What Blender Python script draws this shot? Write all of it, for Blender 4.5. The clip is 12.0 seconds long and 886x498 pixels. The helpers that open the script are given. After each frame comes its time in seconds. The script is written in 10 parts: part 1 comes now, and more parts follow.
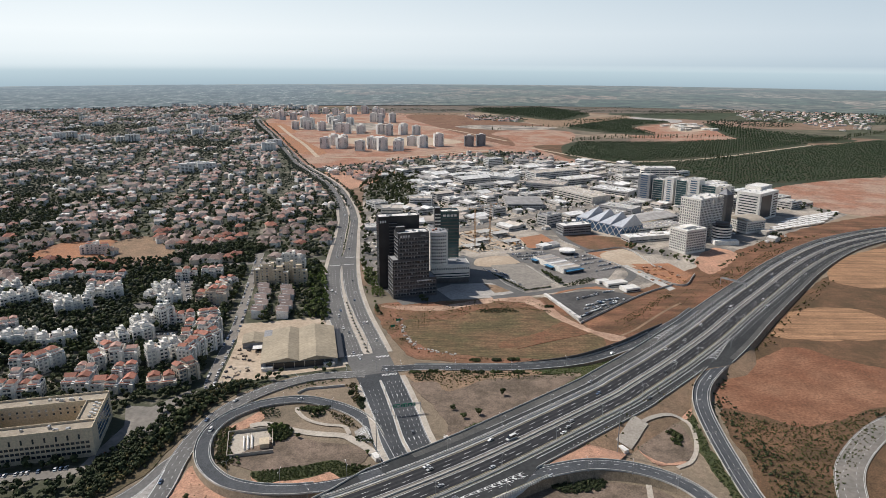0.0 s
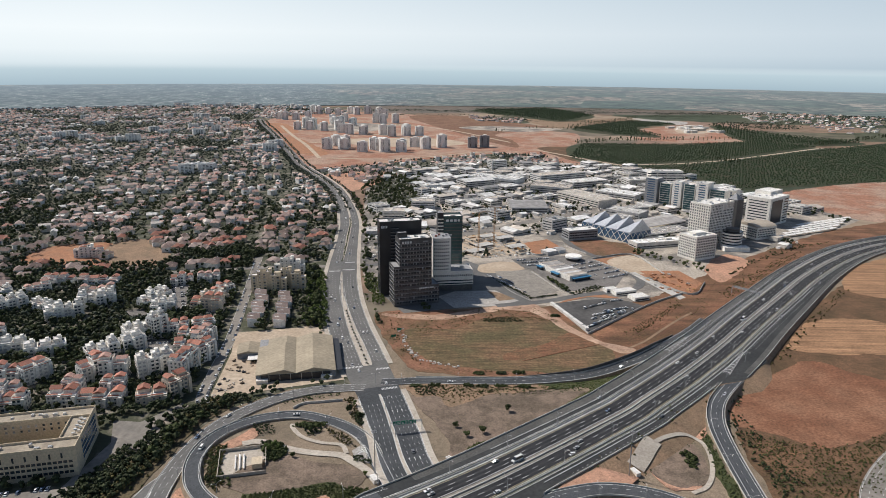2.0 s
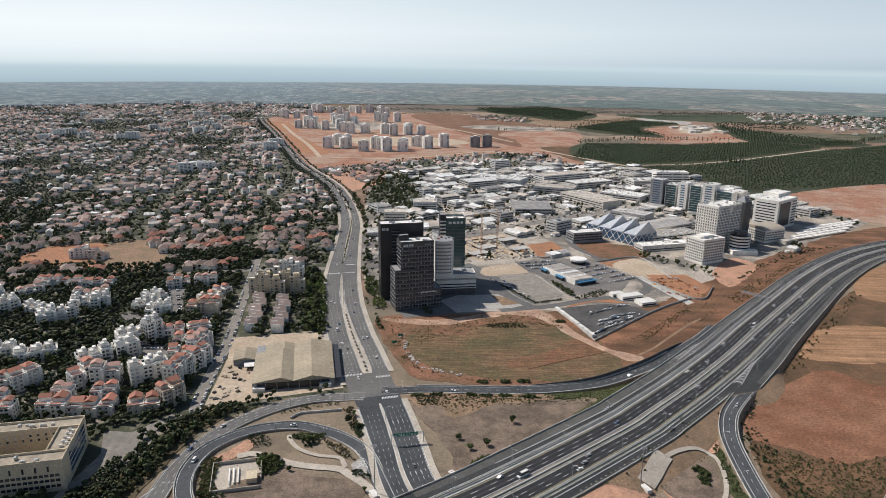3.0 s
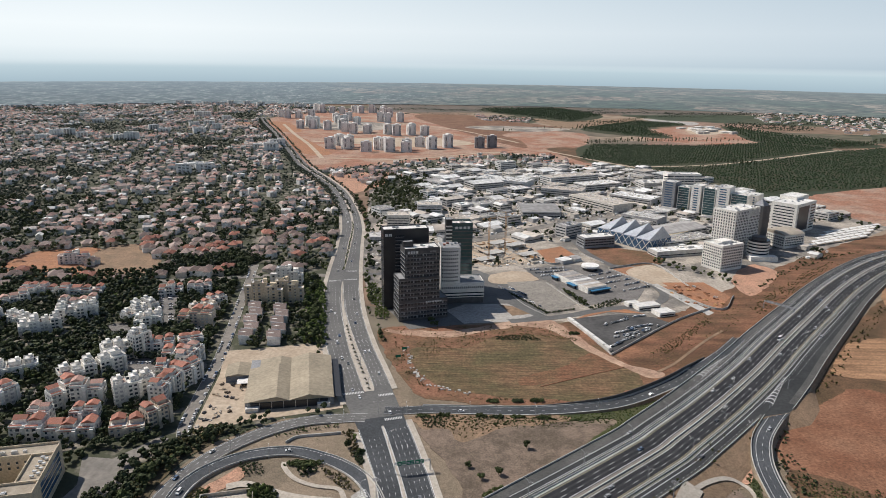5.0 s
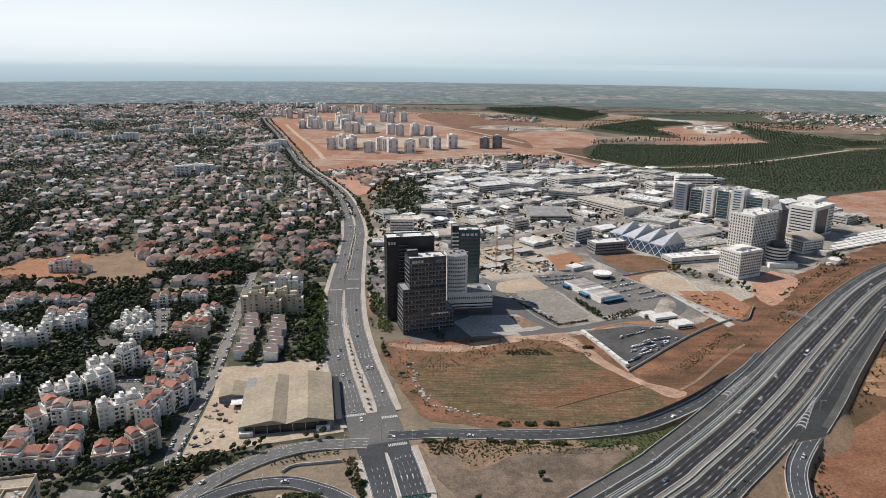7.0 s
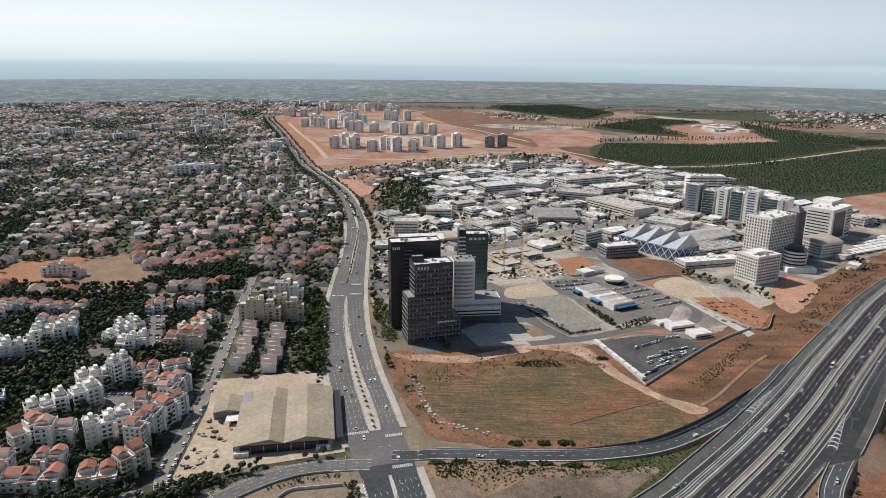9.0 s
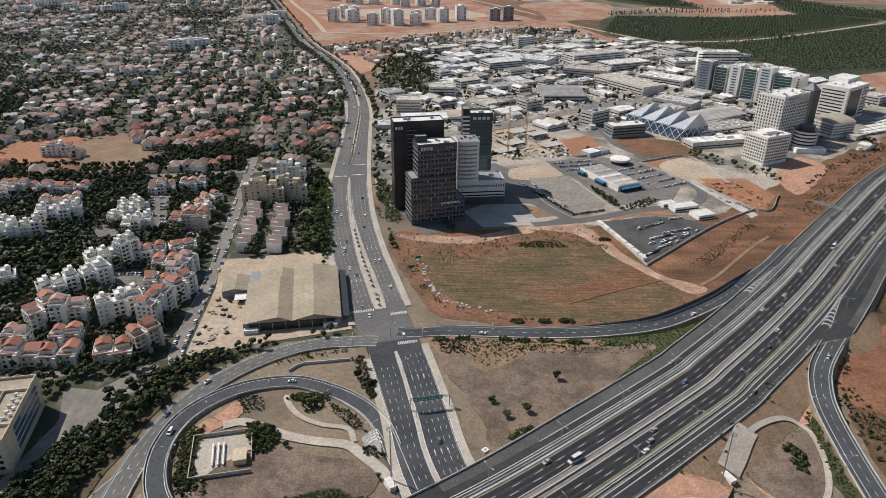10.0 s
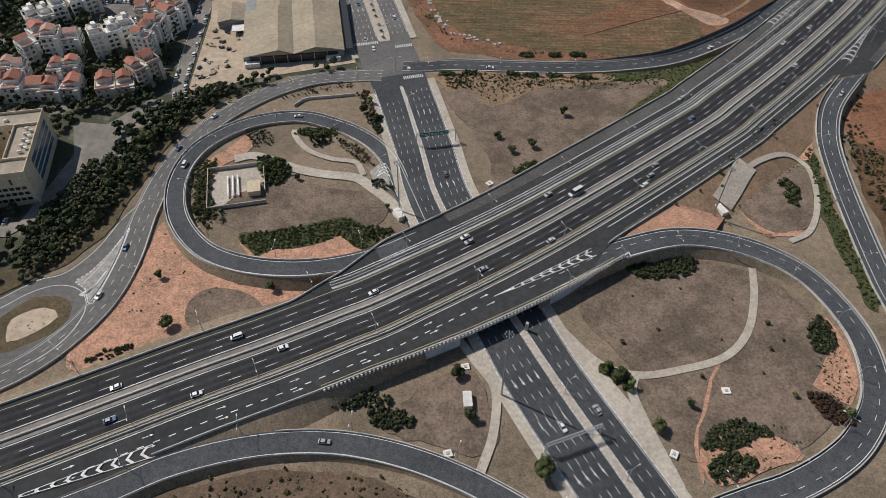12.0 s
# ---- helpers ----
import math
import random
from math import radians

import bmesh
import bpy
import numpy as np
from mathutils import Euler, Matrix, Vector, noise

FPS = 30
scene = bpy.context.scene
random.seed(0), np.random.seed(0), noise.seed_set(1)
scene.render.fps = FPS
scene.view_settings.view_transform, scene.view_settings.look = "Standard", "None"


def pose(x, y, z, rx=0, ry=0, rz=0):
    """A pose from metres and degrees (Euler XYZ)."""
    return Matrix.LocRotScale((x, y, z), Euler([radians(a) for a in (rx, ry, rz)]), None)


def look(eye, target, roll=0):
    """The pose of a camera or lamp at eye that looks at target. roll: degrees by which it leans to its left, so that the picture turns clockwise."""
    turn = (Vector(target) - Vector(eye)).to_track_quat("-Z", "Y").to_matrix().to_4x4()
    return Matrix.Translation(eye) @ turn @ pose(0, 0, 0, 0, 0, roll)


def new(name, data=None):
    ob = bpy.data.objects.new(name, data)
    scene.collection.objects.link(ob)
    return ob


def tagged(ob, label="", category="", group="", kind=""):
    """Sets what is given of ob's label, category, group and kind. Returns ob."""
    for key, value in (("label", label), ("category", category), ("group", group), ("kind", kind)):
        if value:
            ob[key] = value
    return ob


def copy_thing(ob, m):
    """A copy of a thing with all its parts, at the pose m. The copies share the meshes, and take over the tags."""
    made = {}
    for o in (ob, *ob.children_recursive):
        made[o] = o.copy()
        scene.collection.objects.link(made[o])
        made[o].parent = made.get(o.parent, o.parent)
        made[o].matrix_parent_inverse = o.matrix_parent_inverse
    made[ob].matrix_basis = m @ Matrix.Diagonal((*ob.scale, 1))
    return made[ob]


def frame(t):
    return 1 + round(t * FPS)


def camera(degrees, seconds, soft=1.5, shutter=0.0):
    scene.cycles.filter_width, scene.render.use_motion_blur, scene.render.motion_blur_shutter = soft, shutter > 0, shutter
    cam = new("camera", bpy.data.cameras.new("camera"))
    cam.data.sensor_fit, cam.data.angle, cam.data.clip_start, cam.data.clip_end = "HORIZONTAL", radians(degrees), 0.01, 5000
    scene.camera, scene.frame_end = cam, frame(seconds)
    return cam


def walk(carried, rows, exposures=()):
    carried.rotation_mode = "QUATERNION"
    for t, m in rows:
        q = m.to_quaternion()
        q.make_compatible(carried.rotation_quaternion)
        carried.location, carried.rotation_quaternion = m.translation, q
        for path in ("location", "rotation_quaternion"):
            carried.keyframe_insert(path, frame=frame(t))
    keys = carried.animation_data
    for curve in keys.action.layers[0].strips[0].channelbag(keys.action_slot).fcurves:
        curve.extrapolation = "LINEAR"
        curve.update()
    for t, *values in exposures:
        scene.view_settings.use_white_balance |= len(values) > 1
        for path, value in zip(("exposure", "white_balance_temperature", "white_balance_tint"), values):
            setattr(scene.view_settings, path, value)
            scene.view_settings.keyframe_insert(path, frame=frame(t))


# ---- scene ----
EXPOSURES = [(0.0, -0.08), (9.0, -0.08), (10.5, -0.18), (12.0, -0.38)]
cam = camera(65.75, 12.0, soft=0.6)
walk(cam, [
    (0.0, look((0.0, 0.0, 245.0), (0.00, 289.33, 165.69), 0.26)),
    (0.5, look((0.1, 4.5, 245.1), (-0.22, 293.89, 165.94), 0.32)),
    (1.0, look((0.1, 9.7, 245.1), (-0.49, 299.11, 165.95), 0.39)),
    (1.5, look((-0.2, 16.2, 245.1), (-1.06, 305.53, 165.87), 0.49)),
    (2.0, look((-0.5, 23.8, 245.2), (-1.60, 313.12, 165.99), 0.53)),
    (2.5, look((-1.2, 32.4, 245.3), (-2.48, 321.68, 165.66), 0.67)),
    (3.0, look((-2.0, 41.8, 244.9), (-3.60, 331.01, 165.15), 0.75)),
    (5.0, look((-6.0, 80.0, 240.9), (-8.73, 369.29, 161.33), 0.79)),
    (5.5, look((-6.9, 88.9, 240.9), (-9.95, 378.07, 161.15), 0.80)),
    (6.0, look((-7.7, 97.4, 241.0), (-11.04, 386.57, 161.24), 0.73)),
    (6.5, look((-8.5, 105.9, 241.0), (-12.36, 395.05, 161.17), 0.70)),
    (7.0, look((-9.3, 114.4, 240.8), (-13.47, 403.53, 160.80), 0.64)),
    (9.0, look((-12.7, 142.9, 239.6), (-18.30, 431.76, 158.78), 0.66)),
    (9.5, look((-13.3, 145.3, 238.9), (-18.83, 426.93, 135.66), 0.67)),
    (10.0, look((-13.6, 145.9, 239.2), (-19.38, 416.33, 109.52), 0.67)),
    (10.5, look((-13.5, 145.8, 239.3), (-19.44, 402.71, 84.44), 0.64)),
    (11.0, look((-13.5, 145.9, 239.3), (-19.51, 386.75, 60.53), 0.62)),
    (11.5, look((-13.5, 146.0, 239.2), (-19.26, 368.44, 38.00), 0.60)),
    (12.0, look((-13.5, 146.0, 239.2), (-19.02, 348.74, 18.14), 0.66)),
], exposures=EXPOSURES)


# ---- world and sun ----
SUN_EL = radians(48)
SUN_DIR = Vector((-0.9 * math.cos(SUN_EL), 0.436 * math.cos(SUN_EL), math.sin(SUN_EL)))
world = bpy.data.worlds.new("sky")
scene.world = world
world.use_nodes = True
wn = world.node_tree.nodes
sky = wn.new("ShaderNodeTexSky")
sky.sky_type = "NISHITA"
sky.sun_disc = False
sky.sun_elevation = SUN_EL
sky.sun_rotation = math.atan2(-0.9, 0.436)
sky.air_density = 1.0
sky.dust_density = 0.8
sky.altitude = 200
world.node_tree.links.new(sky.outputs[0], wn["Background"].inputs[0])
wn["Background"].inputs[1].default_value = 0.085
sun_data = bpy.data.lights.new("sun", "SUN")
sun_data.energy = 4.8
sun_data.angle = radians(0.6)
sun_data.color = (1.0, 0.94, 0.875)
sun = new("sun", sun_data)
sun.matrix_world = look(SUN_DIR * 1000, (0, 0, 0))


# ---- materials ----
def mat(name, base, second=None, scale=1.0, rough=0.85, metal=0.0, fine=None, grit=None, bump=0.0, var=0.0, island=0.0, spec=0.3, mix_at=(0.4, 0.65), coord="Object", rows=None):
    """A surface of two colours mixed by large noise, a fine grain, and a brightness that varies by object or by island."""
    m = bpy.data.materials.new(name)
    m.use_nodes = True
    nt = m.node_tree
    n, ln = nt.nodes, nt.links
    b = n["Principled BSDF"]
    b.inputs["Roughness"].default_value = rough
    b.inputs["Metallic"].default_value = metal
    b.inputs["Specular IOR Level"].default_value = spec
    tc = n.new("ShaderNodeTexCoord")
    col = None
    second = second or tuple(c * 0.8 for c in base)
    tex = n.new("ShaderNodeTexNoise")
    tex.inputs["Scale"].default_value = scale
    tex.inputs["Detail"].default_value = 6
    tex.inputs["Roughness"].default_value = 0.6
    ln.new(tc.outputs[coord], tex.inputs["Vector"])
    ramp = n.new("ShaderNodeValToRGB")
    ramp.color_ramp.elements[0].position, ramp.color_ramp.elements[1].position = mix_at
    ramp.color_ramp.elements[0].color = (*base, 1)
    ramp.color_ramp.elements[1].color = (*second, 1)
    ln.new(tex.outputs[0], ramp.inputs[0])
    col = ramp.outputs[0]
    if fine:
        t2 = n.new("ShaderNodeTexNoise")
        t2.inputs["Scale"].default_value = fine
        t2.inputs["Detail"].default_value = 4
        ln.new(tc.outputs[coord], t2.inputs["Vector"])
        mr = n.new("ShaderNodeMapRange")
        mr.inputs[1].default_value, mr.inputs[2].default_value = 0.3, 0.7
        mr.inputs[3].default_value, mr.inputs[4].default_value = 0.82, 1.18
        ln.new(t2.outputs[0], mr.inputs[0])
        mx = n.new("ShaderNodeVectorMath")
        mx.operation = "SCALE"
        ln.new(col, mx.inputs[0])
        ln.new(mr.outputs[0], mx.inputs["Scale"])
        col = mx.outputs[0]
        if bump:
            bp = n.new("ShaderNodeBump")
            bp.inputs["Strength"].default_value = bump
            bp.inputs["Distance"].default_value = 0.3
            ln.new(t2.outputs[0], bp.inputs["Height"])
            ln.new(bp.outputs[0], b.inputs["Normal"])
    if grit:
        t3 = n.new("ShaderNodeTexNoise")
        t3.inputs["Scale"].default_value = grit
        t3.inputs["Detail"].default_value = 5
        t3.inputs["Roughness"].default_value = 0.7
        ln.new(tc.outputs[coord], t3.inputs["Vector"])
        mr = n.new("ShaderNodeMapRange")
        mr.inputs[1].default_value, mr.inputs[2].default_value = 0.34, 0.66
        mr.inputs[3].default_value, mr.inputs[4].default_value = 0.62, 1.36
        ln.new(t3.outputs[0], mr.inputs[0])
        mx = n.new("ShaderNodeVectorMath")
        mx.operation = "SCALE"
        ln.new(col, mx.inputs[0])
        ln.new(mr.outputs[0], mx.inputs["Scale"])
        col = mx.outputs[0]
    if rows:
        mp = n.new("ShaderNodeMapping")
        mp.inputs["Rotation"].default_value = (0, 0, rows[0])
        ln.new(tc.outputs[coord], mp.inputs[0])
        mp.inputs["Scale"].default_value = (rows[1], rows[2], 1)
        wv = n.new("ShaderNodeTexNoise")
        wv.inputs["Scale"].default_value = 1.0
        wv.inputs["Detail"].default_value = 3
        ln.new(mp.outputs[0], wv.inputs["Vector"])
        mr = n.new("ShaderNodeMapRange")
        mr.inputs[1].default_value, mr.inputs[2].default_value = 0.32, 0.68
        mr.inputs[3].default_value, mr.inputs[4].default_value = 0.7, 1.3
        ln.new(wv.outputs[0], mr.inputs[0])
        mx = n.new("ShaderNodeVectorMath")
        mx.operation = "SCALE"
        ln.new(col, mx.inputs[0])
        ln.new(mr.outputs[0], mx.inputs["Scale"])
        col = mx.outputs[0]
    for amount, kind in ((var, "o"), (island, "i")):
        if amount:
            if kind == "o":
                src = n.new("ShaderNodeObjectInfo").outputs["Random"]
            else:
                src = n.new("ShaderNodeNewGeometry").outputs["Random Per Island"]
            mr = n.new("ShaderNodeMapRange")
            mr.inputs[3].default_value, mr.inputs[4].default_value = 1 - amount, 1 + amount
            ln.new(src, mr.inputs[0])
            mx = n.new("ShaderNodeVectorMath")
            mx.operation = "SCALE"
            ln.new(col, mx.inputs[0])
            ln.new(mr.outputs[0], mx.inputs["Scale"])
            col = mx.outputs[0]
    ln.new(col, b.inputs["Base Color"])
    return m


def palette(name, colours, rough=0.8, by="i", fine=0.0, spec=0.3):
    """One of several colours by object or by island, with a fine grain."""
    m = bpy.data.materials.new(name)
    m.use_nodes = True
    n, ln = m.node_tree.nodes, m.node_tree.links
    b = n["Principled BSDF"]
    b.inputs["Roughness"].default_value = rough
    b.inputs["Specular IOR Level"].default_value = spec
    src = n.new("ShaderNodeObjectInfo").outputs["Random"] if by == "o" else n.new("ShaderNodeNewGeometry").outputs["Random Per Island"]
    r = n.new("ShaderNodeValToRGB")
    r.color_ramp.interpolation = "CONSTANT"
    els = r.color_ramp.elements
    while len(els) < len(colours):
        els.new(0.5)
    for k, c in enumerate(colours):
        els[k].position = k / len(colours)
        els[k].color = (*c, 1)
    ln.new(src, r.inputs[0])
    col = r.outputs[0]
    if fine:
        t2 = n.new("ShaderNodeTexNoise")
        t2.inputs["Scale"].default_value = fine
        t2.inputs["Detail"].default_value = 4
        ln.new(n.new("ShaderNodeTexCoord").outputs["Object"], t2.inputs["Vector"])
        mr = n.new("ShaderNodeMapRange")
        mr.inputs[1].default_value, mr.inputs[2].default_value = 0.3, 0.7
        mr.inputs[3].default_value, mr.inputs[4].default_value = 0.75, 1.25
        ln.new(t2.outputs[0], mr.inputs[0])
        mx = n.new("ShaderNodeVectorMath")
        mx.operation = "SCALE"
        ln.new(col, mx.inputs[0])
        ln.new(mr.outputs[0], mx.inputs["Scale"])
        col = mx.outputs[0]
    ln.new(col, b.inputs["Base Color"])
    return m


M = {}
M["asphalt"] = mat("asphalt", (0.115, 0.112, 0.108), (0.15, 0.146, 0.138), 0.03, 0.85, fine=0.5, bump=0.1)
M["asphalt_new"] = mat("asphalt_new", (0.039, 0.041, 0.042), (0.057, 0.059, 0.059), 0.02, 0.9, fine=0.4, bump=0.1, spec=0.12)
M["asphalt_lot"] = mat("asphalt_lot", (0.06, 0.058, 0.056), (0.12, 0.115, 0.11), 0.03, 0.9, fine=0.3)
M["asphalt_pale"] = mat("asphalt_pale", (0.18, 0.165, 0.145), (0.26, 0.235, 0.205), 0.03, 0.9, fine=0.3)
M["concrete"] = mat("concrete", (0.40, 0.385, 0.355), (0.50, 0.48, 0.445), 0.08, 0.85, fine=1.0, bump=0.1)
M["pave"] = mat("paving", (0.40, 0.35, 0.29), (0.48, 0.43, 0.36), 0.05, 0.9, fine=0.7, bump=0.1)
M["white_paint"] = mat("white_paint", (0.72, 0.72, 0.70), (0.55, 0.55, 0.54), 0.2, 0.7, fine=1.5)
M["yellow_paint"] = mat("yellow_paint", (0.42, 0.36, 0.22), (0.34, 0.30, 0.2), 0.2, 0.7)
M["wall_blue_grey"] = mat("blue_grey_concrete", (0.40, 0.43, 0.46), (0.50, 0.53, 0.55), 0.1, 0.85, fine=0.8, bump=0.1)
M["dry"] = mat("dry_ground", (0.245, 0.19, 0.135), (0.155, 0.125, 0.088), 0.03, 0.95, fine=0.35, grit=1.3, bump=0.3)
M["grey_dry"] = mat("mown_dry_grass", (0.200, 0.149, 0.113), (0.122, 0.094, 0.069), 0.04, 0.95, fine=0.18, grit=0.9, bump=0.2, mix_at=(0.42, 0.6))
M["red_soil"] = mat("red_soil", (0.31, 0.155, 0.10), (0.36, 0.245, 0.18), 0.011, 0.95, fine=0.05, grit=0.25, bump=0.2, mix_at=(0.44, 0.58))
M["brown_grass"] = mat("brown_dry_grass", (0.150, 0.104, 0.072), (0.088, 0.064, 0.045), 0.05, 0.95, fine=0.25, grit=1.1, bump=0.3)
M["orange_soil"] = mat("orange_soil", (0.47, 0.265, 0.178), (0.36, 0.215, 0.145), 0.06, 0.95, fine=0.3, grit=1.2, bump=0.3)
M["tan_soil"] = mat("tan_soil", (0.40, 0.315, 0.23), (0.48, 0.39, 0.295), 0.03, 0.95, fine=0.3, bump=0.1)
M["brown_field"] = mat("brown_field", (0.165, 0.086, 0.052), (0.21, 0.118, 0.074), 0.015, 0.95, fine=0.08, grit=0.6, bump=0.2, rows=(-0.42, 0.02, 0.35))
M["crop"] = mat("crop_field", (0.104, 0.084, 0.042), (0.185, 0.108, 0.062), 0.02, 0.95, fine=0.14, bump=0.5, mix_at=(0.40, 0.66), grit=0.45, rows=(-0.47, 0.05, 0.5))
M["field_earth"] = mat("weedy_red_earth", (0.235, 0.115, 0.070), (0.135, 0.085, 0.046), 0.035, 0.95, fine=0.16, grit=0.6, bump=0.4, mix_at=(0.38, 0.62))
M["ploughed_red"] = mat("ploughed_red_earth", (0.19, 0.092, 0.052), (0.14, 0.090, 0.048), 0.03, 0.95, fine=0.1, grit=0.5, bump=0.3, rows=(-0.47, 0.03, 0.8))
M["track_earth"] = mat("trampled_pale_earth", (0.46, 0.315, 0.225), (0.31, 0.195, 0.135), 0.04, 0.95, fine=0.12, grit=0.8, bump=0.2, mix_at=(0.42, 0.62))
M["stubble"] = mat("stubble_field", (0.33, 0.19, 0.105), (0.265, 0.152, 0.085), 0.02, 0.95, fine=0.08, grit=0.6, rows=(0.5, 0.012, 0.25))
M["rust_soil"] = mat("rust_soil", (0.36, 0.17, 0.09), (0.28, 0.15, 0.09), 0.05, 0.95, fine=0.2, grit=0.9, bump=0.3)
M["straw_soil"] = mat("straw_soil", (0.27, 0.18, 0.115), (0.20, 0.14, 0.09), 0.05, 0.95, fine=0.2, grit=0.9, bump=0.3)
M["pad"] = mat("pale_concrete_paving", (0.40, 0.375, 0.34), (0.33, 0.31, 0.285), 0.03, 0.9, fine=0.3, grit=1.0)
M["olive_lot"] = mat("worn_gravel_lot", (0.27, 0.245, 0.21), (0.22, 0.20, 0.175), 0.03, 0.95, fine=0.2, grit=1.0)
M["green_floor"] = mat("green_undergrowth", (0.05, 0.062, 0.024), (0.085, 0.085, 0.038), 0.1, 0.95, fine=0.6, grit=1.5, bump=0.4)
M["scrub"] = mat("scrub_ground", (0.090, 0.058, 0.031), (0.165, 0.092, 0.052), 0.03, 0.95, fine=0.2, grit=0.8, bump=0.4)
M["suburb_ground"] = mat("garden_ground", (0.062, 0.066, 0.040), (0.27, 0.235, 0.195), 0.05, 0.95, fine=0.3, mix_at=(0.5, 0.68))
M["yard"] = mat("industrial_yard", (0.40, 0.35, 0.29), (0.175, 0.16, 0.14), 0.014, 0.9, fine=0.06, grit=0.4, mix_at=(0.44, 0.56))
# Very dark soil: the fruit trees' shade is put into this colour.
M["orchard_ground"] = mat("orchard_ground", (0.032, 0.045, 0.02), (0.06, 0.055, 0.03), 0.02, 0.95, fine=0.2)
M["white_wall"] = mat("white_plaster", (0.80, 0.765, 0.70), (0.70, 0.665, 0.605), 0.06, 0.85, fine=0.6, var=0.08)
M["cream_wall"] = mat("cream_stone_cladding", (0.60, 0.50, 0.36), (0.52, 0.43, 0.31), 0.06, 0.85, fine=0.8)
M["beige_wall"] = mat("beige_plaster", (0.64, 0.55, 0.44), (0.56, 0.48, 0.38), 0.08, 0.85, fine=0.6, var=0.1)
M["grey_wall"] = mat("grey_concrete_wall", (0.30, 0.30, 0.30), (0.24, 0.24, 0.245), 0.06, 0.8, fine=0.5)
M["flat_roof"] = mat("white_flat_roof", (0.70, 0.68, 0.64), (0.54, 0.52, 0.48), 0.07, 0.85, fine=0.4, var=0.12)
M["roof_metal"] = mat("corrugated_roof", (0.40, 0.345, 0.275), (0.32, 0.28, 0.225), 0.03, 0.7, fine=0.4, var=0.08)
M["roof_tan"] = mat("tan_corrugated_roof", (0.352, 0.293, 0.209), (0.282, 0.238, 0.171), 0.03, 0.7, fine=0.4, var=0.08)
M["shutter_glass"] = palette("window_and_shutter", [(0.035, 0.04, 0.045), (0.30, 0.30, 0.29), (0.07, 0.075, 0.08), (0.05, 0.055, 0.06), (0.45, 0.44, 0.42), (0.14, 0.145, 0.15)], 0.35, "o")
M["brown_bank"] = mat("tall_brown_grass", (0.115, 0.088, 0.05), (0.065, 0.055, 0.032), 0.05, 0.95, fine=0.5, grit=1.3, bump=0.5)
M["tile_red"] = mat("roof_tile_red", (0.38, 0.155, 0.105), (0.29, 0.14, 0.10), 0.25, 0.8, fine=1.2, bump=0.3, var=0.22)
M["tile_rose"] = mat("roof_tile_rose", (0.42, 0.25, 0.20), (0.33, 0.21, 0.17), 0.25, 0.8, fine=1.2, bump=0.3, var=0.2)
M["tile_brown"] = mat("roof_tile_brown", (0.23, 0.165, 0.14), (0.185, 0.135, 0.115), 0.25, 0.8, fine=1.2, bump=0.3, var=0.2)
M["tile_pale"] = mat("roof_tile_pale", (0.36, 0.27, 0.23), (0.29, 0.225, 0.195), 0.25, 0.8, fine=1.2, bump=0.3, var=0.2)
M["asphalt_track"] = mat("asphalt_track", (0.027, 0.027, 0.030), (0.040, 0.040, 0.043), 0.06, 0.85, fine=0.7, bump=0.1, spec=0.12)
M["asphalt_shoulder"] = mat("asphalt_shoulder", (0.075, 0.074, 0.070), (0.11, 0.107, 0.10), 0.05, 0.9, fine=0.6, grit=1.5, bump=0.1)
M["shoulder_sand"] = mat("sandy_shoulder", (0.27, 0.245, 0.195), (0.19, 0.175, 0.145), 0.08, 0.9, fine=0.8, grit=1.8)
M["asphalt_loop"] = mat("blue_grey_asphalt", (0.062, 0.067, 0.073), (0.088, 0.093, 0.099), 0.03, 0.85, fine=0.5, grit=1.6, bump=0.1, spec=0.2)
M["leaf_umber"] = mat("umber_foliage", (0.048, 0.030, 0.021), (0.075, 0.048, 0.032), 0.5, 0.85, fine=2.0, island=0.35, spec=0.2)
M["leaf_orchard"] = mat("orchard_foliage", (0.042, 0.068, 0.034), (0.060, 0.088, 0.045), 0.5, 0.8, fine=2.0, island=0.3, spec=0.2)
M["umber_field"] = mat("umber_field", (0.185, 0.083, 0.046), (0.26, 0.135, 0.08), 0.02, 0.95, fine=0.06, grit=0.5, bump=0.3)
M["court_roof"] = mat("tan_roof_felt", (0.36, 0.31, 0.24), (0.27, 0.23, 0.18), 0.08, 0.9, fine=0.6)
M["slope"] = mat("weedy_slope", (0.225, 0.110, 0.064), (0.115, 0.066, 0.036), 0.03, 0.95, fine=0.12, grit=0.5, bump=0.5, rows=(-0.86, 0.012, 0.09), mix_at=(0.36, 0.64))
M["court_paving"] = mat("courtyard_asphalt", (0.20, 0.185, 0.17), (0.14, 0.13, 0.12), 0.05, 0.9, fine=0.3, grit=1.0)
M["asphalt_mid"] = mat("worn_dark_asphalt", (0.052, 0.056, 0.060), (0.074, 0.078, 0.082), 0.03, 0.85, fine=0.5, grit=2.6, bump=0.1, spec=0.2)
M["plain"] = mat("dry_plain", (0.16, 0.125, 0.102), (0.10, 0.095, 0.08), 0.006, 0.95, fine=0.03, grit=0.1)
# Paler, greyed leaf colour: haze over the far trees is painted in.
M["leaf_far"] = mat("hazed_foliage", (0.055, 0.068, 0.045), (0.085, 0.097, 0.068), 0.5, 0.8, fine=2.0, island=0.45, spec=0.2)
M["black_clad"] = mat("black_cladding", (0.018, 0.02, 0.024), (0.028, 0.03, 0.035), 0.1, 0.35, spec=0.5)
M["dark_panel"] = mat("dark_grey_panel", (0.062, 0.062, 0.064), (0.09, 0.088, 0.088), 0.1, 0.45, fine=0.4, spec=0.5)
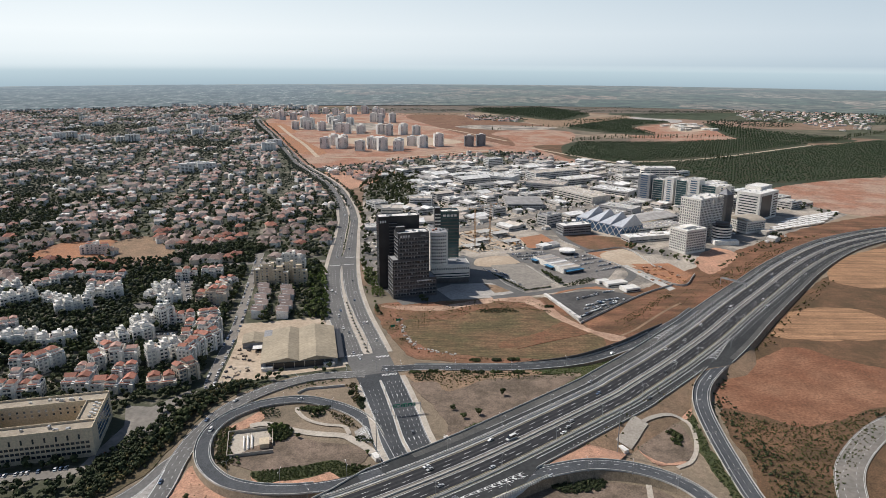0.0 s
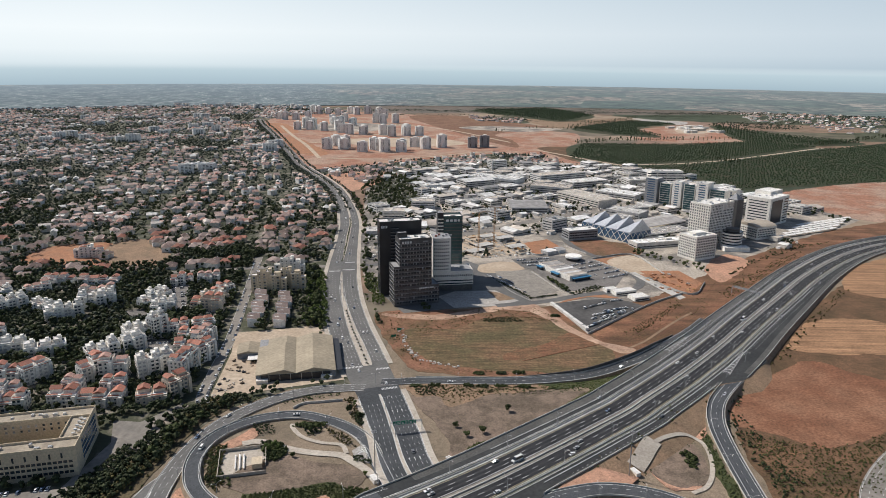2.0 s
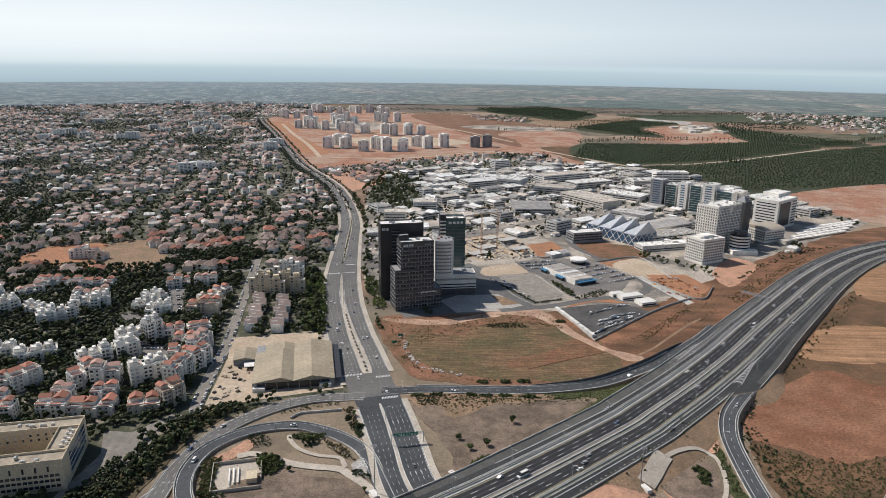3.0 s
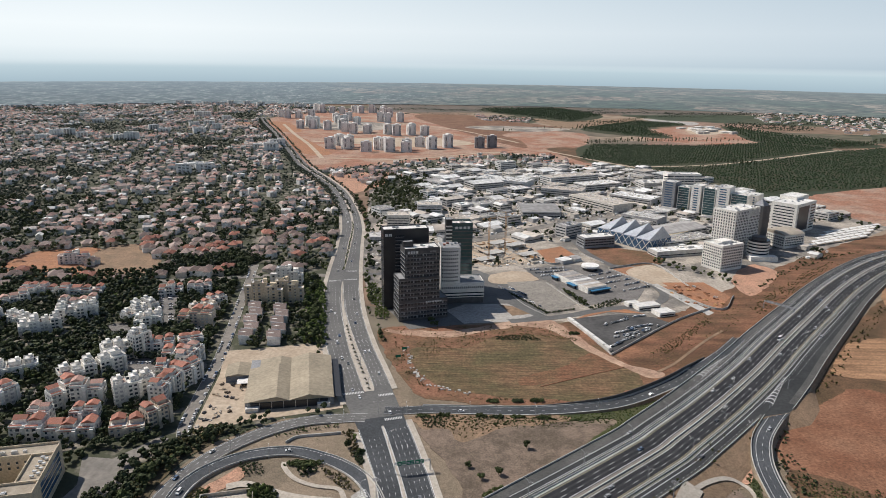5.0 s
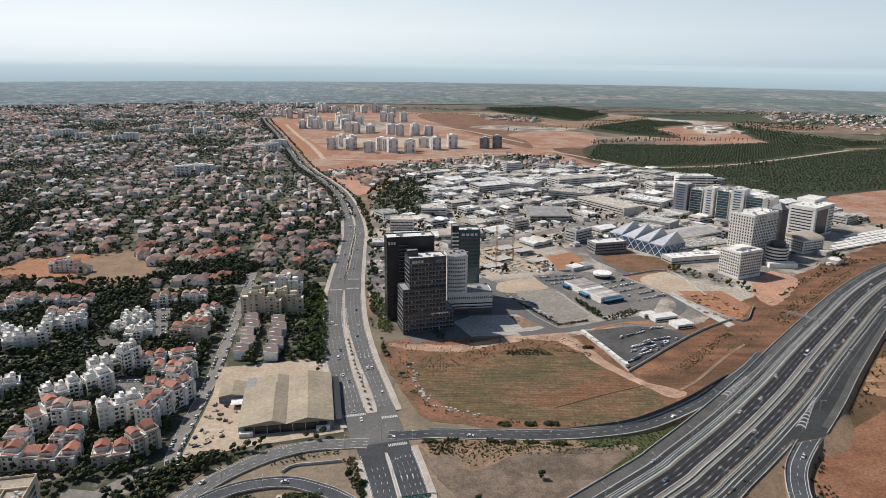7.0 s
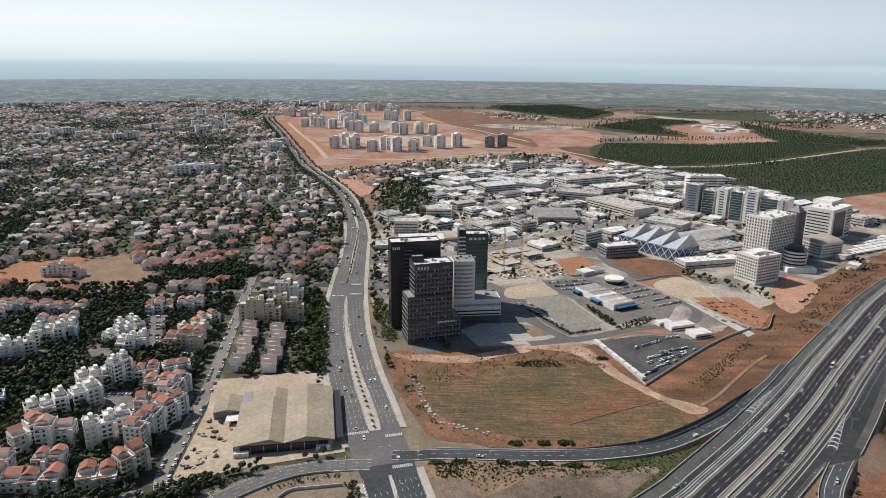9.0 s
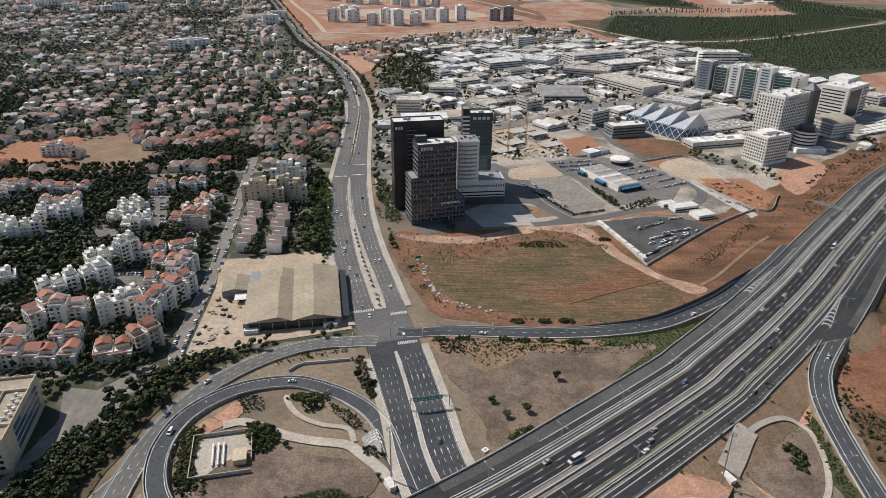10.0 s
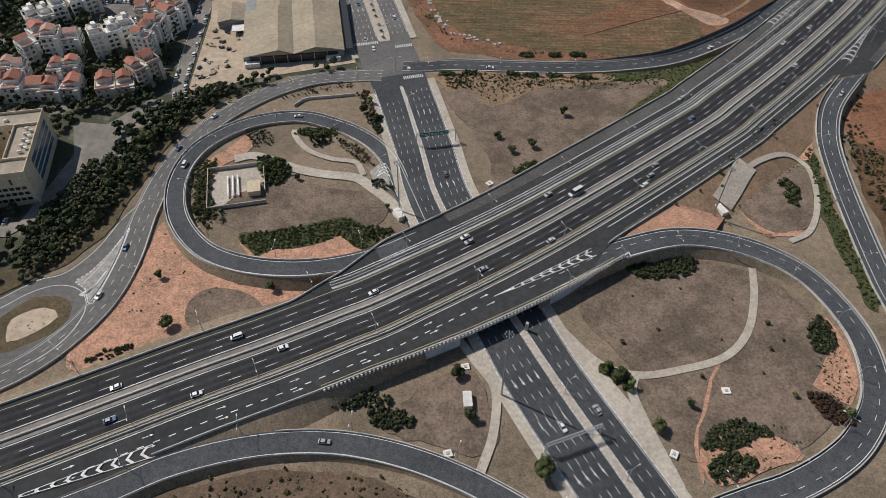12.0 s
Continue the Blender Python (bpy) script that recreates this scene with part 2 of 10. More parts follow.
M["glass"] = mat("dark_window_glass", (0.018, 0.022, 0.028), (0.035, 0.042, 0.05), 0.3, 0.12, spec=0.6, var=0.3)
M["glass_blue"] = mat("blue_window_glass", (0.05, 0.10, 0.17), (0.08, 0.14, 0.22), 0.1, 0.1, spec=0.8)
M["glass_green"] = mat("green_window_glass", (0.03, 0.075, 0.08), (0.05, 0.10, 0.105), 0.1, 0.1, spec=0.8)
M["metal"] = mat("galvanised_metal", (0.42, 0.43, 0.44), (0.34, 0.35, 0.36), 1.0, 0.45, metal=0.7)
M["dark_metal"] = mat("dark_metal", (0.06, 0.06, 0.065), None, 1.0, 0.5, metal=0.5)
M["green_sign"] = mat("green_sign_face", (0.015, 0.15, 0.085), (0.02, 0.17, 0.1), 0.5, 0.5)
M["pale_sheet"] = mat("pale_grey_sheet", (0.42, 0.44, 0.47), (0.33, 0.35, 0.385), 0.05, 0.45, fine=0.4, spec=0.5)
M["tan_sheet"] = mat("tan_roof_sheet", (0.42, 0.36, 0.26), (0.35, 0.30, 0.22), 0.05, 0.7, fine=0.4)
M["blue_roof"] = mat("blue_metal", (0.04, 0.16, 0.30), (0.05, 0.2, 0.34), 0.2, 0.5)
M["crane"] = mat("crane_paint", (0.52, 0.30, 0.14), None, 0.5, 0.6)
M["tyre"] = mat("tyre_rubber", (0.015, 0.015, 0.016), None, 2.0, 0.9)
M["car"] = palette("car_paint", [(0.75, 0.75, 0.74), (0.72, 0.72, 0.72), (0.55, 0.56, 0.57), (0.35, 0.36, 0.37), (0.08, 0.085, 0.09), (0.78, 0.78, 0.77), (0.16, 0.17, 0.18), (0.10, 0.15, 0.24), (0.7, 0.69, 0.67), (0.62, 0.62, 0.6)], 0.3, "o", spec=0.5)
M["leaf"] = mat("foliage", (0.052, 0.068, 0.024), (0.085, 0.095, 0.038), 0.5, 0.8, fine=2.0, var=0.35, island=0.4, spec=0.2)
M["leaf_dark"] = mat("dark_foliage", (0.038, 0.050, 0.022), (0.062, 0.072, 0.034), 0.5, 0.8, fine=2.0, island=0.5, spec=0.2)
M["leaf_light"] = mat("light_foliage", (0.085, 0.115, 0.03), (0.115, 0.145, 0.045), 0.5, 0.8, fine=2.0, var=0.3, island=0.3, spec=0.2)
M["leaf_dry"] = mat("dry_foliage", (0.12, 0.10, 0.04), (0.09, 0.085, 0.035), 0.5, 0.85, fine=2.0, var=0.3, island=0.35, spec=0.2)
M["bark"] = mat("bark", (0.10, 0.075, 0.055), (0.07, 0.055, 0.04), 1.0, 0.95, fine=4.0)
M["roofs_far"] = palette("tiled_roofs", [(0.384, 0.254, 0.209), (0.452, 0.328, 0.282), (0.294, 0.198, 0.169), (0.588, 0.520, 0.463), (0.339, 0.249, 0.215), (0.700, 0.678, 0.633), (0.418, 0.305, 0.260), (0.429, 0.237, 0.186), (0.497, 0.384, 0.328)], 0.85, "i", 0.4)
M["walls_far"] = palette("house_walls", [(0.74, 0.71, 0.66), (0.64, 0.60, 0.54), (0.76, 0.74, 0.71), (0.60, 0.55, 0.48)], 0.85, "i", 0.5)
M["indus_roof"] = palette("flat_roofs", [(0.68, 0.67, 0.64), (0.52, 0.50, 0.47), (0.54, 0.48, 0.41), (0.38, 0.36, 0.34), (0.74, 0.73, 0.70), (0.28, 0.27, 0.26), (0.46, 0.40, 0.34), (0.62, 0.61, 0.58)], 0.8, "o", 0.12)
M["indus_wall"] = palette("factory_walls", [(0.62, 0.61, 0.58), (0.52, 0.50, 0.47), (0.42, 0.41, 0.40), (0.58, 0.54, 0.48)], 0.85, "o", 0.3)
M["fresh_white"] = mat("fresh_white_render", (0.78, 0.76, 0.72), (0.68, 0.66, 0.625), 0.05, 0.85, fine=0.4, var=0.08)


# ---- mesh helpers ----
class MB:
    """Collects faces for one mesh."""

    def __init__(self):
        self.v, self.f, self.m = [], [], []

    def add(self, verts, faces, mi=0):
        o = len(self.v)
        self.v.extend(tuple(p) for p in verts)
        self.f.extend(tuple(i + o for i in q) for q in faces)
        self.m.extend([mi] * len(faces))
        return self

    def box(self, x, y, z, sx, sy, sz, rot=0.0, mi=0):
        """A box with its base centre at (x, y, z)."""
        c, s = math.cos(rot), math.sin(rot)
        vs = []
        for dz in (0, sz):
            for dx, dy in ((-0.5, -0.5), (0.5, -0.5), (0.5, 0.5), (-0.5, 0.5)):
                a, b = dx * sx, dy * sy
                vs.append((x + a * c - b * s, y + a * s + b * c, z + dz))
        return self.add(vs, [(3, 2, 1, 0), (4, 5, 6, 7), (0, 1, 5, 4), (1, 2, 6, 5), (2, 3, 7, 6), (3, 0, 4, 7)], mi)

    def prism(self, poly, z0, z1, mi=0, mtop=None, bottom=False):
        n = len(poly)
        area = sum(poly[i][0] * poly[(i + 1) % n][1] - poly[(i + 1) % n][0] * poly[i][1] for i in range(n))
        if area < 0:
            poly = poly[::-1]
        o = len(self.v)
        self.v.extend((p[0], p[1], z0) for p in poly)
        self.v.extend((p[0], p[1], z1) for p in poly)
        for i in range(n):
            j = (i + 1) % n
            self.f.append((o + i, o + j, o + n + j, o + n + i))
            self.m.append(mi)
        self.f.append(tuple(o + n + i for i in range(n)))
        self.m.append(mi if mtop is None else mtop)
        if bottom:
            self.f.append(tuple(o + n - 1 - i for i in range(n)))
            self.m.append(mi)
        return self

    def ring(self, x, y, z, sx, sy, h, t, mi=0):
        """A low wall round a rectangle, in one piece."""
        vs = [(x + a * (sx / 2 - e), y + b * (sy / 2 - e), z + c) for e in (0, t) for c in (0, h) for a, b in ((-1, -1), (1, -1), (1, 1), (-1, 1))]
        fs = []
        for i in range(4):
            j = (i + 1) % 4
            fs += [(i, j, 4 + j, 4 + i), (4 + i, 4 + j, 12 + j, 12 + i), (8 + j, 8 + i, 12 + i, 12 + j)]
        return self.add(vs, fs, mi)

    def hip(self, x, y, z, sx, sy, h, rot=0.0, mi=0, gable=False):
        """A hipped or gabled roof over sx by sy, its ridge along x."""
        c, s = math.cos(rot), math.sin(rot)
        r = sx / 2 if gable else max(sx / 2 - sy / 2, 0.05)
        loc = [(-sx / 2, -sy / 2, 0), (sx / 2, -sy / 2, 0), (sx / 2, sy / 2, 0), (-sx / 2, sy / 2, 0), (-r, 0, h), (r, 0, h)]
        vs = [(x + a * c - b * s, y + a * s + b * c, z + d) for a, b, d in loc]
        return self.add(vs, [(0, 1, 5, 4), (1, 2, 5), (2, 3, 4, 5), (3, 0, 4), (3, 2, 1, 0)], mi)

    def tube(self, p, q, r0, r1, n=6, mi=0):
        p, q = Vector(p), Vector(q)
        d = (q - p).normalized()
        u = d.orthogonal().normalized()
        w = d.cross(u)
        vs = []
        for e, r in ((p, r0), (q, r1)):
            for k in range(n):
                a = 2 * math.pi * k / n
                vs.append(e + (u * math.cos(a) + w * math.sin(a)) * r)
        fs = [(k, (k + 1) % n, n + (k + 1) % n, n + k) for k in range(n)] + [tuple(range(n))[::-1], tuple(range(n, 2 * n))]
        return self.add(vs, fs, mi)

    def mesh(self, name, mats):
        me = bpy.data.meshes.new(name)
        me.from_pydata(self.v, [], self.f)
        for k in mats if isinstance(mats, (list, tuple)) else [mats]:
            me.materials.append(M[k])
        if any(self.m):
            me.polygons.foreach_set("material_index", self.m)
        me.update()
        return me


def part(name, mb, mats, parent=None, label="", at=None):
    """Links a mesh as one object, under a thing or a part where a parent is given."""
    data = mb.mesh(name, mats) if isinstance(mb, MB) else mb
    ob = new(name, data)
    if parent is not None:
        ob.parent = parent
    if at is not None:
        ob.matrix_basis = at
    if label:
        ob["label"] = label
    return ob


def thing(name, at, label, category, group="", kind=""):
    ob = new(name)
    ob.matrix_basis = at
    return tagged(ob, label, category, group, kind)


def setting(name, mb, mats, label, category):
    return tagged(part(name, mb, mats), label, category, kind="structure")


def np_mesh(name, verts, faces, mats, index=None):
    """A mesh from arrays; faces all of one size."""
    me = bpy.data.meshes.new(name)
    k = faces.shape[1]
    me.vertices.add(len(verts))
    me.vertices.foreach_set("co", verts.astype(np.float32).ravel())
    me.loops.add(faces.size)
    me.loops.foreach_set("vertex_index", faces.astype(np.int32).ravel())
    me.polygons.add(len(faces))
    me.polygons.foreach_set("loop_start", np.arange(0, faces.size, k, dtype=np.int32))
    for q in mats if isinstance(mats, (list, tuple)) else [mats]:
        me.materials.append(M[q])
    if index is not None:
        me.polygons.foreach_set("material_index", index.astype(np.int32))
    me.update(calc_edges=True)
    me.validate()
    return me


def spline(points, step=4.0):
    """A smooth line through points, with even steps."""
    p = np.array(points, float)
    p = np.vstack([2 * p[0] - p[1], p, 2 * p[-1] - p[-2]])
    out = []
    for i in range(1, len(p) - 2):
        a, b, c, d = p[i - 1 : i + 3]
        for t in np.linspace(0, 1, 24, endpoint=False):
            out.append(0.5 * (2 * b + (c - a) * t + (2 * a - 5 * b + 4 * c - d) * t**2 + (3 * b - a - 3 * c + d) * t**3))
    out = np.array(out + [p[-2]])
    s = np.r_[0, np.cumsum(np.linalg.norm(np.diff(out[:, :2], axis=0), axis=1))]
    k = np.linspace(0, s[-1], max(2, int(s[-1] / step)))
    return np.stack([np.interp(k, s, out[:, n]) for n in range(out.shape[1])], 1)


def normals(line):
    d = np.gradient(line[:, :2], axis=0)
    d /= np.linalg.norm(d, axis=1)[:, None] + 1e-9
    return np.stack([-d[:, 1], d[:, 0]], 1)


def offset(line, off):
    """The line moved sideways, to its left where off is positive; off may vary along it."""
    off = np.broadcast_to(off, (len(line),))
    out = line.copy()
    out[:, :2] += normals(line) * off[:, None]
    return out


def ribbon(mb, line, a, b, dz=0.0, mi=0):
    """A strip between two sideways offsets."""
    le, ri = offset(line, a), offset(line, b)
    vs = []
    for p, q in zip(le, ri):
        vs += [(p[0], p[1], p[2] + dz), (q[0], q[1], q[2] + dz)]
    up = np.mean(a) > np.mean(b)
    mb.add(vs, [(2 * i, 2 * i + 1, 2 * i + 3, 2 * i + 2) if up else (2 * i + 1, 2 * i, 2 * i + 2, 2 * i + 3) for i in range(len(line) - 1)], mi)


def wall_along(mb, line, off, thick, height, dz=0.0, mi=0, down=0.0):
    """A standing band along a line: a kerb, a barrier or a parapet."""
    a, b = offset(line, off + thick / 2), offset(line, off - thick / 2)
    vs = []
    for p, q in zip(a, b):
        vs += [(p[0], p[1], p[2] + dz - down), (p[0], p[1], p[2] + dz + height), (q[0], q[1], q[2] + dz + height), (q[0], q[1], q[2] + dz - down)]
    fs = []
    for i in range(len(line) - 1):
        o, w = 4 * i, 4 * i + 4
        fs += [(o, w, w + 1, o + 1), (o + 1, w + 1, w + 2, o + 2), (o + 2, w + 2, w + 3, o + 3)]
    n = 4 * (len(line) - 1)
    fs += [(0, 1, 2, 3), (n + 3, n + 2, n + 1, n)]
    mb.add(vs, fs, mi)


def dashes(mb, line, off, length, gap, width, dz=0.06, mi=0, phase=0.0):
    """Painted dashes along a line."""
    p = offset(line, off)
    s = np.r_[0, np.cumsum(np.linalg.norm(np.diff(p[:, :2], axis=0), axis=1))]
    n = normals(p)
    at = phase
    while at + length < s[-1]:
        vs = []
        for k in (at, at + length):
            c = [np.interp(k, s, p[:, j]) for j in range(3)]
            m = [np.interp(k, s, n[:, j]) for j in range(2)]
            vs += [(c[0] + m[0] * width / 2, c[1] + m[1] * width / 2, c[2] + dz), (c[0] - m[0] * width / 2, c[1] - m[1] * width / 2, c[2] + dz)]
        mb.add(vs, [(0, 1, 3, 2)], mi)
        at += length + gap


def inside(poly, x, y):
    """Which of the points lie in the polygon."""
    x, y = np.asarray(x, float), np.asarray(y, float)
    r = np.zeros(x.shape, bool)
    for (x0, y0), (x1, y1) in zip(poly, poly[1:] + poly[:1]):
        r ^= ((y0 > y) != (y1 > y)) & (x < (x1 - x0) * (y - y0) / (y1 - y0 + 1e-9) + x0)
    return r


# ---- ground, distance and fields ----
mb = MB()
rings = [0, 150, 400, 800, 1400, 2200, 3200, 4690]
seg = 96
for k, r in enumerate(rings):
    for i in range(seg):
        a = 2 * math.pi * i / seg
        mb.v.append((r * math.cos(a), 70 + r * math.sin(a), 0.0))
for k in range(len(rings) - 1):
    for i in range(seg):
        j = (i + 1) % seg
        mb.f.append((k * seg + i, (k + 1) * seg + i, (k + 1) * seg + j, k * seg + j))
        mb.m.append(0)


def farmland():
    """Patchwork of far fields: cells of soil, stubble and crops."""
    m = bpy.data.materials.new("farmland")
    m.use_nodes = True
    n, ln = m.node_tree.nodes, m.node_tree.links
    b = n["Principled BSDF"]
    b.inputs["Roughness"].default_value = 0.95
    b.inputs["Specular IOR Level"].default_value = 0.2
    tc = n.new("ShaderNodeTexCoord")
    mp = n.new("ShaderNodeMapping")
    mp.inputs["Rotation"].default_value = (0, 0, 0.35)
    mp.inputs["Scale"].default_value = (1 / 420, 1 / 260, 0)
    ln.new(tc.outputs["Object"], mp.inputs[0])
    vo = n.new("ShaderNodeTexVoronoi")
    vo.distance = "CHEBYCHEV"
    vo.inputs["Scale"].default_value = 1.0
    ln.new(mp.outputs[0], vo.inputs["Vector"])
    sep = n.new("ShaderNodeSeparateColor")
    ln.new(vo.outputs["Color"], sep.inputs[0])
    r = n.new("ShaderNodeValToRGB")
    r.color_ramp.interpolation = "CONSTANT"
    cols = [(0.055, 0.068, 0.042), (0.22, 0.15, 0.105), (0.075, 0.08, 0.05), (0.28, 0.215, 0.155), (0.12, 0.11, 0.075), (0.05, 0.06, 0.038), (0.25, 0.17, 0.125), (0.16, 0.135, 0.10)]
    els = r.color_ramp.elements
    while len(els) < len(cols):
        els.new(0.5)
    for k, c in enumerate(cols):
        els[k].position, els[k].color = k / len(cols), (*c, 1)
    ln.new(sep.outputs[0], r.inputs[0])
    no = n.new("ShaderNodeTexNoise")
    no.inputs["Scale"].default_value = 0.02
    no.inputs["Detail"].default_value = 8
    ln.new(tc.outputs["Object"], no.inputs["Vector"])
    mr = n.new("ShaderNodeMapRange")
    mr.inputs[1].default_value, mr.inputs[2].default_value, mr.inputs[3].default_value, mr.inputs[4].default_value = 0.3, 0.7, 0.65, 1.3
    ln.new(no.outputs[0], mr.inputs[0])
    mx = n.new("ShaderNodeVectorMath")
    mx.operation = "SCALE"
    ln.new(r.outputs[0], mx.inputs[0])
    ln.new(mr.outputs[0], mx.inputs["Scale"])
    ln.new(mx.outputs[0], b.inputs["Base Color"])
    return m


M["farmland"] = farmland()
setting("ground", mb, "farmland", "flat coastal plain of dry fields and orchards", "ground")


def distance():
    """Far land, hazy sea and the sea's horizon, as a plain backdrop."""
    m = bpy.data.materials.new("far_distance")
    m.use_nodes = True
    n, ln = m.node_tree.nodes, m.node_tree.links
    n.remove(n["Principled BSDF"])
    # The shell is self-lit, so its colours hold the daylight already.
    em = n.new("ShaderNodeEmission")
    geo = n.new("ShaderNodeNewGeometry")
    sep = n.new("ShaderNodeSeparateXYZ")
    ln.new(geo.outputs["Position"], sep.inputs[0])
    no = n.new("ShaderNodeTexNoise")
    no.inputs["Scale"].default_value = 1.0
    no.inputs["Detail"].default_value = 9
    no.inputs["Roughness"].default_value = 0.68
    mp = n.new("ShaderNodeMapping")
    mp.inputs["Scale"].default_value = (0.0042, 0.0042, 0.13)
    ln.new(geo.outputs["Position"], mp.inputs[0])
    ln.new(mp.outputs[0], no.inputs["Vector"])
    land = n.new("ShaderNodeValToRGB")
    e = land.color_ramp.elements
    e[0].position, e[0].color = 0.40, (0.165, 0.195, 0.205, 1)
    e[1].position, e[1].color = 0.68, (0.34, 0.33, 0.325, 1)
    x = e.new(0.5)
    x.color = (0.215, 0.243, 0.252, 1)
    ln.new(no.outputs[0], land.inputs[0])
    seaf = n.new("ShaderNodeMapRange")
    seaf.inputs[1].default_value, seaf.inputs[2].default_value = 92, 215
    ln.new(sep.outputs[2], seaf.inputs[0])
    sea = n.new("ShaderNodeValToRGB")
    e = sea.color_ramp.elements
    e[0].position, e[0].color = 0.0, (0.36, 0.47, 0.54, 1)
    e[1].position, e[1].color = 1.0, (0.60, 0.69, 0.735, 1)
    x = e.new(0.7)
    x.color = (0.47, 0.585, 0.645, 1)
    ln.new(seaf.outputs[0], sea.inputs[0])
    # Haze put into the far land's colour, stronger with height.
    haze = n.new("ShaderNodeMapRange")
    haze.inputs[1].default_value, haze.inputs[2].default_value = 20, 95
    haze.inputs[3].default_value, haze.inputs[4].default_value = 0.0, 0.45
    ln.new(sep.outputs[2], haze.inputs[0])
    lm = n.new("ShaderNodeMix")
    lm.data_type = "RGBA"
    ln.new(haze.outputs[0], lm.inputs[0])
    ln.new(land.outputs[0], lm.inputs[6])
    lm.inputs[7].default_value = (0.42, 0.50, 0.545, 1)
    edge = n.new("ShaderNodeMath")
    edge.operation = "GREATER_THAN"
    wob = n.new("ShaderNodeMath")
    wob.operation = "MULTIPLY_ADD"
    wob.inputs[1].default_value, wob.inputs[2].default_value = 10.0, 89.0
    ln.new(no.outputs[0], wob.inputs[0])
    ln.new(sep.outputs[2], edge.inputs[0])
    ln.new(wob.outputs[0], edge.inputs[1])
    fm = n.new("ShaderNodeMix")
    fm.data_type = "RGBA"
    ln.new(edge.outputs[0], fm.inputs[0])
    ln.new(lm.outputs[2], fm.inputs[6])
    ln.new(sea.outputs[0], fm.inputs[7])
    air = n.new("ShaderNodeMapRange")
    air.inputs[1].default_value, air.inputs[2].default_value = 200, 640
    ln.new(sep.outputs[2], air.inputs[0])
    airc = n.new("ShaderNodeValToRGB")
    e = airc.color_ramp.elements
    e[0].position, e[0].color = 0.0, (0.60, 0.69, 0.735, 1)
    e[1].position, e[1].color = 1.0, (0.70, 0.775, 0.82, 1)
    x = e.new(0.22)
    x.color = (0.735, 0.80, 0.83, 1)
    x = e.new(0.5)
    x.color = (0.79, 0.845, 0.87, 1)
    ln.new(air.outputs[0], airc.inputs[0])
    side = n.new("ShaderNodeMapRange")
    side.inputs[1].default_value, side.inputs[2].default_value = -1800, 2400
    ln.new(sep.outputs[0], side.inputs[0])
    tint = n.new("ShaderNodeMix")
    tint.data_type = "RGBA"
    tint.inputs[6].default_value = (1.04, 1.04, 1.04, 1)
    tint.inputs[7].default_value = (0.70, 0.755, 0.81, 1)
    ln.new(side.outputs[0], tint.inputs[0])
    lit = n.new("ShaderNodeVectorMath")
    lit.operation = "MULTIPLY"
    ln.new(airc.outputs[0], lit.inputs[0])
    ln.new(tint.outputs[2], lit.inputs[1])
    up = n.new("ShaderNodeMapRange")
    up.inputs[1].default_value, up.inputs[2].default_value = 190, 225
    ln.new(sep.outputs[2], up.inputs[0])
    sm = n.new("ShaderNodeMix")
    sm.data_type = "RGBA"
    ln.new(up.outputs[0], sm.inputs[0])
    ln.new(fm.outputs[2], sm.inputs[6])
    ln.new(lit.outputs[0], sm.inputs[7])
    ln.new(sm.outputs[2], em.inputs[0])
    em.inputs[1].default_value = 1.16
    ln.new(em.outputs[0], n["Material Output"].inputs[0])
    return m


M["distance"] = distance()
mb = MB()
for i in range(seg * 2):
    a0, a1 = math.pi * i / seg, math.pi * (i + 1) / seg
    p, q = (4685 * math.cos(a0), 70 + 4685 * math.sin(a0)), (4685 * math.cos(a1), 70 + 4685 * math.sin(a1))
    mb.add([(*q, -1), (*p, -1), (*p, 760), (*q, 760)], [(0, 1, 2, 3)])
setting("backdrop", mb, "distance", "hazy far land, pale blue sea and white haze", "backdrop")


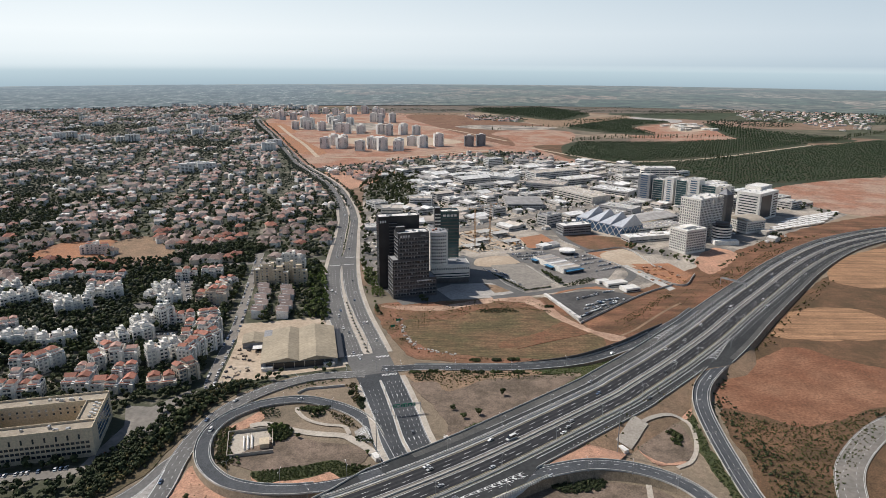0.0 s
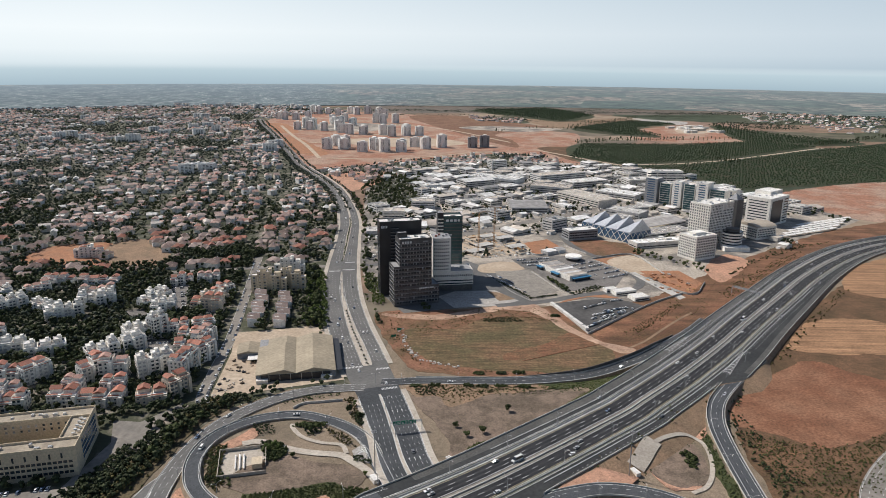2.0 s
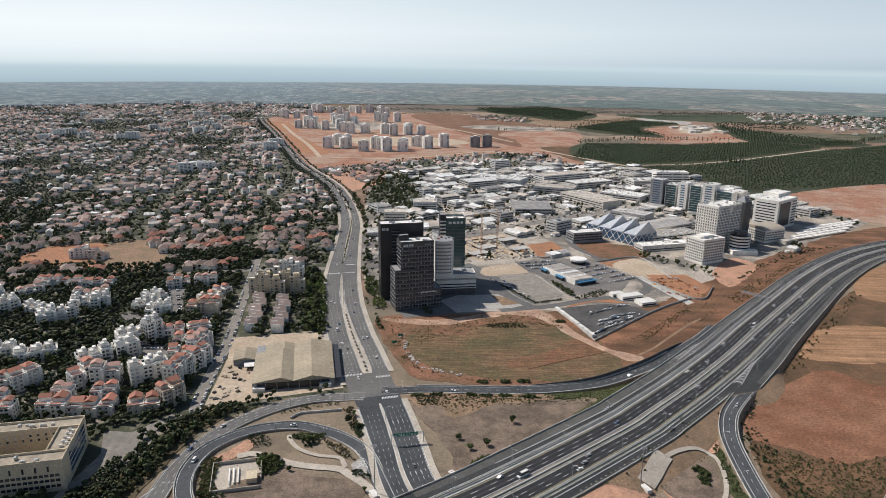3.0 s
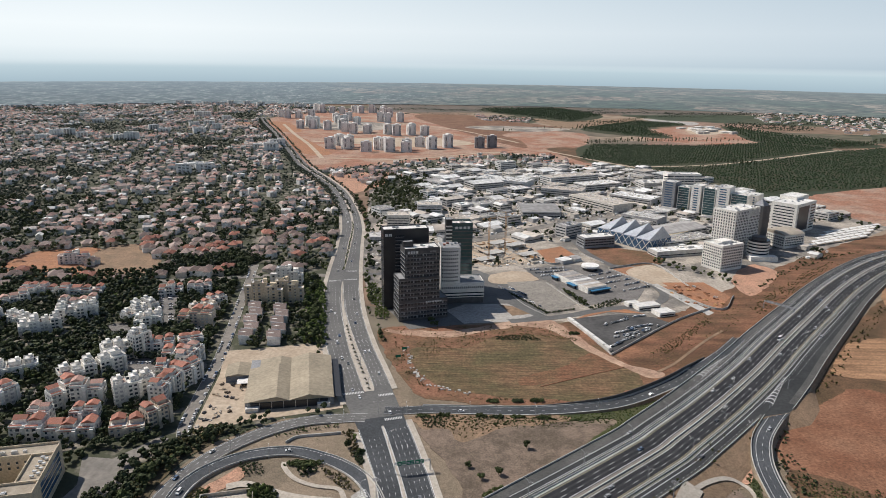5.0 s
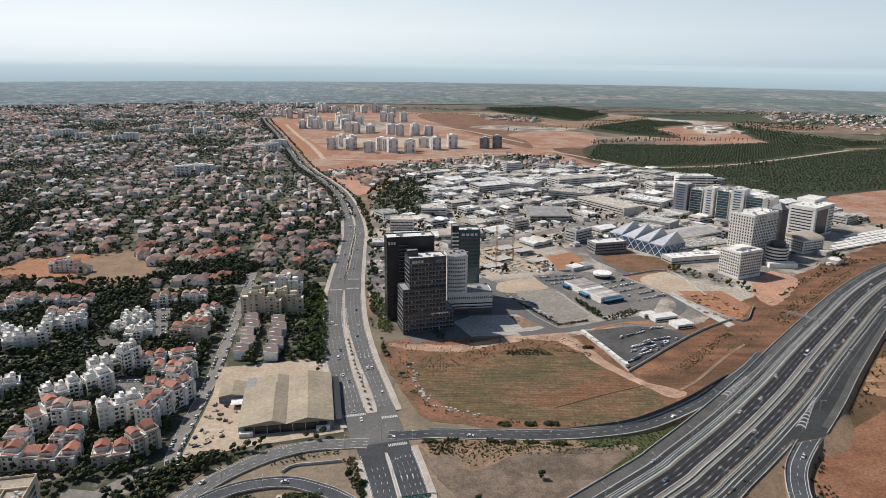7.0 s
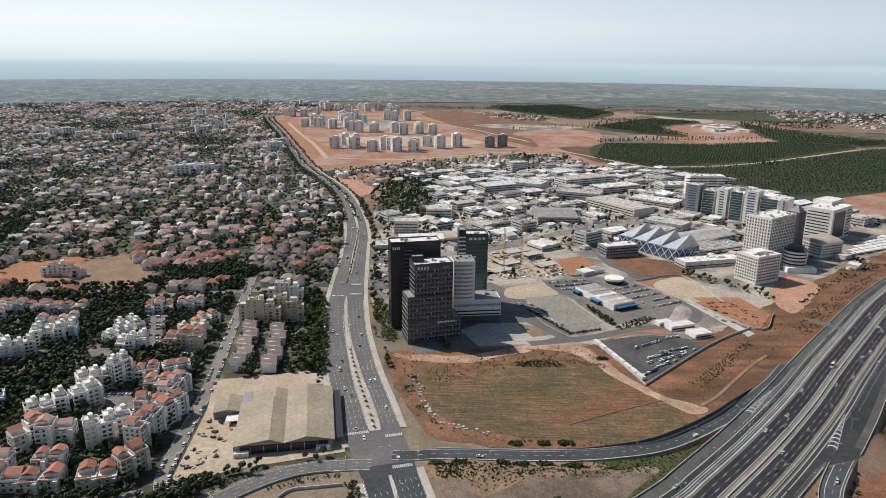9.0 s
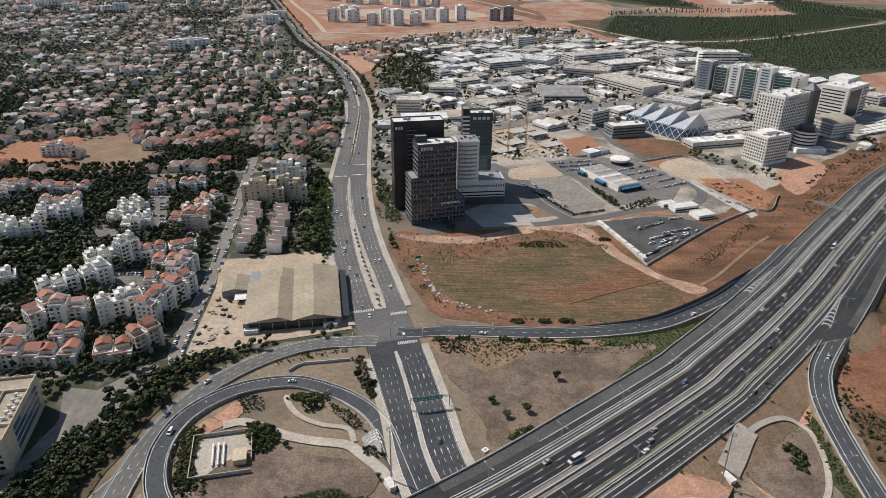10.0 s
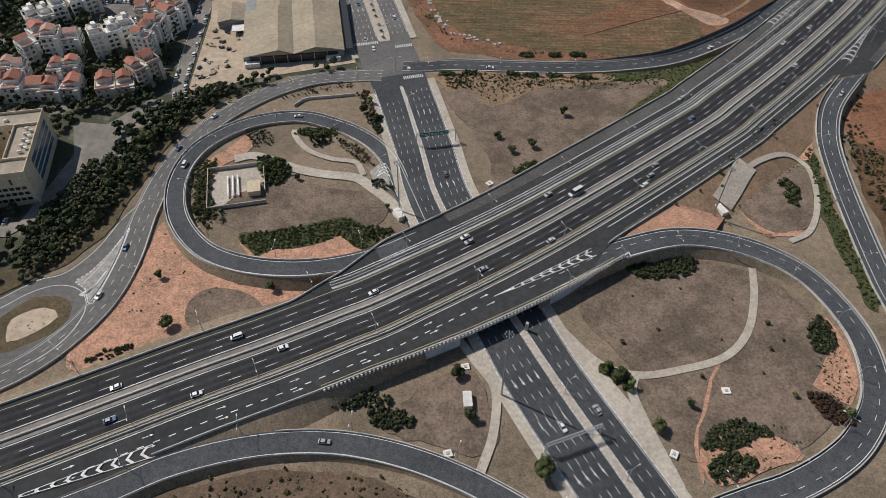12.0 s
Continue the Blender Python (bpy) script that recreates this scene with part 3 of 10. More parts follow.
def far_land():
    """Hazy fields, tree lines and towns beyond the plain, drawn at the low angle at which far flat land is seen."""
    m = bpy.data.materials.new("far_land")
    m.use_nodes = True
    n, ln = m.node_tree.nodes, m.node_tree.links
    n.remove(n["Principled BSDF"])
    # The land ring glows by itself; sun and shade do not reach it.
    em = n.new("ShaderNodeEmission")
    geo = n.new("ShaderNodeNewGeometry")
    sep = n.new("ShaderNodeSeparateXYZ")
    ln.new(geo.outputs["Position"], sep.inputs[0])

    def calc(op, a, b):
        q = n.new("ShaderNodeMath")
        q.operation = op
        for i, v in enumerate((a, b)):
            if isinstance(v, (int, float)):
                q.inputs[i].default_value = v
            else:
                ln.new(v, q.inputs[i])
        return q.outputs[0]

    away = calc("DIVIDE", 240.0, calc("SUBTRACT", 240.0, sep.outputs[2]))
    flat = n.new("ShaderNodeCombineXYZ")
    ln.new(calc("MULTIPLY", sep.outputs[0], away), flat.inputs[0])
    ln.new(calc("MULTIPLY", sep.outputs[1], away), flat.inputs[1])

    def grain(scale, detail, rough=0.6):
        no = n.new("ShaderNodeTexNoise")
        no.inputs["Scale"].default_value = scale
        no.inputs["Detail"].default_value = detail
        no.inputs["Roughness"].default_value = rough
        st = n.new("ShaderNodeMapping")
        st.inputs["Scale"].default_value = (1.0, 0.28, 0)
        ln.new(flat.outputs[0], st.inputs[0])
        ln.new(st.outputs[0], no.inputs["Vector"])
        return no.outputs[0]

    def ramp(src, stops):
        r = n.new("ShaderNodeValToRGB")
        e = r.color_ramp.elements
        while len(e) < len(stops):
            e.new(0.5)
        for k, (pos, c) in enumerate(stops):
            e[k].position, e[k].color = pos, (*c, 1)
        ln.new(src, r.inputs[0])
        return r.outputs[0]

    def mix(f, a, b):
        q = n.new("ShaderNodeMix")
        q.data_type = "RGBA"
        ln.new(f, q.inputs[0])
        for i, v in ((6, a), (7, b)):
            if isinstance(v, tuple):
                q.inputs[i].default_value = (*v, 1)
            else:
                ln.new(v, q.inputs[i])
        return q.outputs[2]

    mp = n.new("ShaderNodeMapping")
    mp.inputs["Rotation"].default_value = (0, 0, 0.3)
    mp.inputs["Scale"].default_value = (1 / 420, 1 / 520, 0)
    ln.new(flat.outputs[0], mp.inputs[0])
    vo = n.new("ShaderNodeTexVoronoi")
    vo.distance = "CHEBYCHEV"
    vo.inputs["Scale"].default_value = 1.0
    ln.new(mp.outputs[0], vo.inputs["Vector"])
    cell = n.new("ShaderNodeSeparateColor")
    ln.new(vo.outputs["Color"], cell.inputs[0])
    fields = ramp(cell.outputs[0], [(0.0, (0.05, 0.075, 0.05)), (0.22, (0.06, 0.085, 0.058)), (0.42, (0.15, 0.13, 0.10)), (0.58, (0.25, 0.18, 0.14)), (0.72, (0.07, 0.095, 0.065)), (0.86, (0.30, 0.24, 0.19)), (1.0, (0.10, 0.11, 0.08))])
    town = ramp(grain(0.045, 3, 0.7), [(0.38, (0.03, 0.045, 0.04)), (0.50, (0.09, 0.105, 0.095)), (0.60, (0.26, 0.25, 0.24)), (0.72, (0.48, 0.47, 0.45))])
    east = n.new("ShaderNodeMapRange")
    east.inputs[1].default_value, east.inputs[2].default_value = -1300, 300
    east.inputs[3].default_value, east.inputs[4].default_value = -0.25, 0.75
    ln.new(sep.outputs[0], east.inputs[0])
    blotch = grain(0.0016, 4)
    open_land = n.new("ShaderNodeMapRange")
    open_land.inputs[1].default_value, open_land.inputs[2].default_value = 0.42, 0.58
    ln.new(calc("ADD", calc("MULTIPLY", east.outputs[0], 0.3), calc("MULTIPLY", blotch, 0.8)), open_land.inputs[0])
    land = mix(open_land.outputs[0], town, fields)
    trees = n.new("ShaderNodeMapRange")
    trees.inputs[1].default_value, trees.inputs[2].default_value = 0.52, 0.57
    ln.new(grain(0.013, 5, 0.7), trees.inputs[0])
    land = mix(trees.outputs[0], land, (0.035, 0.055, 0.04))
    far = n.new("ShaderNodeMapping")
    far.inputs["Scale"].default_value = (0.014, 0.014, 0.19)
    ln.new(geo.outputs["Position"], far.inputs[0])
    streak = n.new("ShaderNodeTexNoise")
    streak.inputs["Scale"].default_value = 1.0
    streak.inputs["Detail"].default_value = 5
    streak.inputs["Roughness"].default_value = 0.65
    ln.new(far.outputs[0], streak.inputs["Vector"])
    gain = n.new("ShaderNodeMapRange")
    gain.inputs[1].default_value, gain.inputs[2].default_value = 0.38, 0.66
    gain.inputs[3].default_value, gain.inputs[4].default_value = 0.3, 2.5
    ln.new(streak.outputs[0], gain.inputs[0])
    lum = n.new("ShaderNodeVectorMath")
    lum.operation = "SCALE"
    ln.new(land, lum.inputs[0])
    ln.new(gain.outputs[0], lum.inputs["Scale"])
    land = lum.outputs[0]
    # Painted haze: land colour fades to a bluish veil with distance.
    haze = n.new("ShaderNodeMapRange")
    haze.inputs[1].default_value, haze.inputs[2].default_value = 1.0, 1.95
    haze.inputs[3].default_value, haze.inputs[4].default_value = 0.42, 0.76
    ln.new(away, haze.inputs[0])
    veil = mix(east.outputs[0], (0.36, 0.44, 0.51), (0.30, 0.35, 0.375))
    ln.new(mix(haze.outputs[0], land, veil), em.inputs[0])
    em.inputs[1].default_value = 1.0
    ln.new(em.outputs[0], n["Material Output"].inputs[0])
    return m


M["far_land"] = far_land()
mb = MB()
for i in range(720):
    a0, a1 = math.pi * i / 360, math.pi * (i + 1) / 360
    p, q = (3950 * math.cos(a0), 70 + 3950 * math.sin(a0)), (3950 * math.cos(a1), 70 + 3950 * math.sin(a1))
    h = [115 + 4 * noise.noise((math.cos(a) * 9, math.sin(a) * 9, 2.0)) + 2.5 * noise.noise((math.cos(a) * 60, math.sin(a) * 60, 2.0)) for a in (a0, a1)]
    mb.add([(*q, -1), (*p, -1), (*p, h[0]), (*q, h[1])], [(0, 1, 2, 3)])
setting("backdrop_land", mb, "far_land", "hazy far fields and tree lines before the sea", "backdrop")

LAYER = [0.05]


def patch(name, poly, material, label, category="ground", smooth=True):
    """A flat piece of ground, a few centimetres above the last one; its edge is rounded and uneven, or straight."""
    line = [tuple(p) for p in poly]
    if smooth:
        p = np.array(poly, float)
        n = len(p)
        line = []
        for i in range(n):
            a, b, c, d = p[i - 1], p[i], p[(i + 1) % n], p[(i + 2) % n]
            k = max(2, int(np.linalg.norm(c - b) / 4))
            k = min(k, 40)
            for t in np.arange(k) / k:
                q = 0.5 * (2 * b + (c - a) * t + (2 * a - 5 * b + 4 * c - d) * t**2 + (3 * b - a - 3 * c + d) * t**3)
                w = min(4.0, 0.12 * np.linalg.norm(c - b))
                for f, amp in ((0.05, 0.9), (0.22, 0.5)):
                    q = q + np.array((noise.noise((q[0] * f, q[1] * f, 1.0)), noise.noise((q[0] * f, q[1] * f, 7.0)))) * w * amp
                line.append(tuple(q))
    m = MB()
    m.prism(line, -0.5, LAYER[0])
    LAYER[0] += 0.005
    return setting(name, m, material, label, category)


SUBURB = [(-65, 560), (-110, 640), (-140, 770), (-160, 960), (-190, 1160), (-240, 1330), (-370, 1680), (-480, 2000), (-720, 2700), (-800, 3000), (-450, 3480), (-900, 3800), (-2300, 3800), (-1700, 2200), (-900, 1000), (-600, 600), (-420, 330), (-300, 300), (-205, 330), (-182, 400), (-160, 470), (-120, 505), (-75, 515)]
INDUS = [(-118, 900), (-128, 1040), (-160, 1371), (-34, 1645), (204, 1720), (317, 1720), (489, 1630), (600, 1330), (678, 1124), (507, 968), (330, 830), (187, 676), (137, 640), (105, 700), (38, 700), (-30, 690), (-85, 740)]
NEWDEV = [(-753, 2893), (-618, 3386), (-235, 3410), (-12, 2932), (262, 2201), (246, 1860), (119, 1915), (-122, 1739), (-301, 1619), (-364, 1731), (-564, 2338)]
INTERCHANGE = [(-260, 200), (-205, 330), (-182, 400), (-165, 470), (-120, 505), (-60, 520), (-40, 700), (100, 700), (260, 760), (420, 900), (620, 1040), (760, 1060), (600, 880), (420, 660), (300, 480), (260, 330), (200, 180), (0, 120)]
patch("ground_south", [(-900, -500), (900, -500), (900, 260), (200, 320), (-260, 240), (-900, 200)], "scrub", "dry weedy ground south of the junction")
patch("ground_interchange", INTERCHANGE, "dry", "dry sandy verges between the ramps", "ground", False)
patch("ground_suburb", SUBURB, "suburb_ground", "gardens and streets between the houses", "ground", False)
patch("ground_suburb_north", [(-300, 1590), (-150, 1400), (-30, 1660), (204, 1725), (300, 1720), (240, 1870), (119, 1915), (-122, 1739)], "suburb_ground", "gardens between small houses")
patch("ground_industrial", INDUS, "yard", "pale concrete yards of an industrial quarter", "ground", False)
patch("ground_east", [(195, 200), (215, 440), (260, 560), (420, 740), (620, 930), (820, 1030), (1300, 1120), (1500, 1000), (900, 500), (560, 200)], "scrub", "dry fallow land east of the motorway")
patch("park_ground", [(-120, 1170), (-50, 1190), (-20, 1260), (-30, 1400), (-60, 1560), (-120, 1500), (-150, 1330)], "suburb_ground", "shaded park ground", "ground")
patch("ground_red", NEWDEV, "red_soil", "bare red soil of a building site")
patch("soil_dev", [(-509, 2152), (-510, 2316), (-345, 1960), (-326, 1854), (-402, 1893)], "rust_soil", "dark red levelled soil", "ground")
patch("soil_dev_b", [(-720, 2768), (-644, 2778), (-520, 2456), (-597, 2447)], "rust_soil", "dark red levelled soil", "ground")
patch("soil_dev_c", [(-848, 2750), (-753, 2725), (-705, 2569), (-770, 2528)], "red_soil", "bare red plot between houses", "ground")
patch("soil_dev_d", [(-330, 2250), (-60, 2300), (60, 2150), (-120, 2060), (-300, 2120)], "tan_soil", "trampled pale ground between new towers", "ground")
patch("soil_dev_e", [(-560, 2700), (-380, 2860), (-200, 2700), (-300, 2500), (-500, 2560)], "yard", "grey levelled ground", "ground")
patch("field_plain", [(-400, 3450), (300, 3500), (900, 3450), (1500, 3560), (2300, 3700), (2400, 4000), (1200, 4500), (-200, 4400)], "plain", "wide dry plain", "field")
patch("field_red", [(-171, 3233), (119, 3250), (276, 2947), (434, 2680), (322, 2558), (295, 2586), (170, 2441), (213, 2269), (196, 2077), (0, 2600)], "brown_field", "ploughed red-brown field", "field")
patch("field_red_b", [(709, 2659), (922, 2825), (1023, 2644), (1053, 2361), (1002, 2298), (774, 2226), (622, 2401)], "red_soil", "bare red field", "field")
patch("field_pads", [(906, 2775), (1006, 2836), (1029, 2645), (897, 2526), (853, 2592)], "tan_soil", "pale farmyard ground", "ground")
patch("field_red_c", [(170, 2441), (295, 2586), (457, 2504), (413, 2211), (339, 2080), (262, 2072), (213, 2269)], "red_soil", "ploughed red field", "field")
patch("field_tan", [(336, 3128), (497, 3076), (807, 3229), (718, 2965), (440, 2715)], "straw_soil", "tan stubble field", "field")
patch("field_grey", [(46, 2688), (181, 2765), (434, 2680), (322, 2558), (169, 2571)], "yard", "grey fallow field", "field")
patch("field_pond", [(860, 3237), (935, 3139), (1038, 3051), (966, 2906), (862, 3055)], "pad", "pale plastic-covered field", "field")
patch("field_green", [(260, 2052), (358, 2096), (402, 1939), (329, 1794), (287, 1899)], "scrub", "dull brown-green field", "field")
patch("field_track", [(246, 1860), (262, 2060), (290, 1930), (330, 1790), (404, 1700), (330, 1690)], "red_soil", "red earth strip", "field")
ORCHARD_A = [(330, 1863), (419, 2176), (744, 2188), (1025, 2298), (1141, 2157), (682, 1818), (435, 1726)]
ORCHARD_B = [(440, 1687), (704, 1790), (1153, 2100), (1541, 2300), (966, 1500), (731, 1440), (600, 1400), (529, 1600)]
ORCHARD_C = [(478, 2686), (793, 3074), (957, 2931), (724, 2717), (742, 2414), (613, 2446)]
ORCHARD_D = [(1092, 2885), (1195, 2513), (1356, 2271), (1169, 2177), (983, 2295), (1029, 2645)]
ORCHARD_E = [(150, 3700), (560, 3800), (701, 3346), (498, 3004), (351, 3209), (197, 3446)]
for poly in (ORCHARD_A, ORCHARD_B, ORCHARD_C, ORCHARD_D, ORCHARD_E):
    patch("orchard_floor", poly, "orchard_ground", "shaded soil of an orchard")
patch("field_red_d", [(640, 1290), (709, 1400), (980, 1500), (900, 1200), (757, 1120), (679, 1130)], "red_soil", "bare red earth", "field")
patch("field_stubble", [(311, 589), (340, 640), (370, 665), (420, 670), (440, 640), (426, 616), (407, 585)], "stubble", "harvested straw-coloured field", "field")
patch("field_stubble_b", [(457, 777), (490, 830), (530, 864), (607, 907), (640, 860), (507, 740), (458, 749)], "stubble", "harvested straw-coloured field", "field")
patch("field_brown", [(251, 525), (311, 567), (345, 538), (400, 500), (370, 460), (328, 458), (259, 429), (215, 437), (206, 470), (225, 500)], "umber_field", "bare red-brown field", "field")
patch("scrub_east", [(203, 450), (259, 429), (328, 458), (400, 440), (308, 426), (250, 370), (225, 335), (194, 330)], "scrub", "dry scrubland with low bushes", "field")
patch("verge_brown", [(120, 560), (100, 690), (200, 712), (330, 832), (420, 912), (600, 1055), (770, 1125), (760, 1050), (600, 960), (470, 880), (330, 735), (240, 640), (165, 570)], "slope", "brown weedy verge", "field")
patch("slope_brown", [(140, 596), (265, 753), (358, 822), (445, 904), (609, 1033), (760, 1110), (760, 1066), (600, 990), (476, 918), (337, 770), (235, 660), (163, 590)], "slope", "dry brown embankment", "field")
patch("field_margin", [(-67, 672), (-4, 684), (95, 694), (112, 668), (156, 584), (146, 556), (104, 532), (57, 530), (0, 534), (-28, 545), (-52, 600)], "field_earth", "bare red-brown earth with weeds round a field", "field")
patch("field_crop", [(-38, 624), (-20, 634), (8, 630), (40, 660), (80, 662), (110, 650), (140, 602), (148, 580), (137, 559), (101, 541), (54, 540), (12, 548), (-16, 564), (-33, 594)], "crop", "patchy green and brown crop field", "field")
patch("field_red_rows", [(60, 562), (52, 574), (72, 588), (94, 602), (118, 626), (126, 618), (140, 600)], "ploughed_red", "ploughed red strip of the field", "field")
m = MB()
line = spline([(139, 598.5, 0), (104, 581, 0), (66, 561, 0)], 3)
wall_along(m, line, 0.0, 1.1, 0.35, LAYER[0])
setting("furrow_ridge", m, "umber_field", "dark earth ridge across the field", "field")
patch("field_track_south", [(-63, 671), (-48, 660), (-8, 655), (26, 668), (58, 685), (90, 676), (104, 652), (118, 626), (136, 601), (156, 579), (168, 588), (144, 606), (124, 634), (112, 664), (96, 700), (86, 704), (59, 700), (22, 680), (-8, 669)], "track_earth", "pale dirt track round the field", "track")
patch("lot_paving", [(-79, 752), (-42, 672), (0, 685), (92, 712), (62, 818), (26, 865), (-21, 809)], "asphalt", "paved forecourt round the towers", "paving", False)
patch("parking_east", [(110, 706), (165, 722), (196, 715), (208, 700), (134, 626)], "asphalt_lot", "worn asphalt parking lot", "parking lot", False)
patch("forecourt", [(-8, 724), (10, 742), (55, 747), (78, 713), (51, 696), (9, 689)], "pad", "pale concrete bus forecourt", "paving", False)
patch("forecourt_bed", [(46, 744), (60, 739), (75, 718), (57, 712)], "straw_soil", "brown planting bed", "ground", False)
patch("verge_tan", [(45, 847), (80, 860), (96, 827), (44, 814)], "tan_soil", "sandy waste ground", "ground")
patch("parking_west", [(60, 818), (101, 826), (133, 754), (93, 723), (61, 779)], "olive_lot", "empty pale parking lot", "parking lot", False)
patch("car_yard", [(83, 874), (149, 892), (196, 872), (216, 812), (193, 764), (153, 752), (132, 745), (104, 831)], "court_paving", "paved car yard", "parking lot", False)
patch("site_red", [(103, 951), (145, 978), (162, 920), (118, 892)], "rust_soil", "orange earth of a dug building plot", "ground", False)
patch("carpark_rear", [(86, 868), (141, 881), (150, 862), (107, 826), (94, 840)], "asphalt", "asphalt lot full of cars", "parking lot", False)
patch("red_verge", [(118, 706), (138, 727), (174, 736), (190, 724), (155, 728)], "rust_soil", "strip of red earth by a kerb", "ground", False)
patch("field_hall", [(169, 950), (183, 985), (261, 950), (254, 898), (192, 900)], "field_earth", "weedy waste ground beside a hall", "field")
patch("site_tan", [(24, 988), (77, 1019), (108, 965), (116, 912), (45, 876), (21, 895)], "tan_soil", "trampled building site", "ground", False)
patch("yard_tan", [(189, 876), (246, 896), (262, 811), (232, 800), (216, 827)], "rust_soil", "reddish walled yard", "ground", False)
patch("yard_sand", [(219, 884), (246, 892), (259, 829), (227, 814), (206, 850)], "tan_soil", "sand spread over a walled yard", "ground")
patch("lane_pale", [(222, 818), (230, 822), (261, 730), (252, 722)], "concrete", "pale concrete lane", "road", False)
patch("yard_red", [(236, 826), (285, 829), (297, 780), (268, 738), (258, 752)], "rust_soil", "cluttered orange earth yard", "ground", False)
patch("yard_red_b", [(372, 905), (388, 872), (361, 828), (318, 784), (323, 844)], "orange_soil", "bare orange plot beside offices", "ground")
patch("warehouse_yard", [(-195, 616), (-126, 635), (-106, 621), (-80, 522), (-146, 499), (-168, 484), (-176, 486), (-185, 572)], "tan_soil", "dusty pale yard round the warehouse", "ground", False)
patch("soil_left", [(-522, 833), (-535, 902), (-473, 934), (-447, 913), (-421, 810)], "rust_soil", "bare orange building plot", "ground")
patch("soil_left_b", [(-411, 810), (-454, 919), (-416, 951), (-350, 863), (-347, 799)], "straw_soil", "bare brown building plot", "ground")
patch("soil_north", [(-290, 1500), (-191, 1590), (-109, 1556), (-165, 1375), (-200, 1350)], "orange_soil", "bare earth beside the avenue", "ground")
patch("grass_nw", [(-135, 385), (-120, 372), (-90, 366), (-60, 372), (-47, 392), (-60, 402), (-85, 408), (-108, 412)], "grey_dry", "dry mown grass inside the loop", "ground")
patch("grass_ne", [(-18, 505), (110, 505), (130, 490), (60, 425), (12, 400), (0, 440)], "grey_dry", "dry mown grass beside the junction", "ground")
patch("soil_sw", [(-156, 378), (-145, 362), (-120, 345), (-100, 339), (-55, 340), (-40, 340), (-85, 316), (-140, 288), (-172, 298), (-160, 335)], "orange_soil", "bare orange verge", "ground")
patch("grass_sw", [(-130, 330), (-122, 337), (-108, 336), (-98, 328), (-103, 318), (-118, 312), (-128, 317)], "grey_dry", "round patch of dry grass", "ground")
patch("grass_se", [(42, 335), (60, 362), (90, 366), (125, 355), (142, 335), (148, 300), (138, 283), (118, 270), (80, 262), (60, 300)], "grey_dry", "dry mown grass inside the loop", "ground")
patch("soil_nw_b", [(-149, 422), (-138, 436), (-132, 447), (-126, 436), (-139, 418), (-143, 405)], "orange_soil", "orange verge inside the loop", "ground")
patch("soil_nw", [(-117, 366), (-106, 358), (-99.6, 361), (-82.2, 365), (-68.7, 371), (-57, 365), (-62, 358), (-72, 354.5), (-85, 352.8), (-104, 353.5)], "orange_soil", "orange verge below the thicket", "ground")
patch("soil_east_b", [(129, 400), (140, 409), (153, 393), (155, 382), (135, 381)], "orange_soil", "orange bare ground in the path ring", "ground")
patch("green_ne", [(73, 517), (124, 530), (155, 545), (156, 538), (111, 498), (81, 467), (76, 469), (112, 510), (75, 510)], "green_floor", "green strip of ground cover", "ground")
patch("bed_ne", [(-28, 514), (73, 517), (72, 505), (36, 500), (20, 489), (6.5, 479), (-0.3, 483), (-5, 495), (-21, 494), (-26, 503)], "straw_soil", "sandy planting beds", "ground")
patch("green_east", [(175, 449), (181, 448), (177, 406), (176, 364), (175, 341), (170, 337), (168, 367), (169, 402), (174, 428)], "green_floor", "green strip beside the exit ramp", "ground")
patch("green_nw", [(-117.8, 371.0), (-105.8, 372.3), (-89.5, 377.3), (-75.4, 382.3), (-65.5, 383.3), (-56.1, 377.1), (-49.3, 370.6), (-58.1, 362.8), (-68.9, 371.4), (-82.5, 365.0), (-101.0, 360.9), (-104.9, 356.8), (-115.0, 364.4)], "green_floor", "undergrowth of a thicket", "ground")
patch("soil_se", [(148.2, 332), (153.5, 325), (154, 312.4), (150.3, 298), (143.7, 288), (137.7, 293.3), (131.8, 297.2), (142.2, 311.9), (146, 320)], "orange_soil", "orange planting bed", "ground")
patch("soil_se_b", [(81.3, 268), (98.1, 276), (109.4, 275), (118.5, 267), (107.1, 261.5), (90, 254.8), (81.1, 254.8)], "orange_soil", "orange planting bed", "ground")
patch("soil_east", [(67, 376), (99, 403), (130, 428), (191, 497), (199, 496), (187, 463), (176, 440), (150, 434), (111, 395), (81, 382)], "orange_soil", "orange verge beside the slip road", "ground")
patch("grass_east", [(130, 405), (150, 425), (166, 430), (166, 395), (146, 382), (132, 390)], "grey_dry", "dry grass ringed by a path", "ground")
patch("grass_south", [(-30, 285), (-8, 300), (2, 285), (0, 262), (-40, 272)], "grey_dry", "dry grass verge", "ground")
patch("bank_ramp", [(-236, 312), (-214, 330), (-203, 341), (-191, 348), (-182.5, 366), (-178, 390), (-175, 415), (-172, 436), (-166, 456), (-154, 478), (-162, 486), (-182, 470), (-194, 436), (-197, 396), (-200, 372), (-210, 352), (-236, 334)], "brown_bank", "dry brown bank with trees beside the ramp", "ground")
patch("gore_loop", [(-53.4, 428), (-60, 419), (-57, 410), (-46, 404), (-41, 395), (-45.5, 407), (-49.5, 419)], "pad", "pale paved gore with white chevrons", "paving", False)
patch("trodden_se", [(97.6, 307), (92.1, 297), (86.2, 285), (80.9, 271), (79.4, 256), (78.2, 256), (79.7, 271), (85.0, 285.6), (90.9, 297.5), (96.4, 307.6)], "orange_soil", "trodden orange footpath across dry grass", "path")
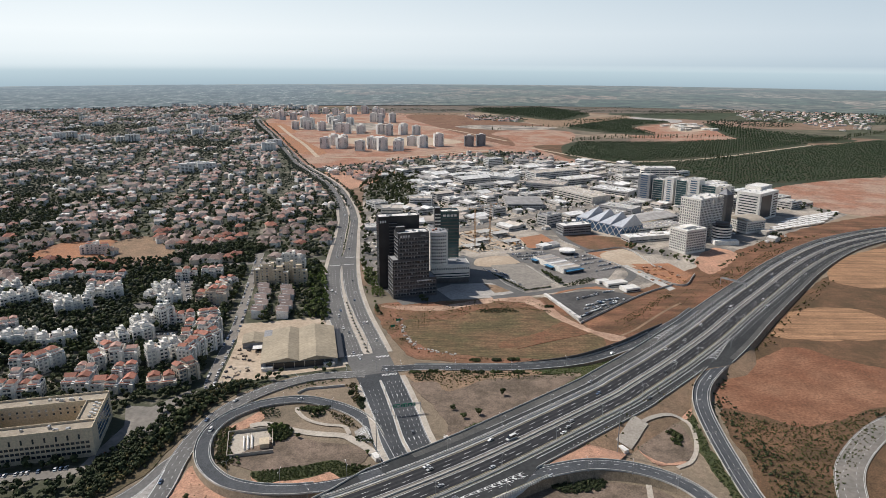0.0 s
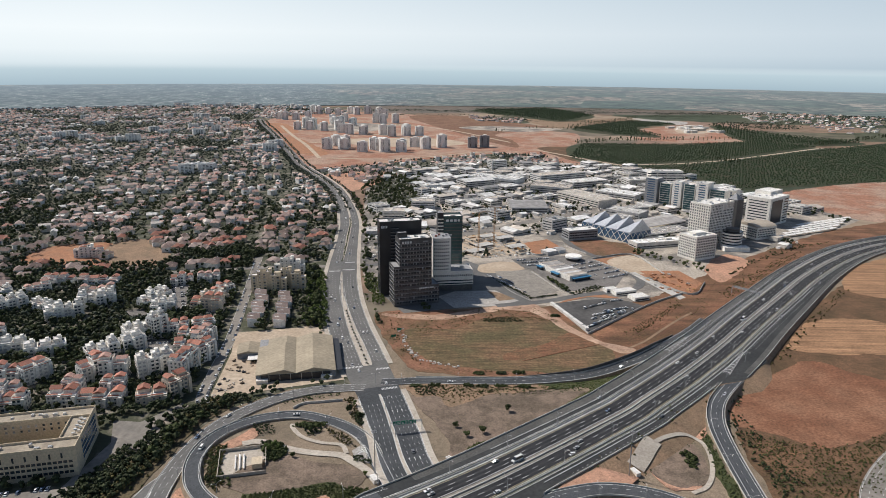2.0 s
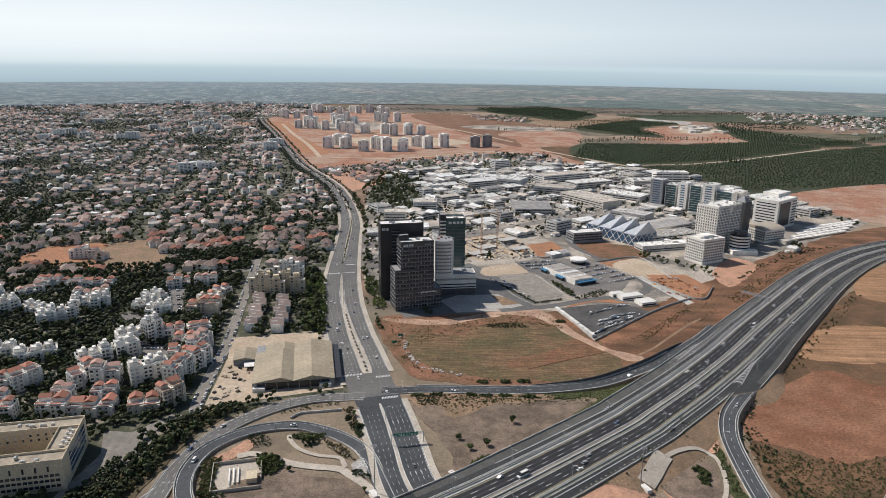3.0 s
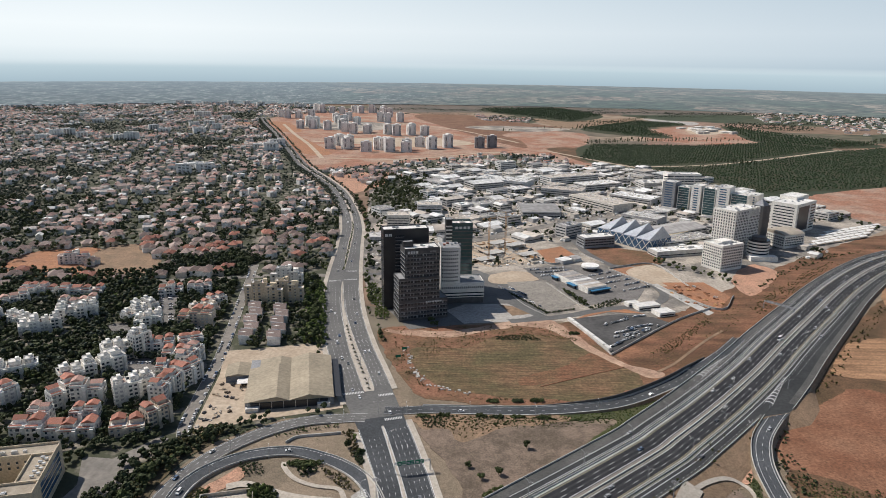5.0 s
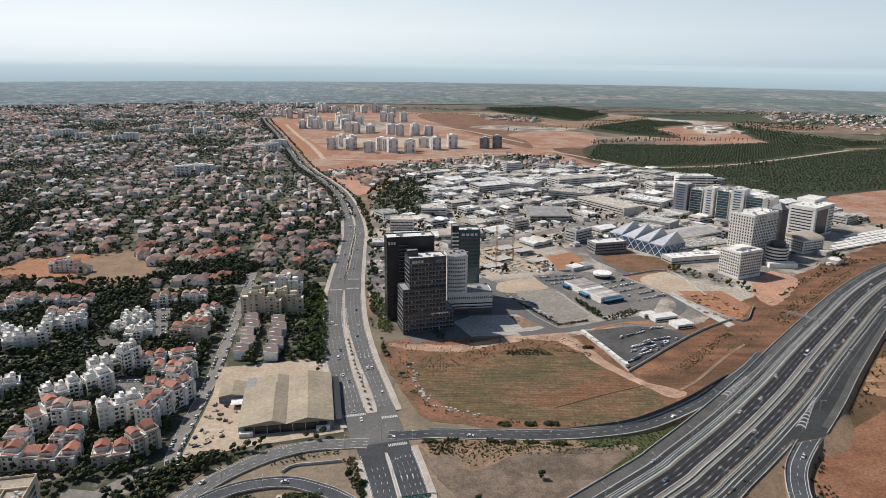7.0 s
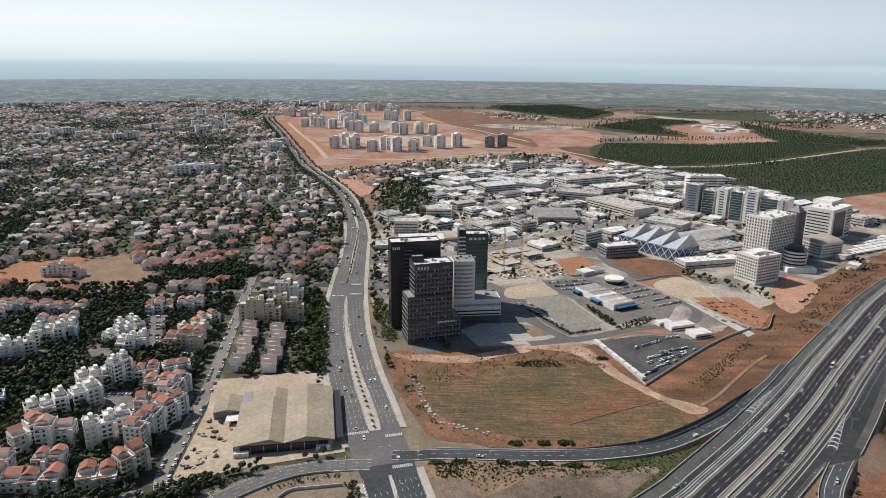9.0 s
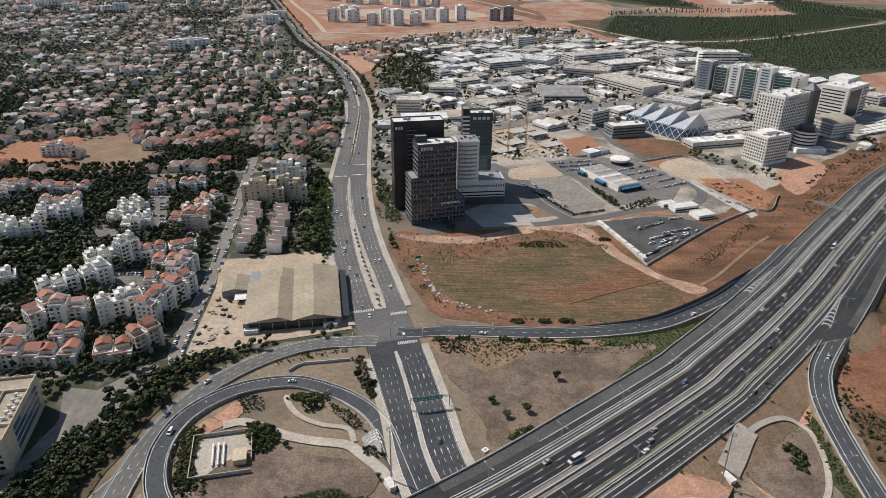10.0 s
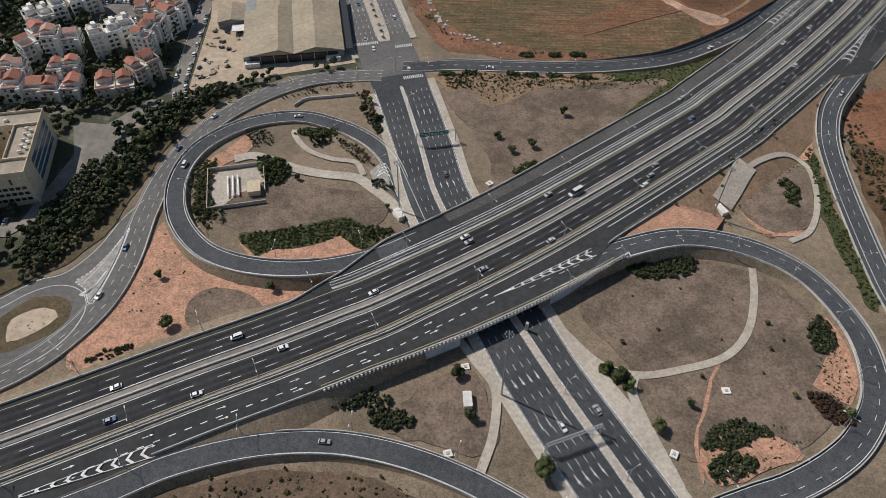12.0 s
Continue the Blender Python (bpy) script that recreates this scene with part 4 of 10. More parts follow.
patch("bank_south", [(-125, 240), (-75, 250), (-30, 248), (15, 225), (0, 205), (-120, 215)], "brown_bank", "dry bank of tall brown grass", "ground")

# ---- roads ----
ROADS = []


AV_MID = [(78, 205), (48.1, 259.6), (34.1, 284.4), (18.7, 313.7), (-20.2, 391), (-34.3, 440.9), (-46, 485), (-59, 530), (-74, 582), (-90.7, 639), (-111.6, 727), (-127, 827), (-139, 956), (-152, 1085), (-183, 1235), (-222, 1370), (-273, 1495), (-354, 1682), (-459, 1997), (-606, 2431), (-707, 2712), (-800, 3000)]
avenue = spline([(*p, 0.5) for p in AV_MID], 4)
av_left = np.interp(avenue[:, 1], [205, 300, 390, 440, 500, 560, 600, 660, 750, 830, 956, 1090, 1320, 1600, 2000, 3000], [20, 20, 14.6, 14.4, 17, 22, 22, 22, 19, 16, 14, 16, 13, 12, 11, 10])
av_right = -np.interp(avenue[:, 1], [205, 300, 390, 440, 500, 560, 600, 660, 750, 830, 956, 1090, 1320, 1600, 2000, 3000], [12.6, 12.6, 17, 17.2, 17, 17, 17, 17, 18, 18, 15, 13, 12, 12, 11, 10])
mb = MB()
k = avenue[:, 1] < 512
ribbon(mb, avenue[k], av_left[k], av_right[k], 0.0)
k = avenue[:, 1] > 506
ribbon(mb, avenue[k], av_left[k], av_right[k], 0.004, 1)
road_av = setting("road_avenue", mb, ["asphalt_mid", "asphalt"], "wide grey asphalt avenue with a raised median", "road")
ROADS.append((avenue, 24))
av_med = np.interp(avenue[:, 1], [205, 300, 380, 440, 500, 505, 545, 548, 600, 660, 720, 800, 815, 850, 900, 1000, 1100, 1300, 3000], [1.4, 1.4, 1.2, 0.9, 0.5, 0.2, 0.2, 4.2, 4.2, 3.0, 1.2, 1.0, 0.3, 0.3, 2.0, 2.4, 1.6, 1.6, 1.2])
mb = MB()
keep = (avenue[:, 1] < 500) | ((avenue[:, 1] > 547) & (avenue[:, 1] < 812)) | (avenue[:, 1] > 850)
for lo, hi in ((205, 500), (547, 812), (850, 3000)):
    k = (avenue[:, 1] >= lo) & (avenue[:, 1] <= hi)
    seg_line = avenue[k]
    le, ri = offset(seg_line, av_med[k]), offset(seg_line, -av_med[k])
    for i in range(len(seg_line) - 1):
        a, b, c, d = le[i], ri[i], ri[i + 1], le[i + 1]
        mb.add([(*a[:2], 0.4), (*b[:2], 0.4), (*c[:2], 0.4), (*d[:2], 0.4), (*a[:2], 0.72), (*b[:2], 0.72), (*c[:2], 0.72), (*d[:2], 0.72)], [(4, 5, 6, 7), (0, 4, 7, 3), (1, 2, 6, 5)])
part("median", mb, "pave", road_av, "pale paved median")
mb = MB()
for lo, hi, side in ((205, 495, 1), (530, 1650, 1), (205, 505, -1), (545, 1650, -1)):
    k = (avenue[:, 1] >= lo) & (avenue[:, 1] <= hi)
    sl, ed = avenue[k], (av_left if side > 0 else av_right)[k]
    ribbon(mb, sl, ed + 4.4, ed, 0.14) if side > 0 else ribbon(mb, sl, ed, ed - 4.4, 0.14)
    le = offset(sl, ed)
    wall_along(mb, le, 0.15 * side, 0.3, 0.2)
part("pavement", mb, "pave", road_av, "pale paved footway")
mb = MB()
for lo, hi in ((205, 495), (550, 760)):
    k = (avenue[:, 1] >= lo) & (avenue[:, 1] <= hi)
    for o, z in ((av_left[k] + 0.15, 0.32), (av_right[k] - 0.15, 0.32), (av_med[k] - 0.2, 0.75), (-av_med[k] + 0.2, 0.75)):
        dashes(mb, avenue[k], float(np.mean(o)) if z > 0.5 else o, 1.6, 1.6, 0.45, z if z < 0.5 else 0.2)
part("kerb_stone", mb, "white_paint", road_av, "white painted kerb stones")["kind"] = "stuff"

# the motorway, on a bank and over the avenue
MW = [(-560, 65, 1.5), (-400, 147, 1.5), (-280, 207, 2.2), (-179.3, 258.6, 3.3), (-143.7, 277.0, 4.0), (-114.6, 291.8, 5.0), (-87.7, 304.6, 6.2), (-61.6, 318.4, 7), (-38.9, 331.8, 7.0), (27.6, 378.6, 7.0), (119.6, 455.7, 6.4), (144.4, 480.1, 6.0), (190, 528, 5.0), (243.1, 588, 4.1), (292.4, 648, 3.6), (354.4, 721, 3.0), (427.6, 806.2, 2.2), (502.6, 882.5, 1.5), (571.4, 937.2, 1.5), (657.5, 985, 1.5), (790, 1035, 1.5), (960, 1085, 1.5), (1250, 1140, 1.5)]
mway = spline(MW, 4)
mx_ = mway[:, 0]
nw_edge = np.interp(mx_, [-75, -50, -30, 60, 230, 330, 480, 700], [17, 24, 30.5, 33, 34, 33, 30, 28])
par_se = -np.interp(mx_, [-128, -90, -52, -25, 2, 18, 31, 39], [30, 30, 31, 34.3, 36.3, 37.3, 38.2, 38.6])
se_edge = -np.interp(mx_, [-400, -150, -128, -90, -52, -25, 2, 18, 22, 40, 45, 190, 194, 206, 214, 275, 346, 480, 600, 800], [31, 31, 30, 30, 31, 34.3, 36.3, 37.3, 37.6, 28.6, 28.4, 28.2, 30, 40.6, 40.6, 37.5, 35, 31, 26, 24])
mb = MB()
ribbon(mb, mway, nw_edge, se_edge, 0.02)
road_mw = setting("road_motorway", mb, "asphalt_new", "dark asphalt motorway with four carriageways", "road")
ROADS.append((mway, 40))
mb = MB()
wall_along(mb, mway, 0.0, 0.7, 0.9)
part("median_barrier", mb, "concrete", road_mw, "concrete median barrier")
mb = MB()
ribbon(mb, mway, 2.9, -2.3, 0.05)
part("median_strip", mb, "asphalt_pale", road_mw, "pale grey median shoulder")
mb = MB()
ribbon(mb, mway, -13.6, -17.6, 0.045)
part("divider_strip", mb, "shoulder_sand", road_mw, "sandy divider between carriageways")
mb = MB()
wall_along(mb, mway, -15.0, 0.3, 0.8)
wall_along(mb, mway, -16.2, 0.4, 0.9)
part("divider_barrier", mb, "concrete", road_mw, "weathered double guard rail")
east = mway[mx_ > -60]
mb = MB()
ribbon(mb, east, 19.5, 15.2, 0.05)
part("divider_strip", mb, "concrete", road_mw, "pale divider between carriageways")
mb = MB()
wall_along(mb, east, 18.6, 0.4, 0.9)
wall_along(mb, east, 17.0, 0.3, 0.8)
part("divider_barrier", mb, "concrete", road_mw, "pale double guard rail")
mb = MB()
wall_along(mb, offset(mway, par_se)[(mx_ > -137) & (mx_ < 40)], 0.3, 0.4, 1.3)
wall_along(mb, offset(mway, se_edge)[(mx_ > 38) & (mx_ < 190)], 0.3, 0.4, 1.0)
wall_along(mb, offset(mway, se_edge)[mx_ > 208], 0.3, 0.4, 1.0)
part("parapet", mb, "concrete", road_mw, "pale concrete parapet")
mb = MB()
wall_along(mb, offset(mway, nw_edge), -0.3, 0.4, 1.0)
part("parapet", mb, "concrete", road_mw, "pale concrete parapet")
mb = MB()
for o in (10.3, 6.8, -6.9, -10.3):
    dashes(mb, mway, o, 5.0, 9.6, 0.22, 0.05, phase=3 + abs(o))
part("lane_marking", mb, "white_paint", road_mw)["kind"] = "stuff"
mb = MB()
for o in (3.7, -2.9, -18.2):
    ribbon(mb, mway, o + 0.17, o - 0.17, 0.06)
part("edge_line", mb, "white_paint", road_mw)
mb = MB()
for o in (14.1, -13.0):
    ribbon(mb, mway, o + 0.15, o - 0.15, 0.06)
part("edge_line", mb, "yellow_paint", road_mw, "faded yellow edge line")
mb = MB()
keep = (mx_ > -80) & (mx_ < 38)
ribbon(mb, mway[keep], par_se[keep] + 1.5, par_se[keep] + 0.5, 0.05)
part("verge", mb, "shoulder_sand", road_mw, "sandy strip beside the parapet")
mb = MB()
ribbon(mb, mway[keep], par_se[keep] + 2.5, par_se[keep] + 2.2, 0.06)
part("edge_line", mb, "yellow_paint", road_mw, "faded yellow edge line")
mb = MB()
for o in (12.2, 8.6, 5.3, -4.9, -8.6, -11.7):
    ribbon(mb, mway, o + 0.95, o - 0.95, 0.032)
part("wheel_track", mb, "asphalt_track", road_mw, "darker worn wheel track")["kind"] = "stuff"
mb = MB()
keep = (mx_ > -5)
ribbon(mb, mway[keep], nw_edge[keep] - 0.5, 25.2, 0.04)
keep = (mx_ > 46) & (mx_ < 196)
ribbon(mb, mway[keep], -26.2, -28.0, 0.04)
keep = mx_ > 215
ribbon(mb, mway[keep], se_edge[keep] + 5.5, se_edge[keep] + 0.5, 0.04)
ribbon(mb, mway[(mx_ > -60)], 15.3, 13.9, 0.04)
part("shoulder", mb, "asphalt_shoulder", road_mw, "paler worn asphalt shoulder")
mb = MB()
keep = (mx_ > 44) & (mx_ < 400)
for o in (-21.0, 24.9):
    ribbon(mb, mway[keep], o + 0.17, o - 0.17, 0.055)
dashes(mb, mway[(mx_ > 60) & (mx_ < 190)], -25.3, 1.2, 3.4, 0.3, 0.055)
part("edge_line", mb, "white_paint", road_mw)
mb = MB()
far = mway[mx_ > 95]
for o in (23.3, 26.9):
    dashes(mb, far[far[:, 0] > 190], o, 3, 4.5, 0.22, 0.05)
dashes(mb, mway[(mx_ > -160) & (mx_ < -14)], -24.6, 2.6, 3.2, 0.42, 0.05)
dashes(mb, far[far[:, 0] > 215], -22.5, 3, 6, 0.22, 0.05)
dashes(mb, far[far[:, 0] > 250], -26, 3, 6, 0.22, 0.05)
part("lane_marking", mb, "white_paint", road_mw)["kind"] = "stuff"
mb = MB()
for o in (20.6,):
    ribbon(mb, east, o + 0.17, o - 0.17, 0.06)
part("edge_line", mb, "white_paint", road_mw)

# banks, abutments and the bridge deck
gap = (mx_ > -47) & (mx_ < 58)


def terrain(x, y):
    """Height of the gentle bank on the motorway's south-east side."""
    k = int(np.argmin((mway[:, 0] - x) ** 2 + (mway[:, 1] - y) ** 2))
    if side_width(mway[k, 0]) < 1 or (x - mway[k, 0]) * normals(mway)[k][0] > 0:
        return 0.0
    d = math.hypot(x - mway[k, 0], y - mway[k, 1]) + se_edge[k]
    w = side_width(mway[k, 0]) * mway[k, 2] + 0.6
    return max(0.0, (mway[k, 2] + 0.3) * (1 - d / w) - 0.3)


def side_width(x):
    return np.interp(x, [62, 84, 225, 245], [0.6, 3.2, 3.2, 0.6])


def bank(keep_mask, edge, side, name, material="dry"):
    m = MB()
    idx = np.where(keep_mask)[0]
    for grp in np.split(idx, np.where(np.diff(idx) > 1)[0] + 1):
        if len(grp) < 2:
            continue
        sl = mway[grp]
        top = offset(sl, edge[grp])
        bot = offset(sl, edge[grp] + side * (0.6 + np.where(sl[:, 0] > 0, side_width(sl[:, 0]) if side < 0 else np.interp(sl[:, 0], [8, 30], [0.05, 0.6]), np.interp(sl[:, 0], [-100, -48], [1.8, 0.15])) * sl[:, 2]))
        vs = []
        for p, q in zip(top, bot):
            vs += [(p[0], p[1], p[2]), (q[0], q[1], -0.3)]
        m.add(vs, [(2 * i, 2 * i + 1, 2 * i + 3, 2 * i + 2) for i in range(len(sl) - 1)])
    return setting(name, m, material, "dry earth bank of the motorway", "bank")


bank((mx_ < -70) | (mx_ > 8), nw_edge, 1, "bank_north")
bank((mx_ < -42) | ((mx_ > 45) & (mx_ < 75)), se_edge, -1, "bank_south_side")
bank(mx_ > 72, se_edge, -1, "bank_south_east", "straw_soil")
mb = MB()
mb.add([(66, 371, 6.55), (77, 385, 6.6), (90, 400, 6.5), (104, 411, 6.4), (89.5, 378, 5.3), (110, 378, 4.4), (120, 393, 0.2)], [(0, 4, 1), (1, 4, 2), (4, 5, 2), (5, 6, 2), (2, 6, 3)])
setting("bank_gore", mb, "orange_soil", "orange earth wedge between motorway and ramp", "bank")
deck = mway[(mx_ > -75) & (mx_ < 85)]
dk = (mx_ > -75) & (mx_ < 85)
mb = MB()
le, ri = offset(deck, nw_edge[dk]), offset(deck, se_edge[dk])
for i in range(len(deck) - 1):
    vs = []
    for p in (le[i], ri[i], ri[i + 1], le[i + 1]):
        vs += [(p[0], p[1], p[2] - 1.6), (p[0], p[1], p[2] - 0.03)]
    mb.add(vs, [(0, 6, 4, 2), (0, 1, 7, 6), (2, 4, 5, 3), (1, 3, 5, 7)])
bridge = setting("bridge", mb, "concrete", "concrete road bridge over the avenue", "bridge")
AV_DIR = np.array((-0.446, 0.895))
AV_NRM = np.array((0.895, 0.446))


def abutment(side, off):
    """A wall along the avenue under the deck, with the bank's fill behind it."""
    c = np.array((5.0, 345.0)) + AV_NRM * off
    m = MB()
    a, b = c - AV_DIR * (7.0 if side > 0 else 16.0), c + AV_DIR * (45 if side > 0 else 36)
    back = np.array((0.818, 0.575)) * side * 14
    m.prism([tuple(a), tuple(b), tuple(b + back), tuple(a + back)], 0, 5.4)
    return part("abutment", m, "concrete", bridge, "plain concrete abutment")


abutment(-1, -27.0)
abutment(1, 22.0)
for lo, hi in ((-78, -27), (6, 44)):
    m = MB()
    k = (mx_ > lo) & (mx_ < hi)
    face, back = offset(mway[k], par_se[k] + 0.2), offset(mway[k], par_se[k] + 1.0)
    for i in range(len(face) - 1):
        vs = []
        for p in (face[i], face[i + 1], back[i + 1], back[i]):
            vs += [(p[0], p[1], -0.3), (p[0], p[1], p[2] - 0.06)]
        m.add(vs, [(0, 2, 3, 1), (2, 4, 5, 3), (4, 6, 7, 5), (6, 0, 1, 7), (1, 3, 5, 7)])
    part("wing_wall", m, "wall_blue_grey", bridge, "pale blue-grey retaining wall below the parapet")
m = MB()
k = (mx_ > -80) & (mx_ < 42)
posts = offset(mway[k], par_se[k] - 0.15)
steps = np.concatenate(([0], np.cumsum(np.linalg.norm(np.diff(posts[:, :2], axis=0), axis=1))))
for t in np.arange(0.6, steps[-1], 1.7):
    x, y, z = (float(np.interp(t, steps, posts[:, a])) for a in range(3))
    m.box(x, y, z - 0.55, 0.75, 0.7, 1.5, 0.6)
part("parapet_post", m, "white_wall", bridge, "row of white parapet posts")["kind"] = "stuff"
m = MB()
c = np.array((5.0, 345.0)) + AV_NRM * 0.0
for k in range(7):
    p = c + AV_DIR * (k - 3) * 9.5
    m.box(p[0], p[1], 0.4, 1.2, 1.2, 5.2, -0.46)
part("pier", m, "concrete", bridge, "row of square concrete piers")


# ramps
def ramp(name, pts, width, material, label, lines=(), dash=(), kerbs=True, rails=(), rail_span=(0.0, 1.0)):
    line = spline([p if len(p) == 3 else (*p, 0.55) for p in pts], 3)
    m = MB()
    ribbon(m, line, width / 2, -width / 2, 0.0)
    # sides, so that a raised ramp stands on its bank
    for sgn in (1, -1):
        top, bot = offset(line, sgn * width / 2), offset(line, sgn * (width / 2 + 0.4 + np.where(line[:, 2] > 6.2, 0.05, 0.6) * np.maximum(line[:, 2] - 0.5, 0)))
        vs = []
        for p, q in zip(top, bot):
            vs += [(p[0], p[1], p[2]), (q[0], q[1], -0.3)]
        m.add(vs, [(2 * i, 2 * i + 1, 2 * i + 3, 2 * i + 2) for i in range(len(line) - 1)], 1)
    ob = setting(name, m, [material, "dry"], label, "road")
    if kerbs:
        k = MB()
        for o in (width / 2 - 0.1, -width / 2 + 0.1):
            wall_along(k, line[int(len(line) * rail_span[0]) : int(len(line) * rail_span[1])], o, 0.3, 0.25)
        part("kerb", k, "concrete", ob)
    for o in rails:
        k = MB()
        wall_along(k, line[int(len(line) * rail_span[0]) : int(len(line) * rail_span[1])], o, 0.35, 0.9)
        part("guard_rail", k, "concrete", ob, "pale roadside barrier")
    k = MB()
    for o in lines:
        ribbon(k, line, o + 0.13, o - 0.13, 0.05)
    if lines:
        part("edge_line", k, "white_paint", ob)
    k = MB()
    for o, ln_, gp in dash:
        dashes(k, line, o, ln_, gp, 0.2, 0.05)
    if dash:
        part("lane_marking", k, "white_paint", ob)["kind"] = "stuff"
    ROADS.append((line, width / 2 + 2))
    return ob, line


loop_nw, LOOP_NW = ramp("ramp_loop", [(-28, 370, 0.62), (-32.8, 382.5, 0.62), (-41.3, 405, 0.62), (-50, 427, 0.62), (-58.5, 439.5, 0.62), (-68.5, 448.5, 0.66), (-82, 456.5, 0.7), (-105.4, 463.5, 0.9), (-132.7, 455.6, 1.2), (-152.7, 434.6, 1.6), (-157.7, 407.7, 2.0), (-150.0, 380.0, 2.6), (-133.0, 358.8, 3.6), (-113.5, 348.7, 4.6), (-91.0, 345.2, 5.6), (-70.5, 347.0, 6.4), (-50.5, 353.5, 7.0), (-30.5, 365.5, 7.03)], 10.5, "asphalt_loop", "dark asphalt loop ramp with pale barriers", lines=(4.0, -4.0), rails=(5.0, -5.0), rail_span=(0.12, 0.88))
outer_nw, OUTER_NW = ramp("ramp_outer", [(-62, 508), (-72, 507.7), (-101.7, 502.0), (-126.4, 487.2), (-147.7, 463.9), (-159.2, 441.2), (-166, 411.6), (-167.0, 382.1), (-165.0, 352.3), (-167, 328.9), (-175, 308.9), (-187, 293), (-205, 280), (-240, 258), (-300, 228)], 12.5, "asphalt", "grey asphalt ramp with dashed lanes", lines=(5.4, -5.4), dash=((1.8, 3, 5), (-1.9, 3, 5)), rails=(6.1,), rail_span=(0.06, 1.0))
ramp_ne, RAMP_NE = ramp("ramp_slip", [(-50, 519), (-38.7, 519), (-19.4, 521.5), (16.0, 521.5), (51.3, 521.5, 0.8), (87.0, 525, 1.4), (124, 535.0, 2.4), (166.5, 563, 3.4), (196, 590, 4.0), (228, 622, 4.14), (255, 655, 3.9)], 11.5, "asphalt_mid", "grey asphalt slip road", lines=(5, -5), dash=((0.3, 3, 5),), rails=(5.6,), rail_span=(0.08, 0.75))
k = (RAMP_NE[:, 0] > 52) & (RAMP_NE[:, 0] < 214)
seg_line = offset(RAMP_NE[k], 6.5)
high = np.interp(seg_line[:, 0], [52, 80, 130, 180, 214], [0.3, 1.8, 3.4, 3.4, 0.6])
m = MB()
le, ri = offset(seg_line, 0.25), offset(seg_line, -0.25)
for p, q, h in zip(le, ri, high):
    m.v += [(p[0], p[1], -0.3), (p[0], p[1], p[2] + h), (q[0], q[1], q[2] + h), (q[0], q[1], -0.3)]
for i in range(len(le) - 1):
    o, w = 4 * i, 4 * i + 4
    m.f += [(o, w, w + 1, o + 1), (o + 1, w + 1, w + 2, o + 2), (o + 2, w + 2, w + 3, o + 3)]
m.m = [0] * len(m.f)
part("retaining_wall", m, "asphalt_shoulder", ramp_ne, "dark concrete retaining wall")
loop_se, LOOP_SE = ramp("ramp_loop", [(20, 336.5, 7.035), (35.6, 346.3, 7.035), (51.8, 356.5, 6.95), (68.5, 365.0, 6.4), (90.9, 372.3, 5.6), (112.0, 371.5, 4.8), (131.8, 364.3, 3.9), (147.0, 351.8, 3.0), (156.5, 331.5, 2.2), (159, 312.6, 1.6), (154.4, 291.2, 1.0), (142.3, 274.5, 0.6), (128, 263.2), (110.6, 254.0), (94.8, 248.3), (76, 240), (66, 228), (66, 210), (84, 130), (108, 20)], 12.0, "asphalt_loop", "dark asphalt loop ramp with pale barriers", lines=(4.8, -4.8), dash=((1.2, 3, 5),), rails=(5.7, -5.7), rail_span=(0.1, 0.86))
ramp_e, RAMP_E = ramp("ramp_east", [(267, 563.2, 4.0), (246.6, 539.7, 4.3), (232.8, 524.2, 4.6), (219.5, 508.5, 4.6), (203.5, 487, 3.9), (194.5, 468, 3.1), (189.2, 448, 2.1), (185.7, 418, 1.2), (183.5, 387.7, 0.7), (182, 360), (182, 340), (186, 300), (195, 250), (205, 200), (214, 120), (218, 0)], 12.6, "asphalt_loop", "dark asphalt exit ramp", lines=(4.6, -3.2), dash=((0.6, 3, 6),), rails=(6.1, -6.1), rail_span=(0.12, 1.0))
ramp_sw, RAMP_SW = ramp("ramp_south", [(-210, 203, 3.0), (-190, 213, 3.2), (-150, 233, 3.7), (-131.7, 242, 4.05), (-115.4, 251, 4.1), (-96.2, 258.2, 3.6), (-75.8, 262.6, 3.0), (-54.7, 263.6, 2.4), (-33.3, 260.5, 1.8), (-12.3, 254, 1.2), (8.0, 244.5, 0.7), (28, 232), (45, 215), (55, 190), (75, 120), (95, 20)], 10.0, "asphalt_loop", "dark asphalt ramp with pale barriers", lines=(4.2, -4.2), rails=(4.8, -4.8), rail_span=(0.3, 0.9))
street_w, STREET_W = ramp("street_west", [(-178, 478, 0.2), (-183, 495, 0.2), (-188, 536, 0.2), (-194, 593, 0.2), (-203, 652, 0.2), (-220, 752, 0.2), (-229, 806, 0.2), (-240, 870, 0.2)], 9, "asphalt_pale", "pale residential street", kerbs=True)
street_x, STREET_X = ramp("street_cross", [(-330, 800, 0.3), (-235, 822, 0.3), (-180, 832, 0.3), (-135, 832, 0.3)], 11, "asphalt_pale", "pale cross street", kerbs=False)
street_e, STREET_E = ramp("street_east", [(-110, 836, 0.3), (-60, 850, 0.3), (0, 880, 0.3), (30, 900, 0.3)], 10, "asphalt", "side street behind the towers", kerbs=False)
street_i, STREET_I = ramp("street_industrial", [(53, 697, 0.3), (105, 712, 0.3), (150, 734, 0.3), (204, 752, 0.3), (224, 775, 0.3), (226, 806, 0.3), (202, 872, 0.3), (174, 949, 0.3), (169, 1056, 0.3), (181, 1127, 0.3)], 10, "asphalt", "grey industrial street", kerbs=False)
street_b, STREET_B = ramp("street_broad", [(-100, 935, 0.3), (-40, 955, 0.3), (24, 1000, 0.3), (70, 1035, 0.3), (139, 1095, 0.3), (200, 1140, 0.3), (300, 1180, 0.3)], 17, "asphalt_pale", "broad pale street", kerbs=False)
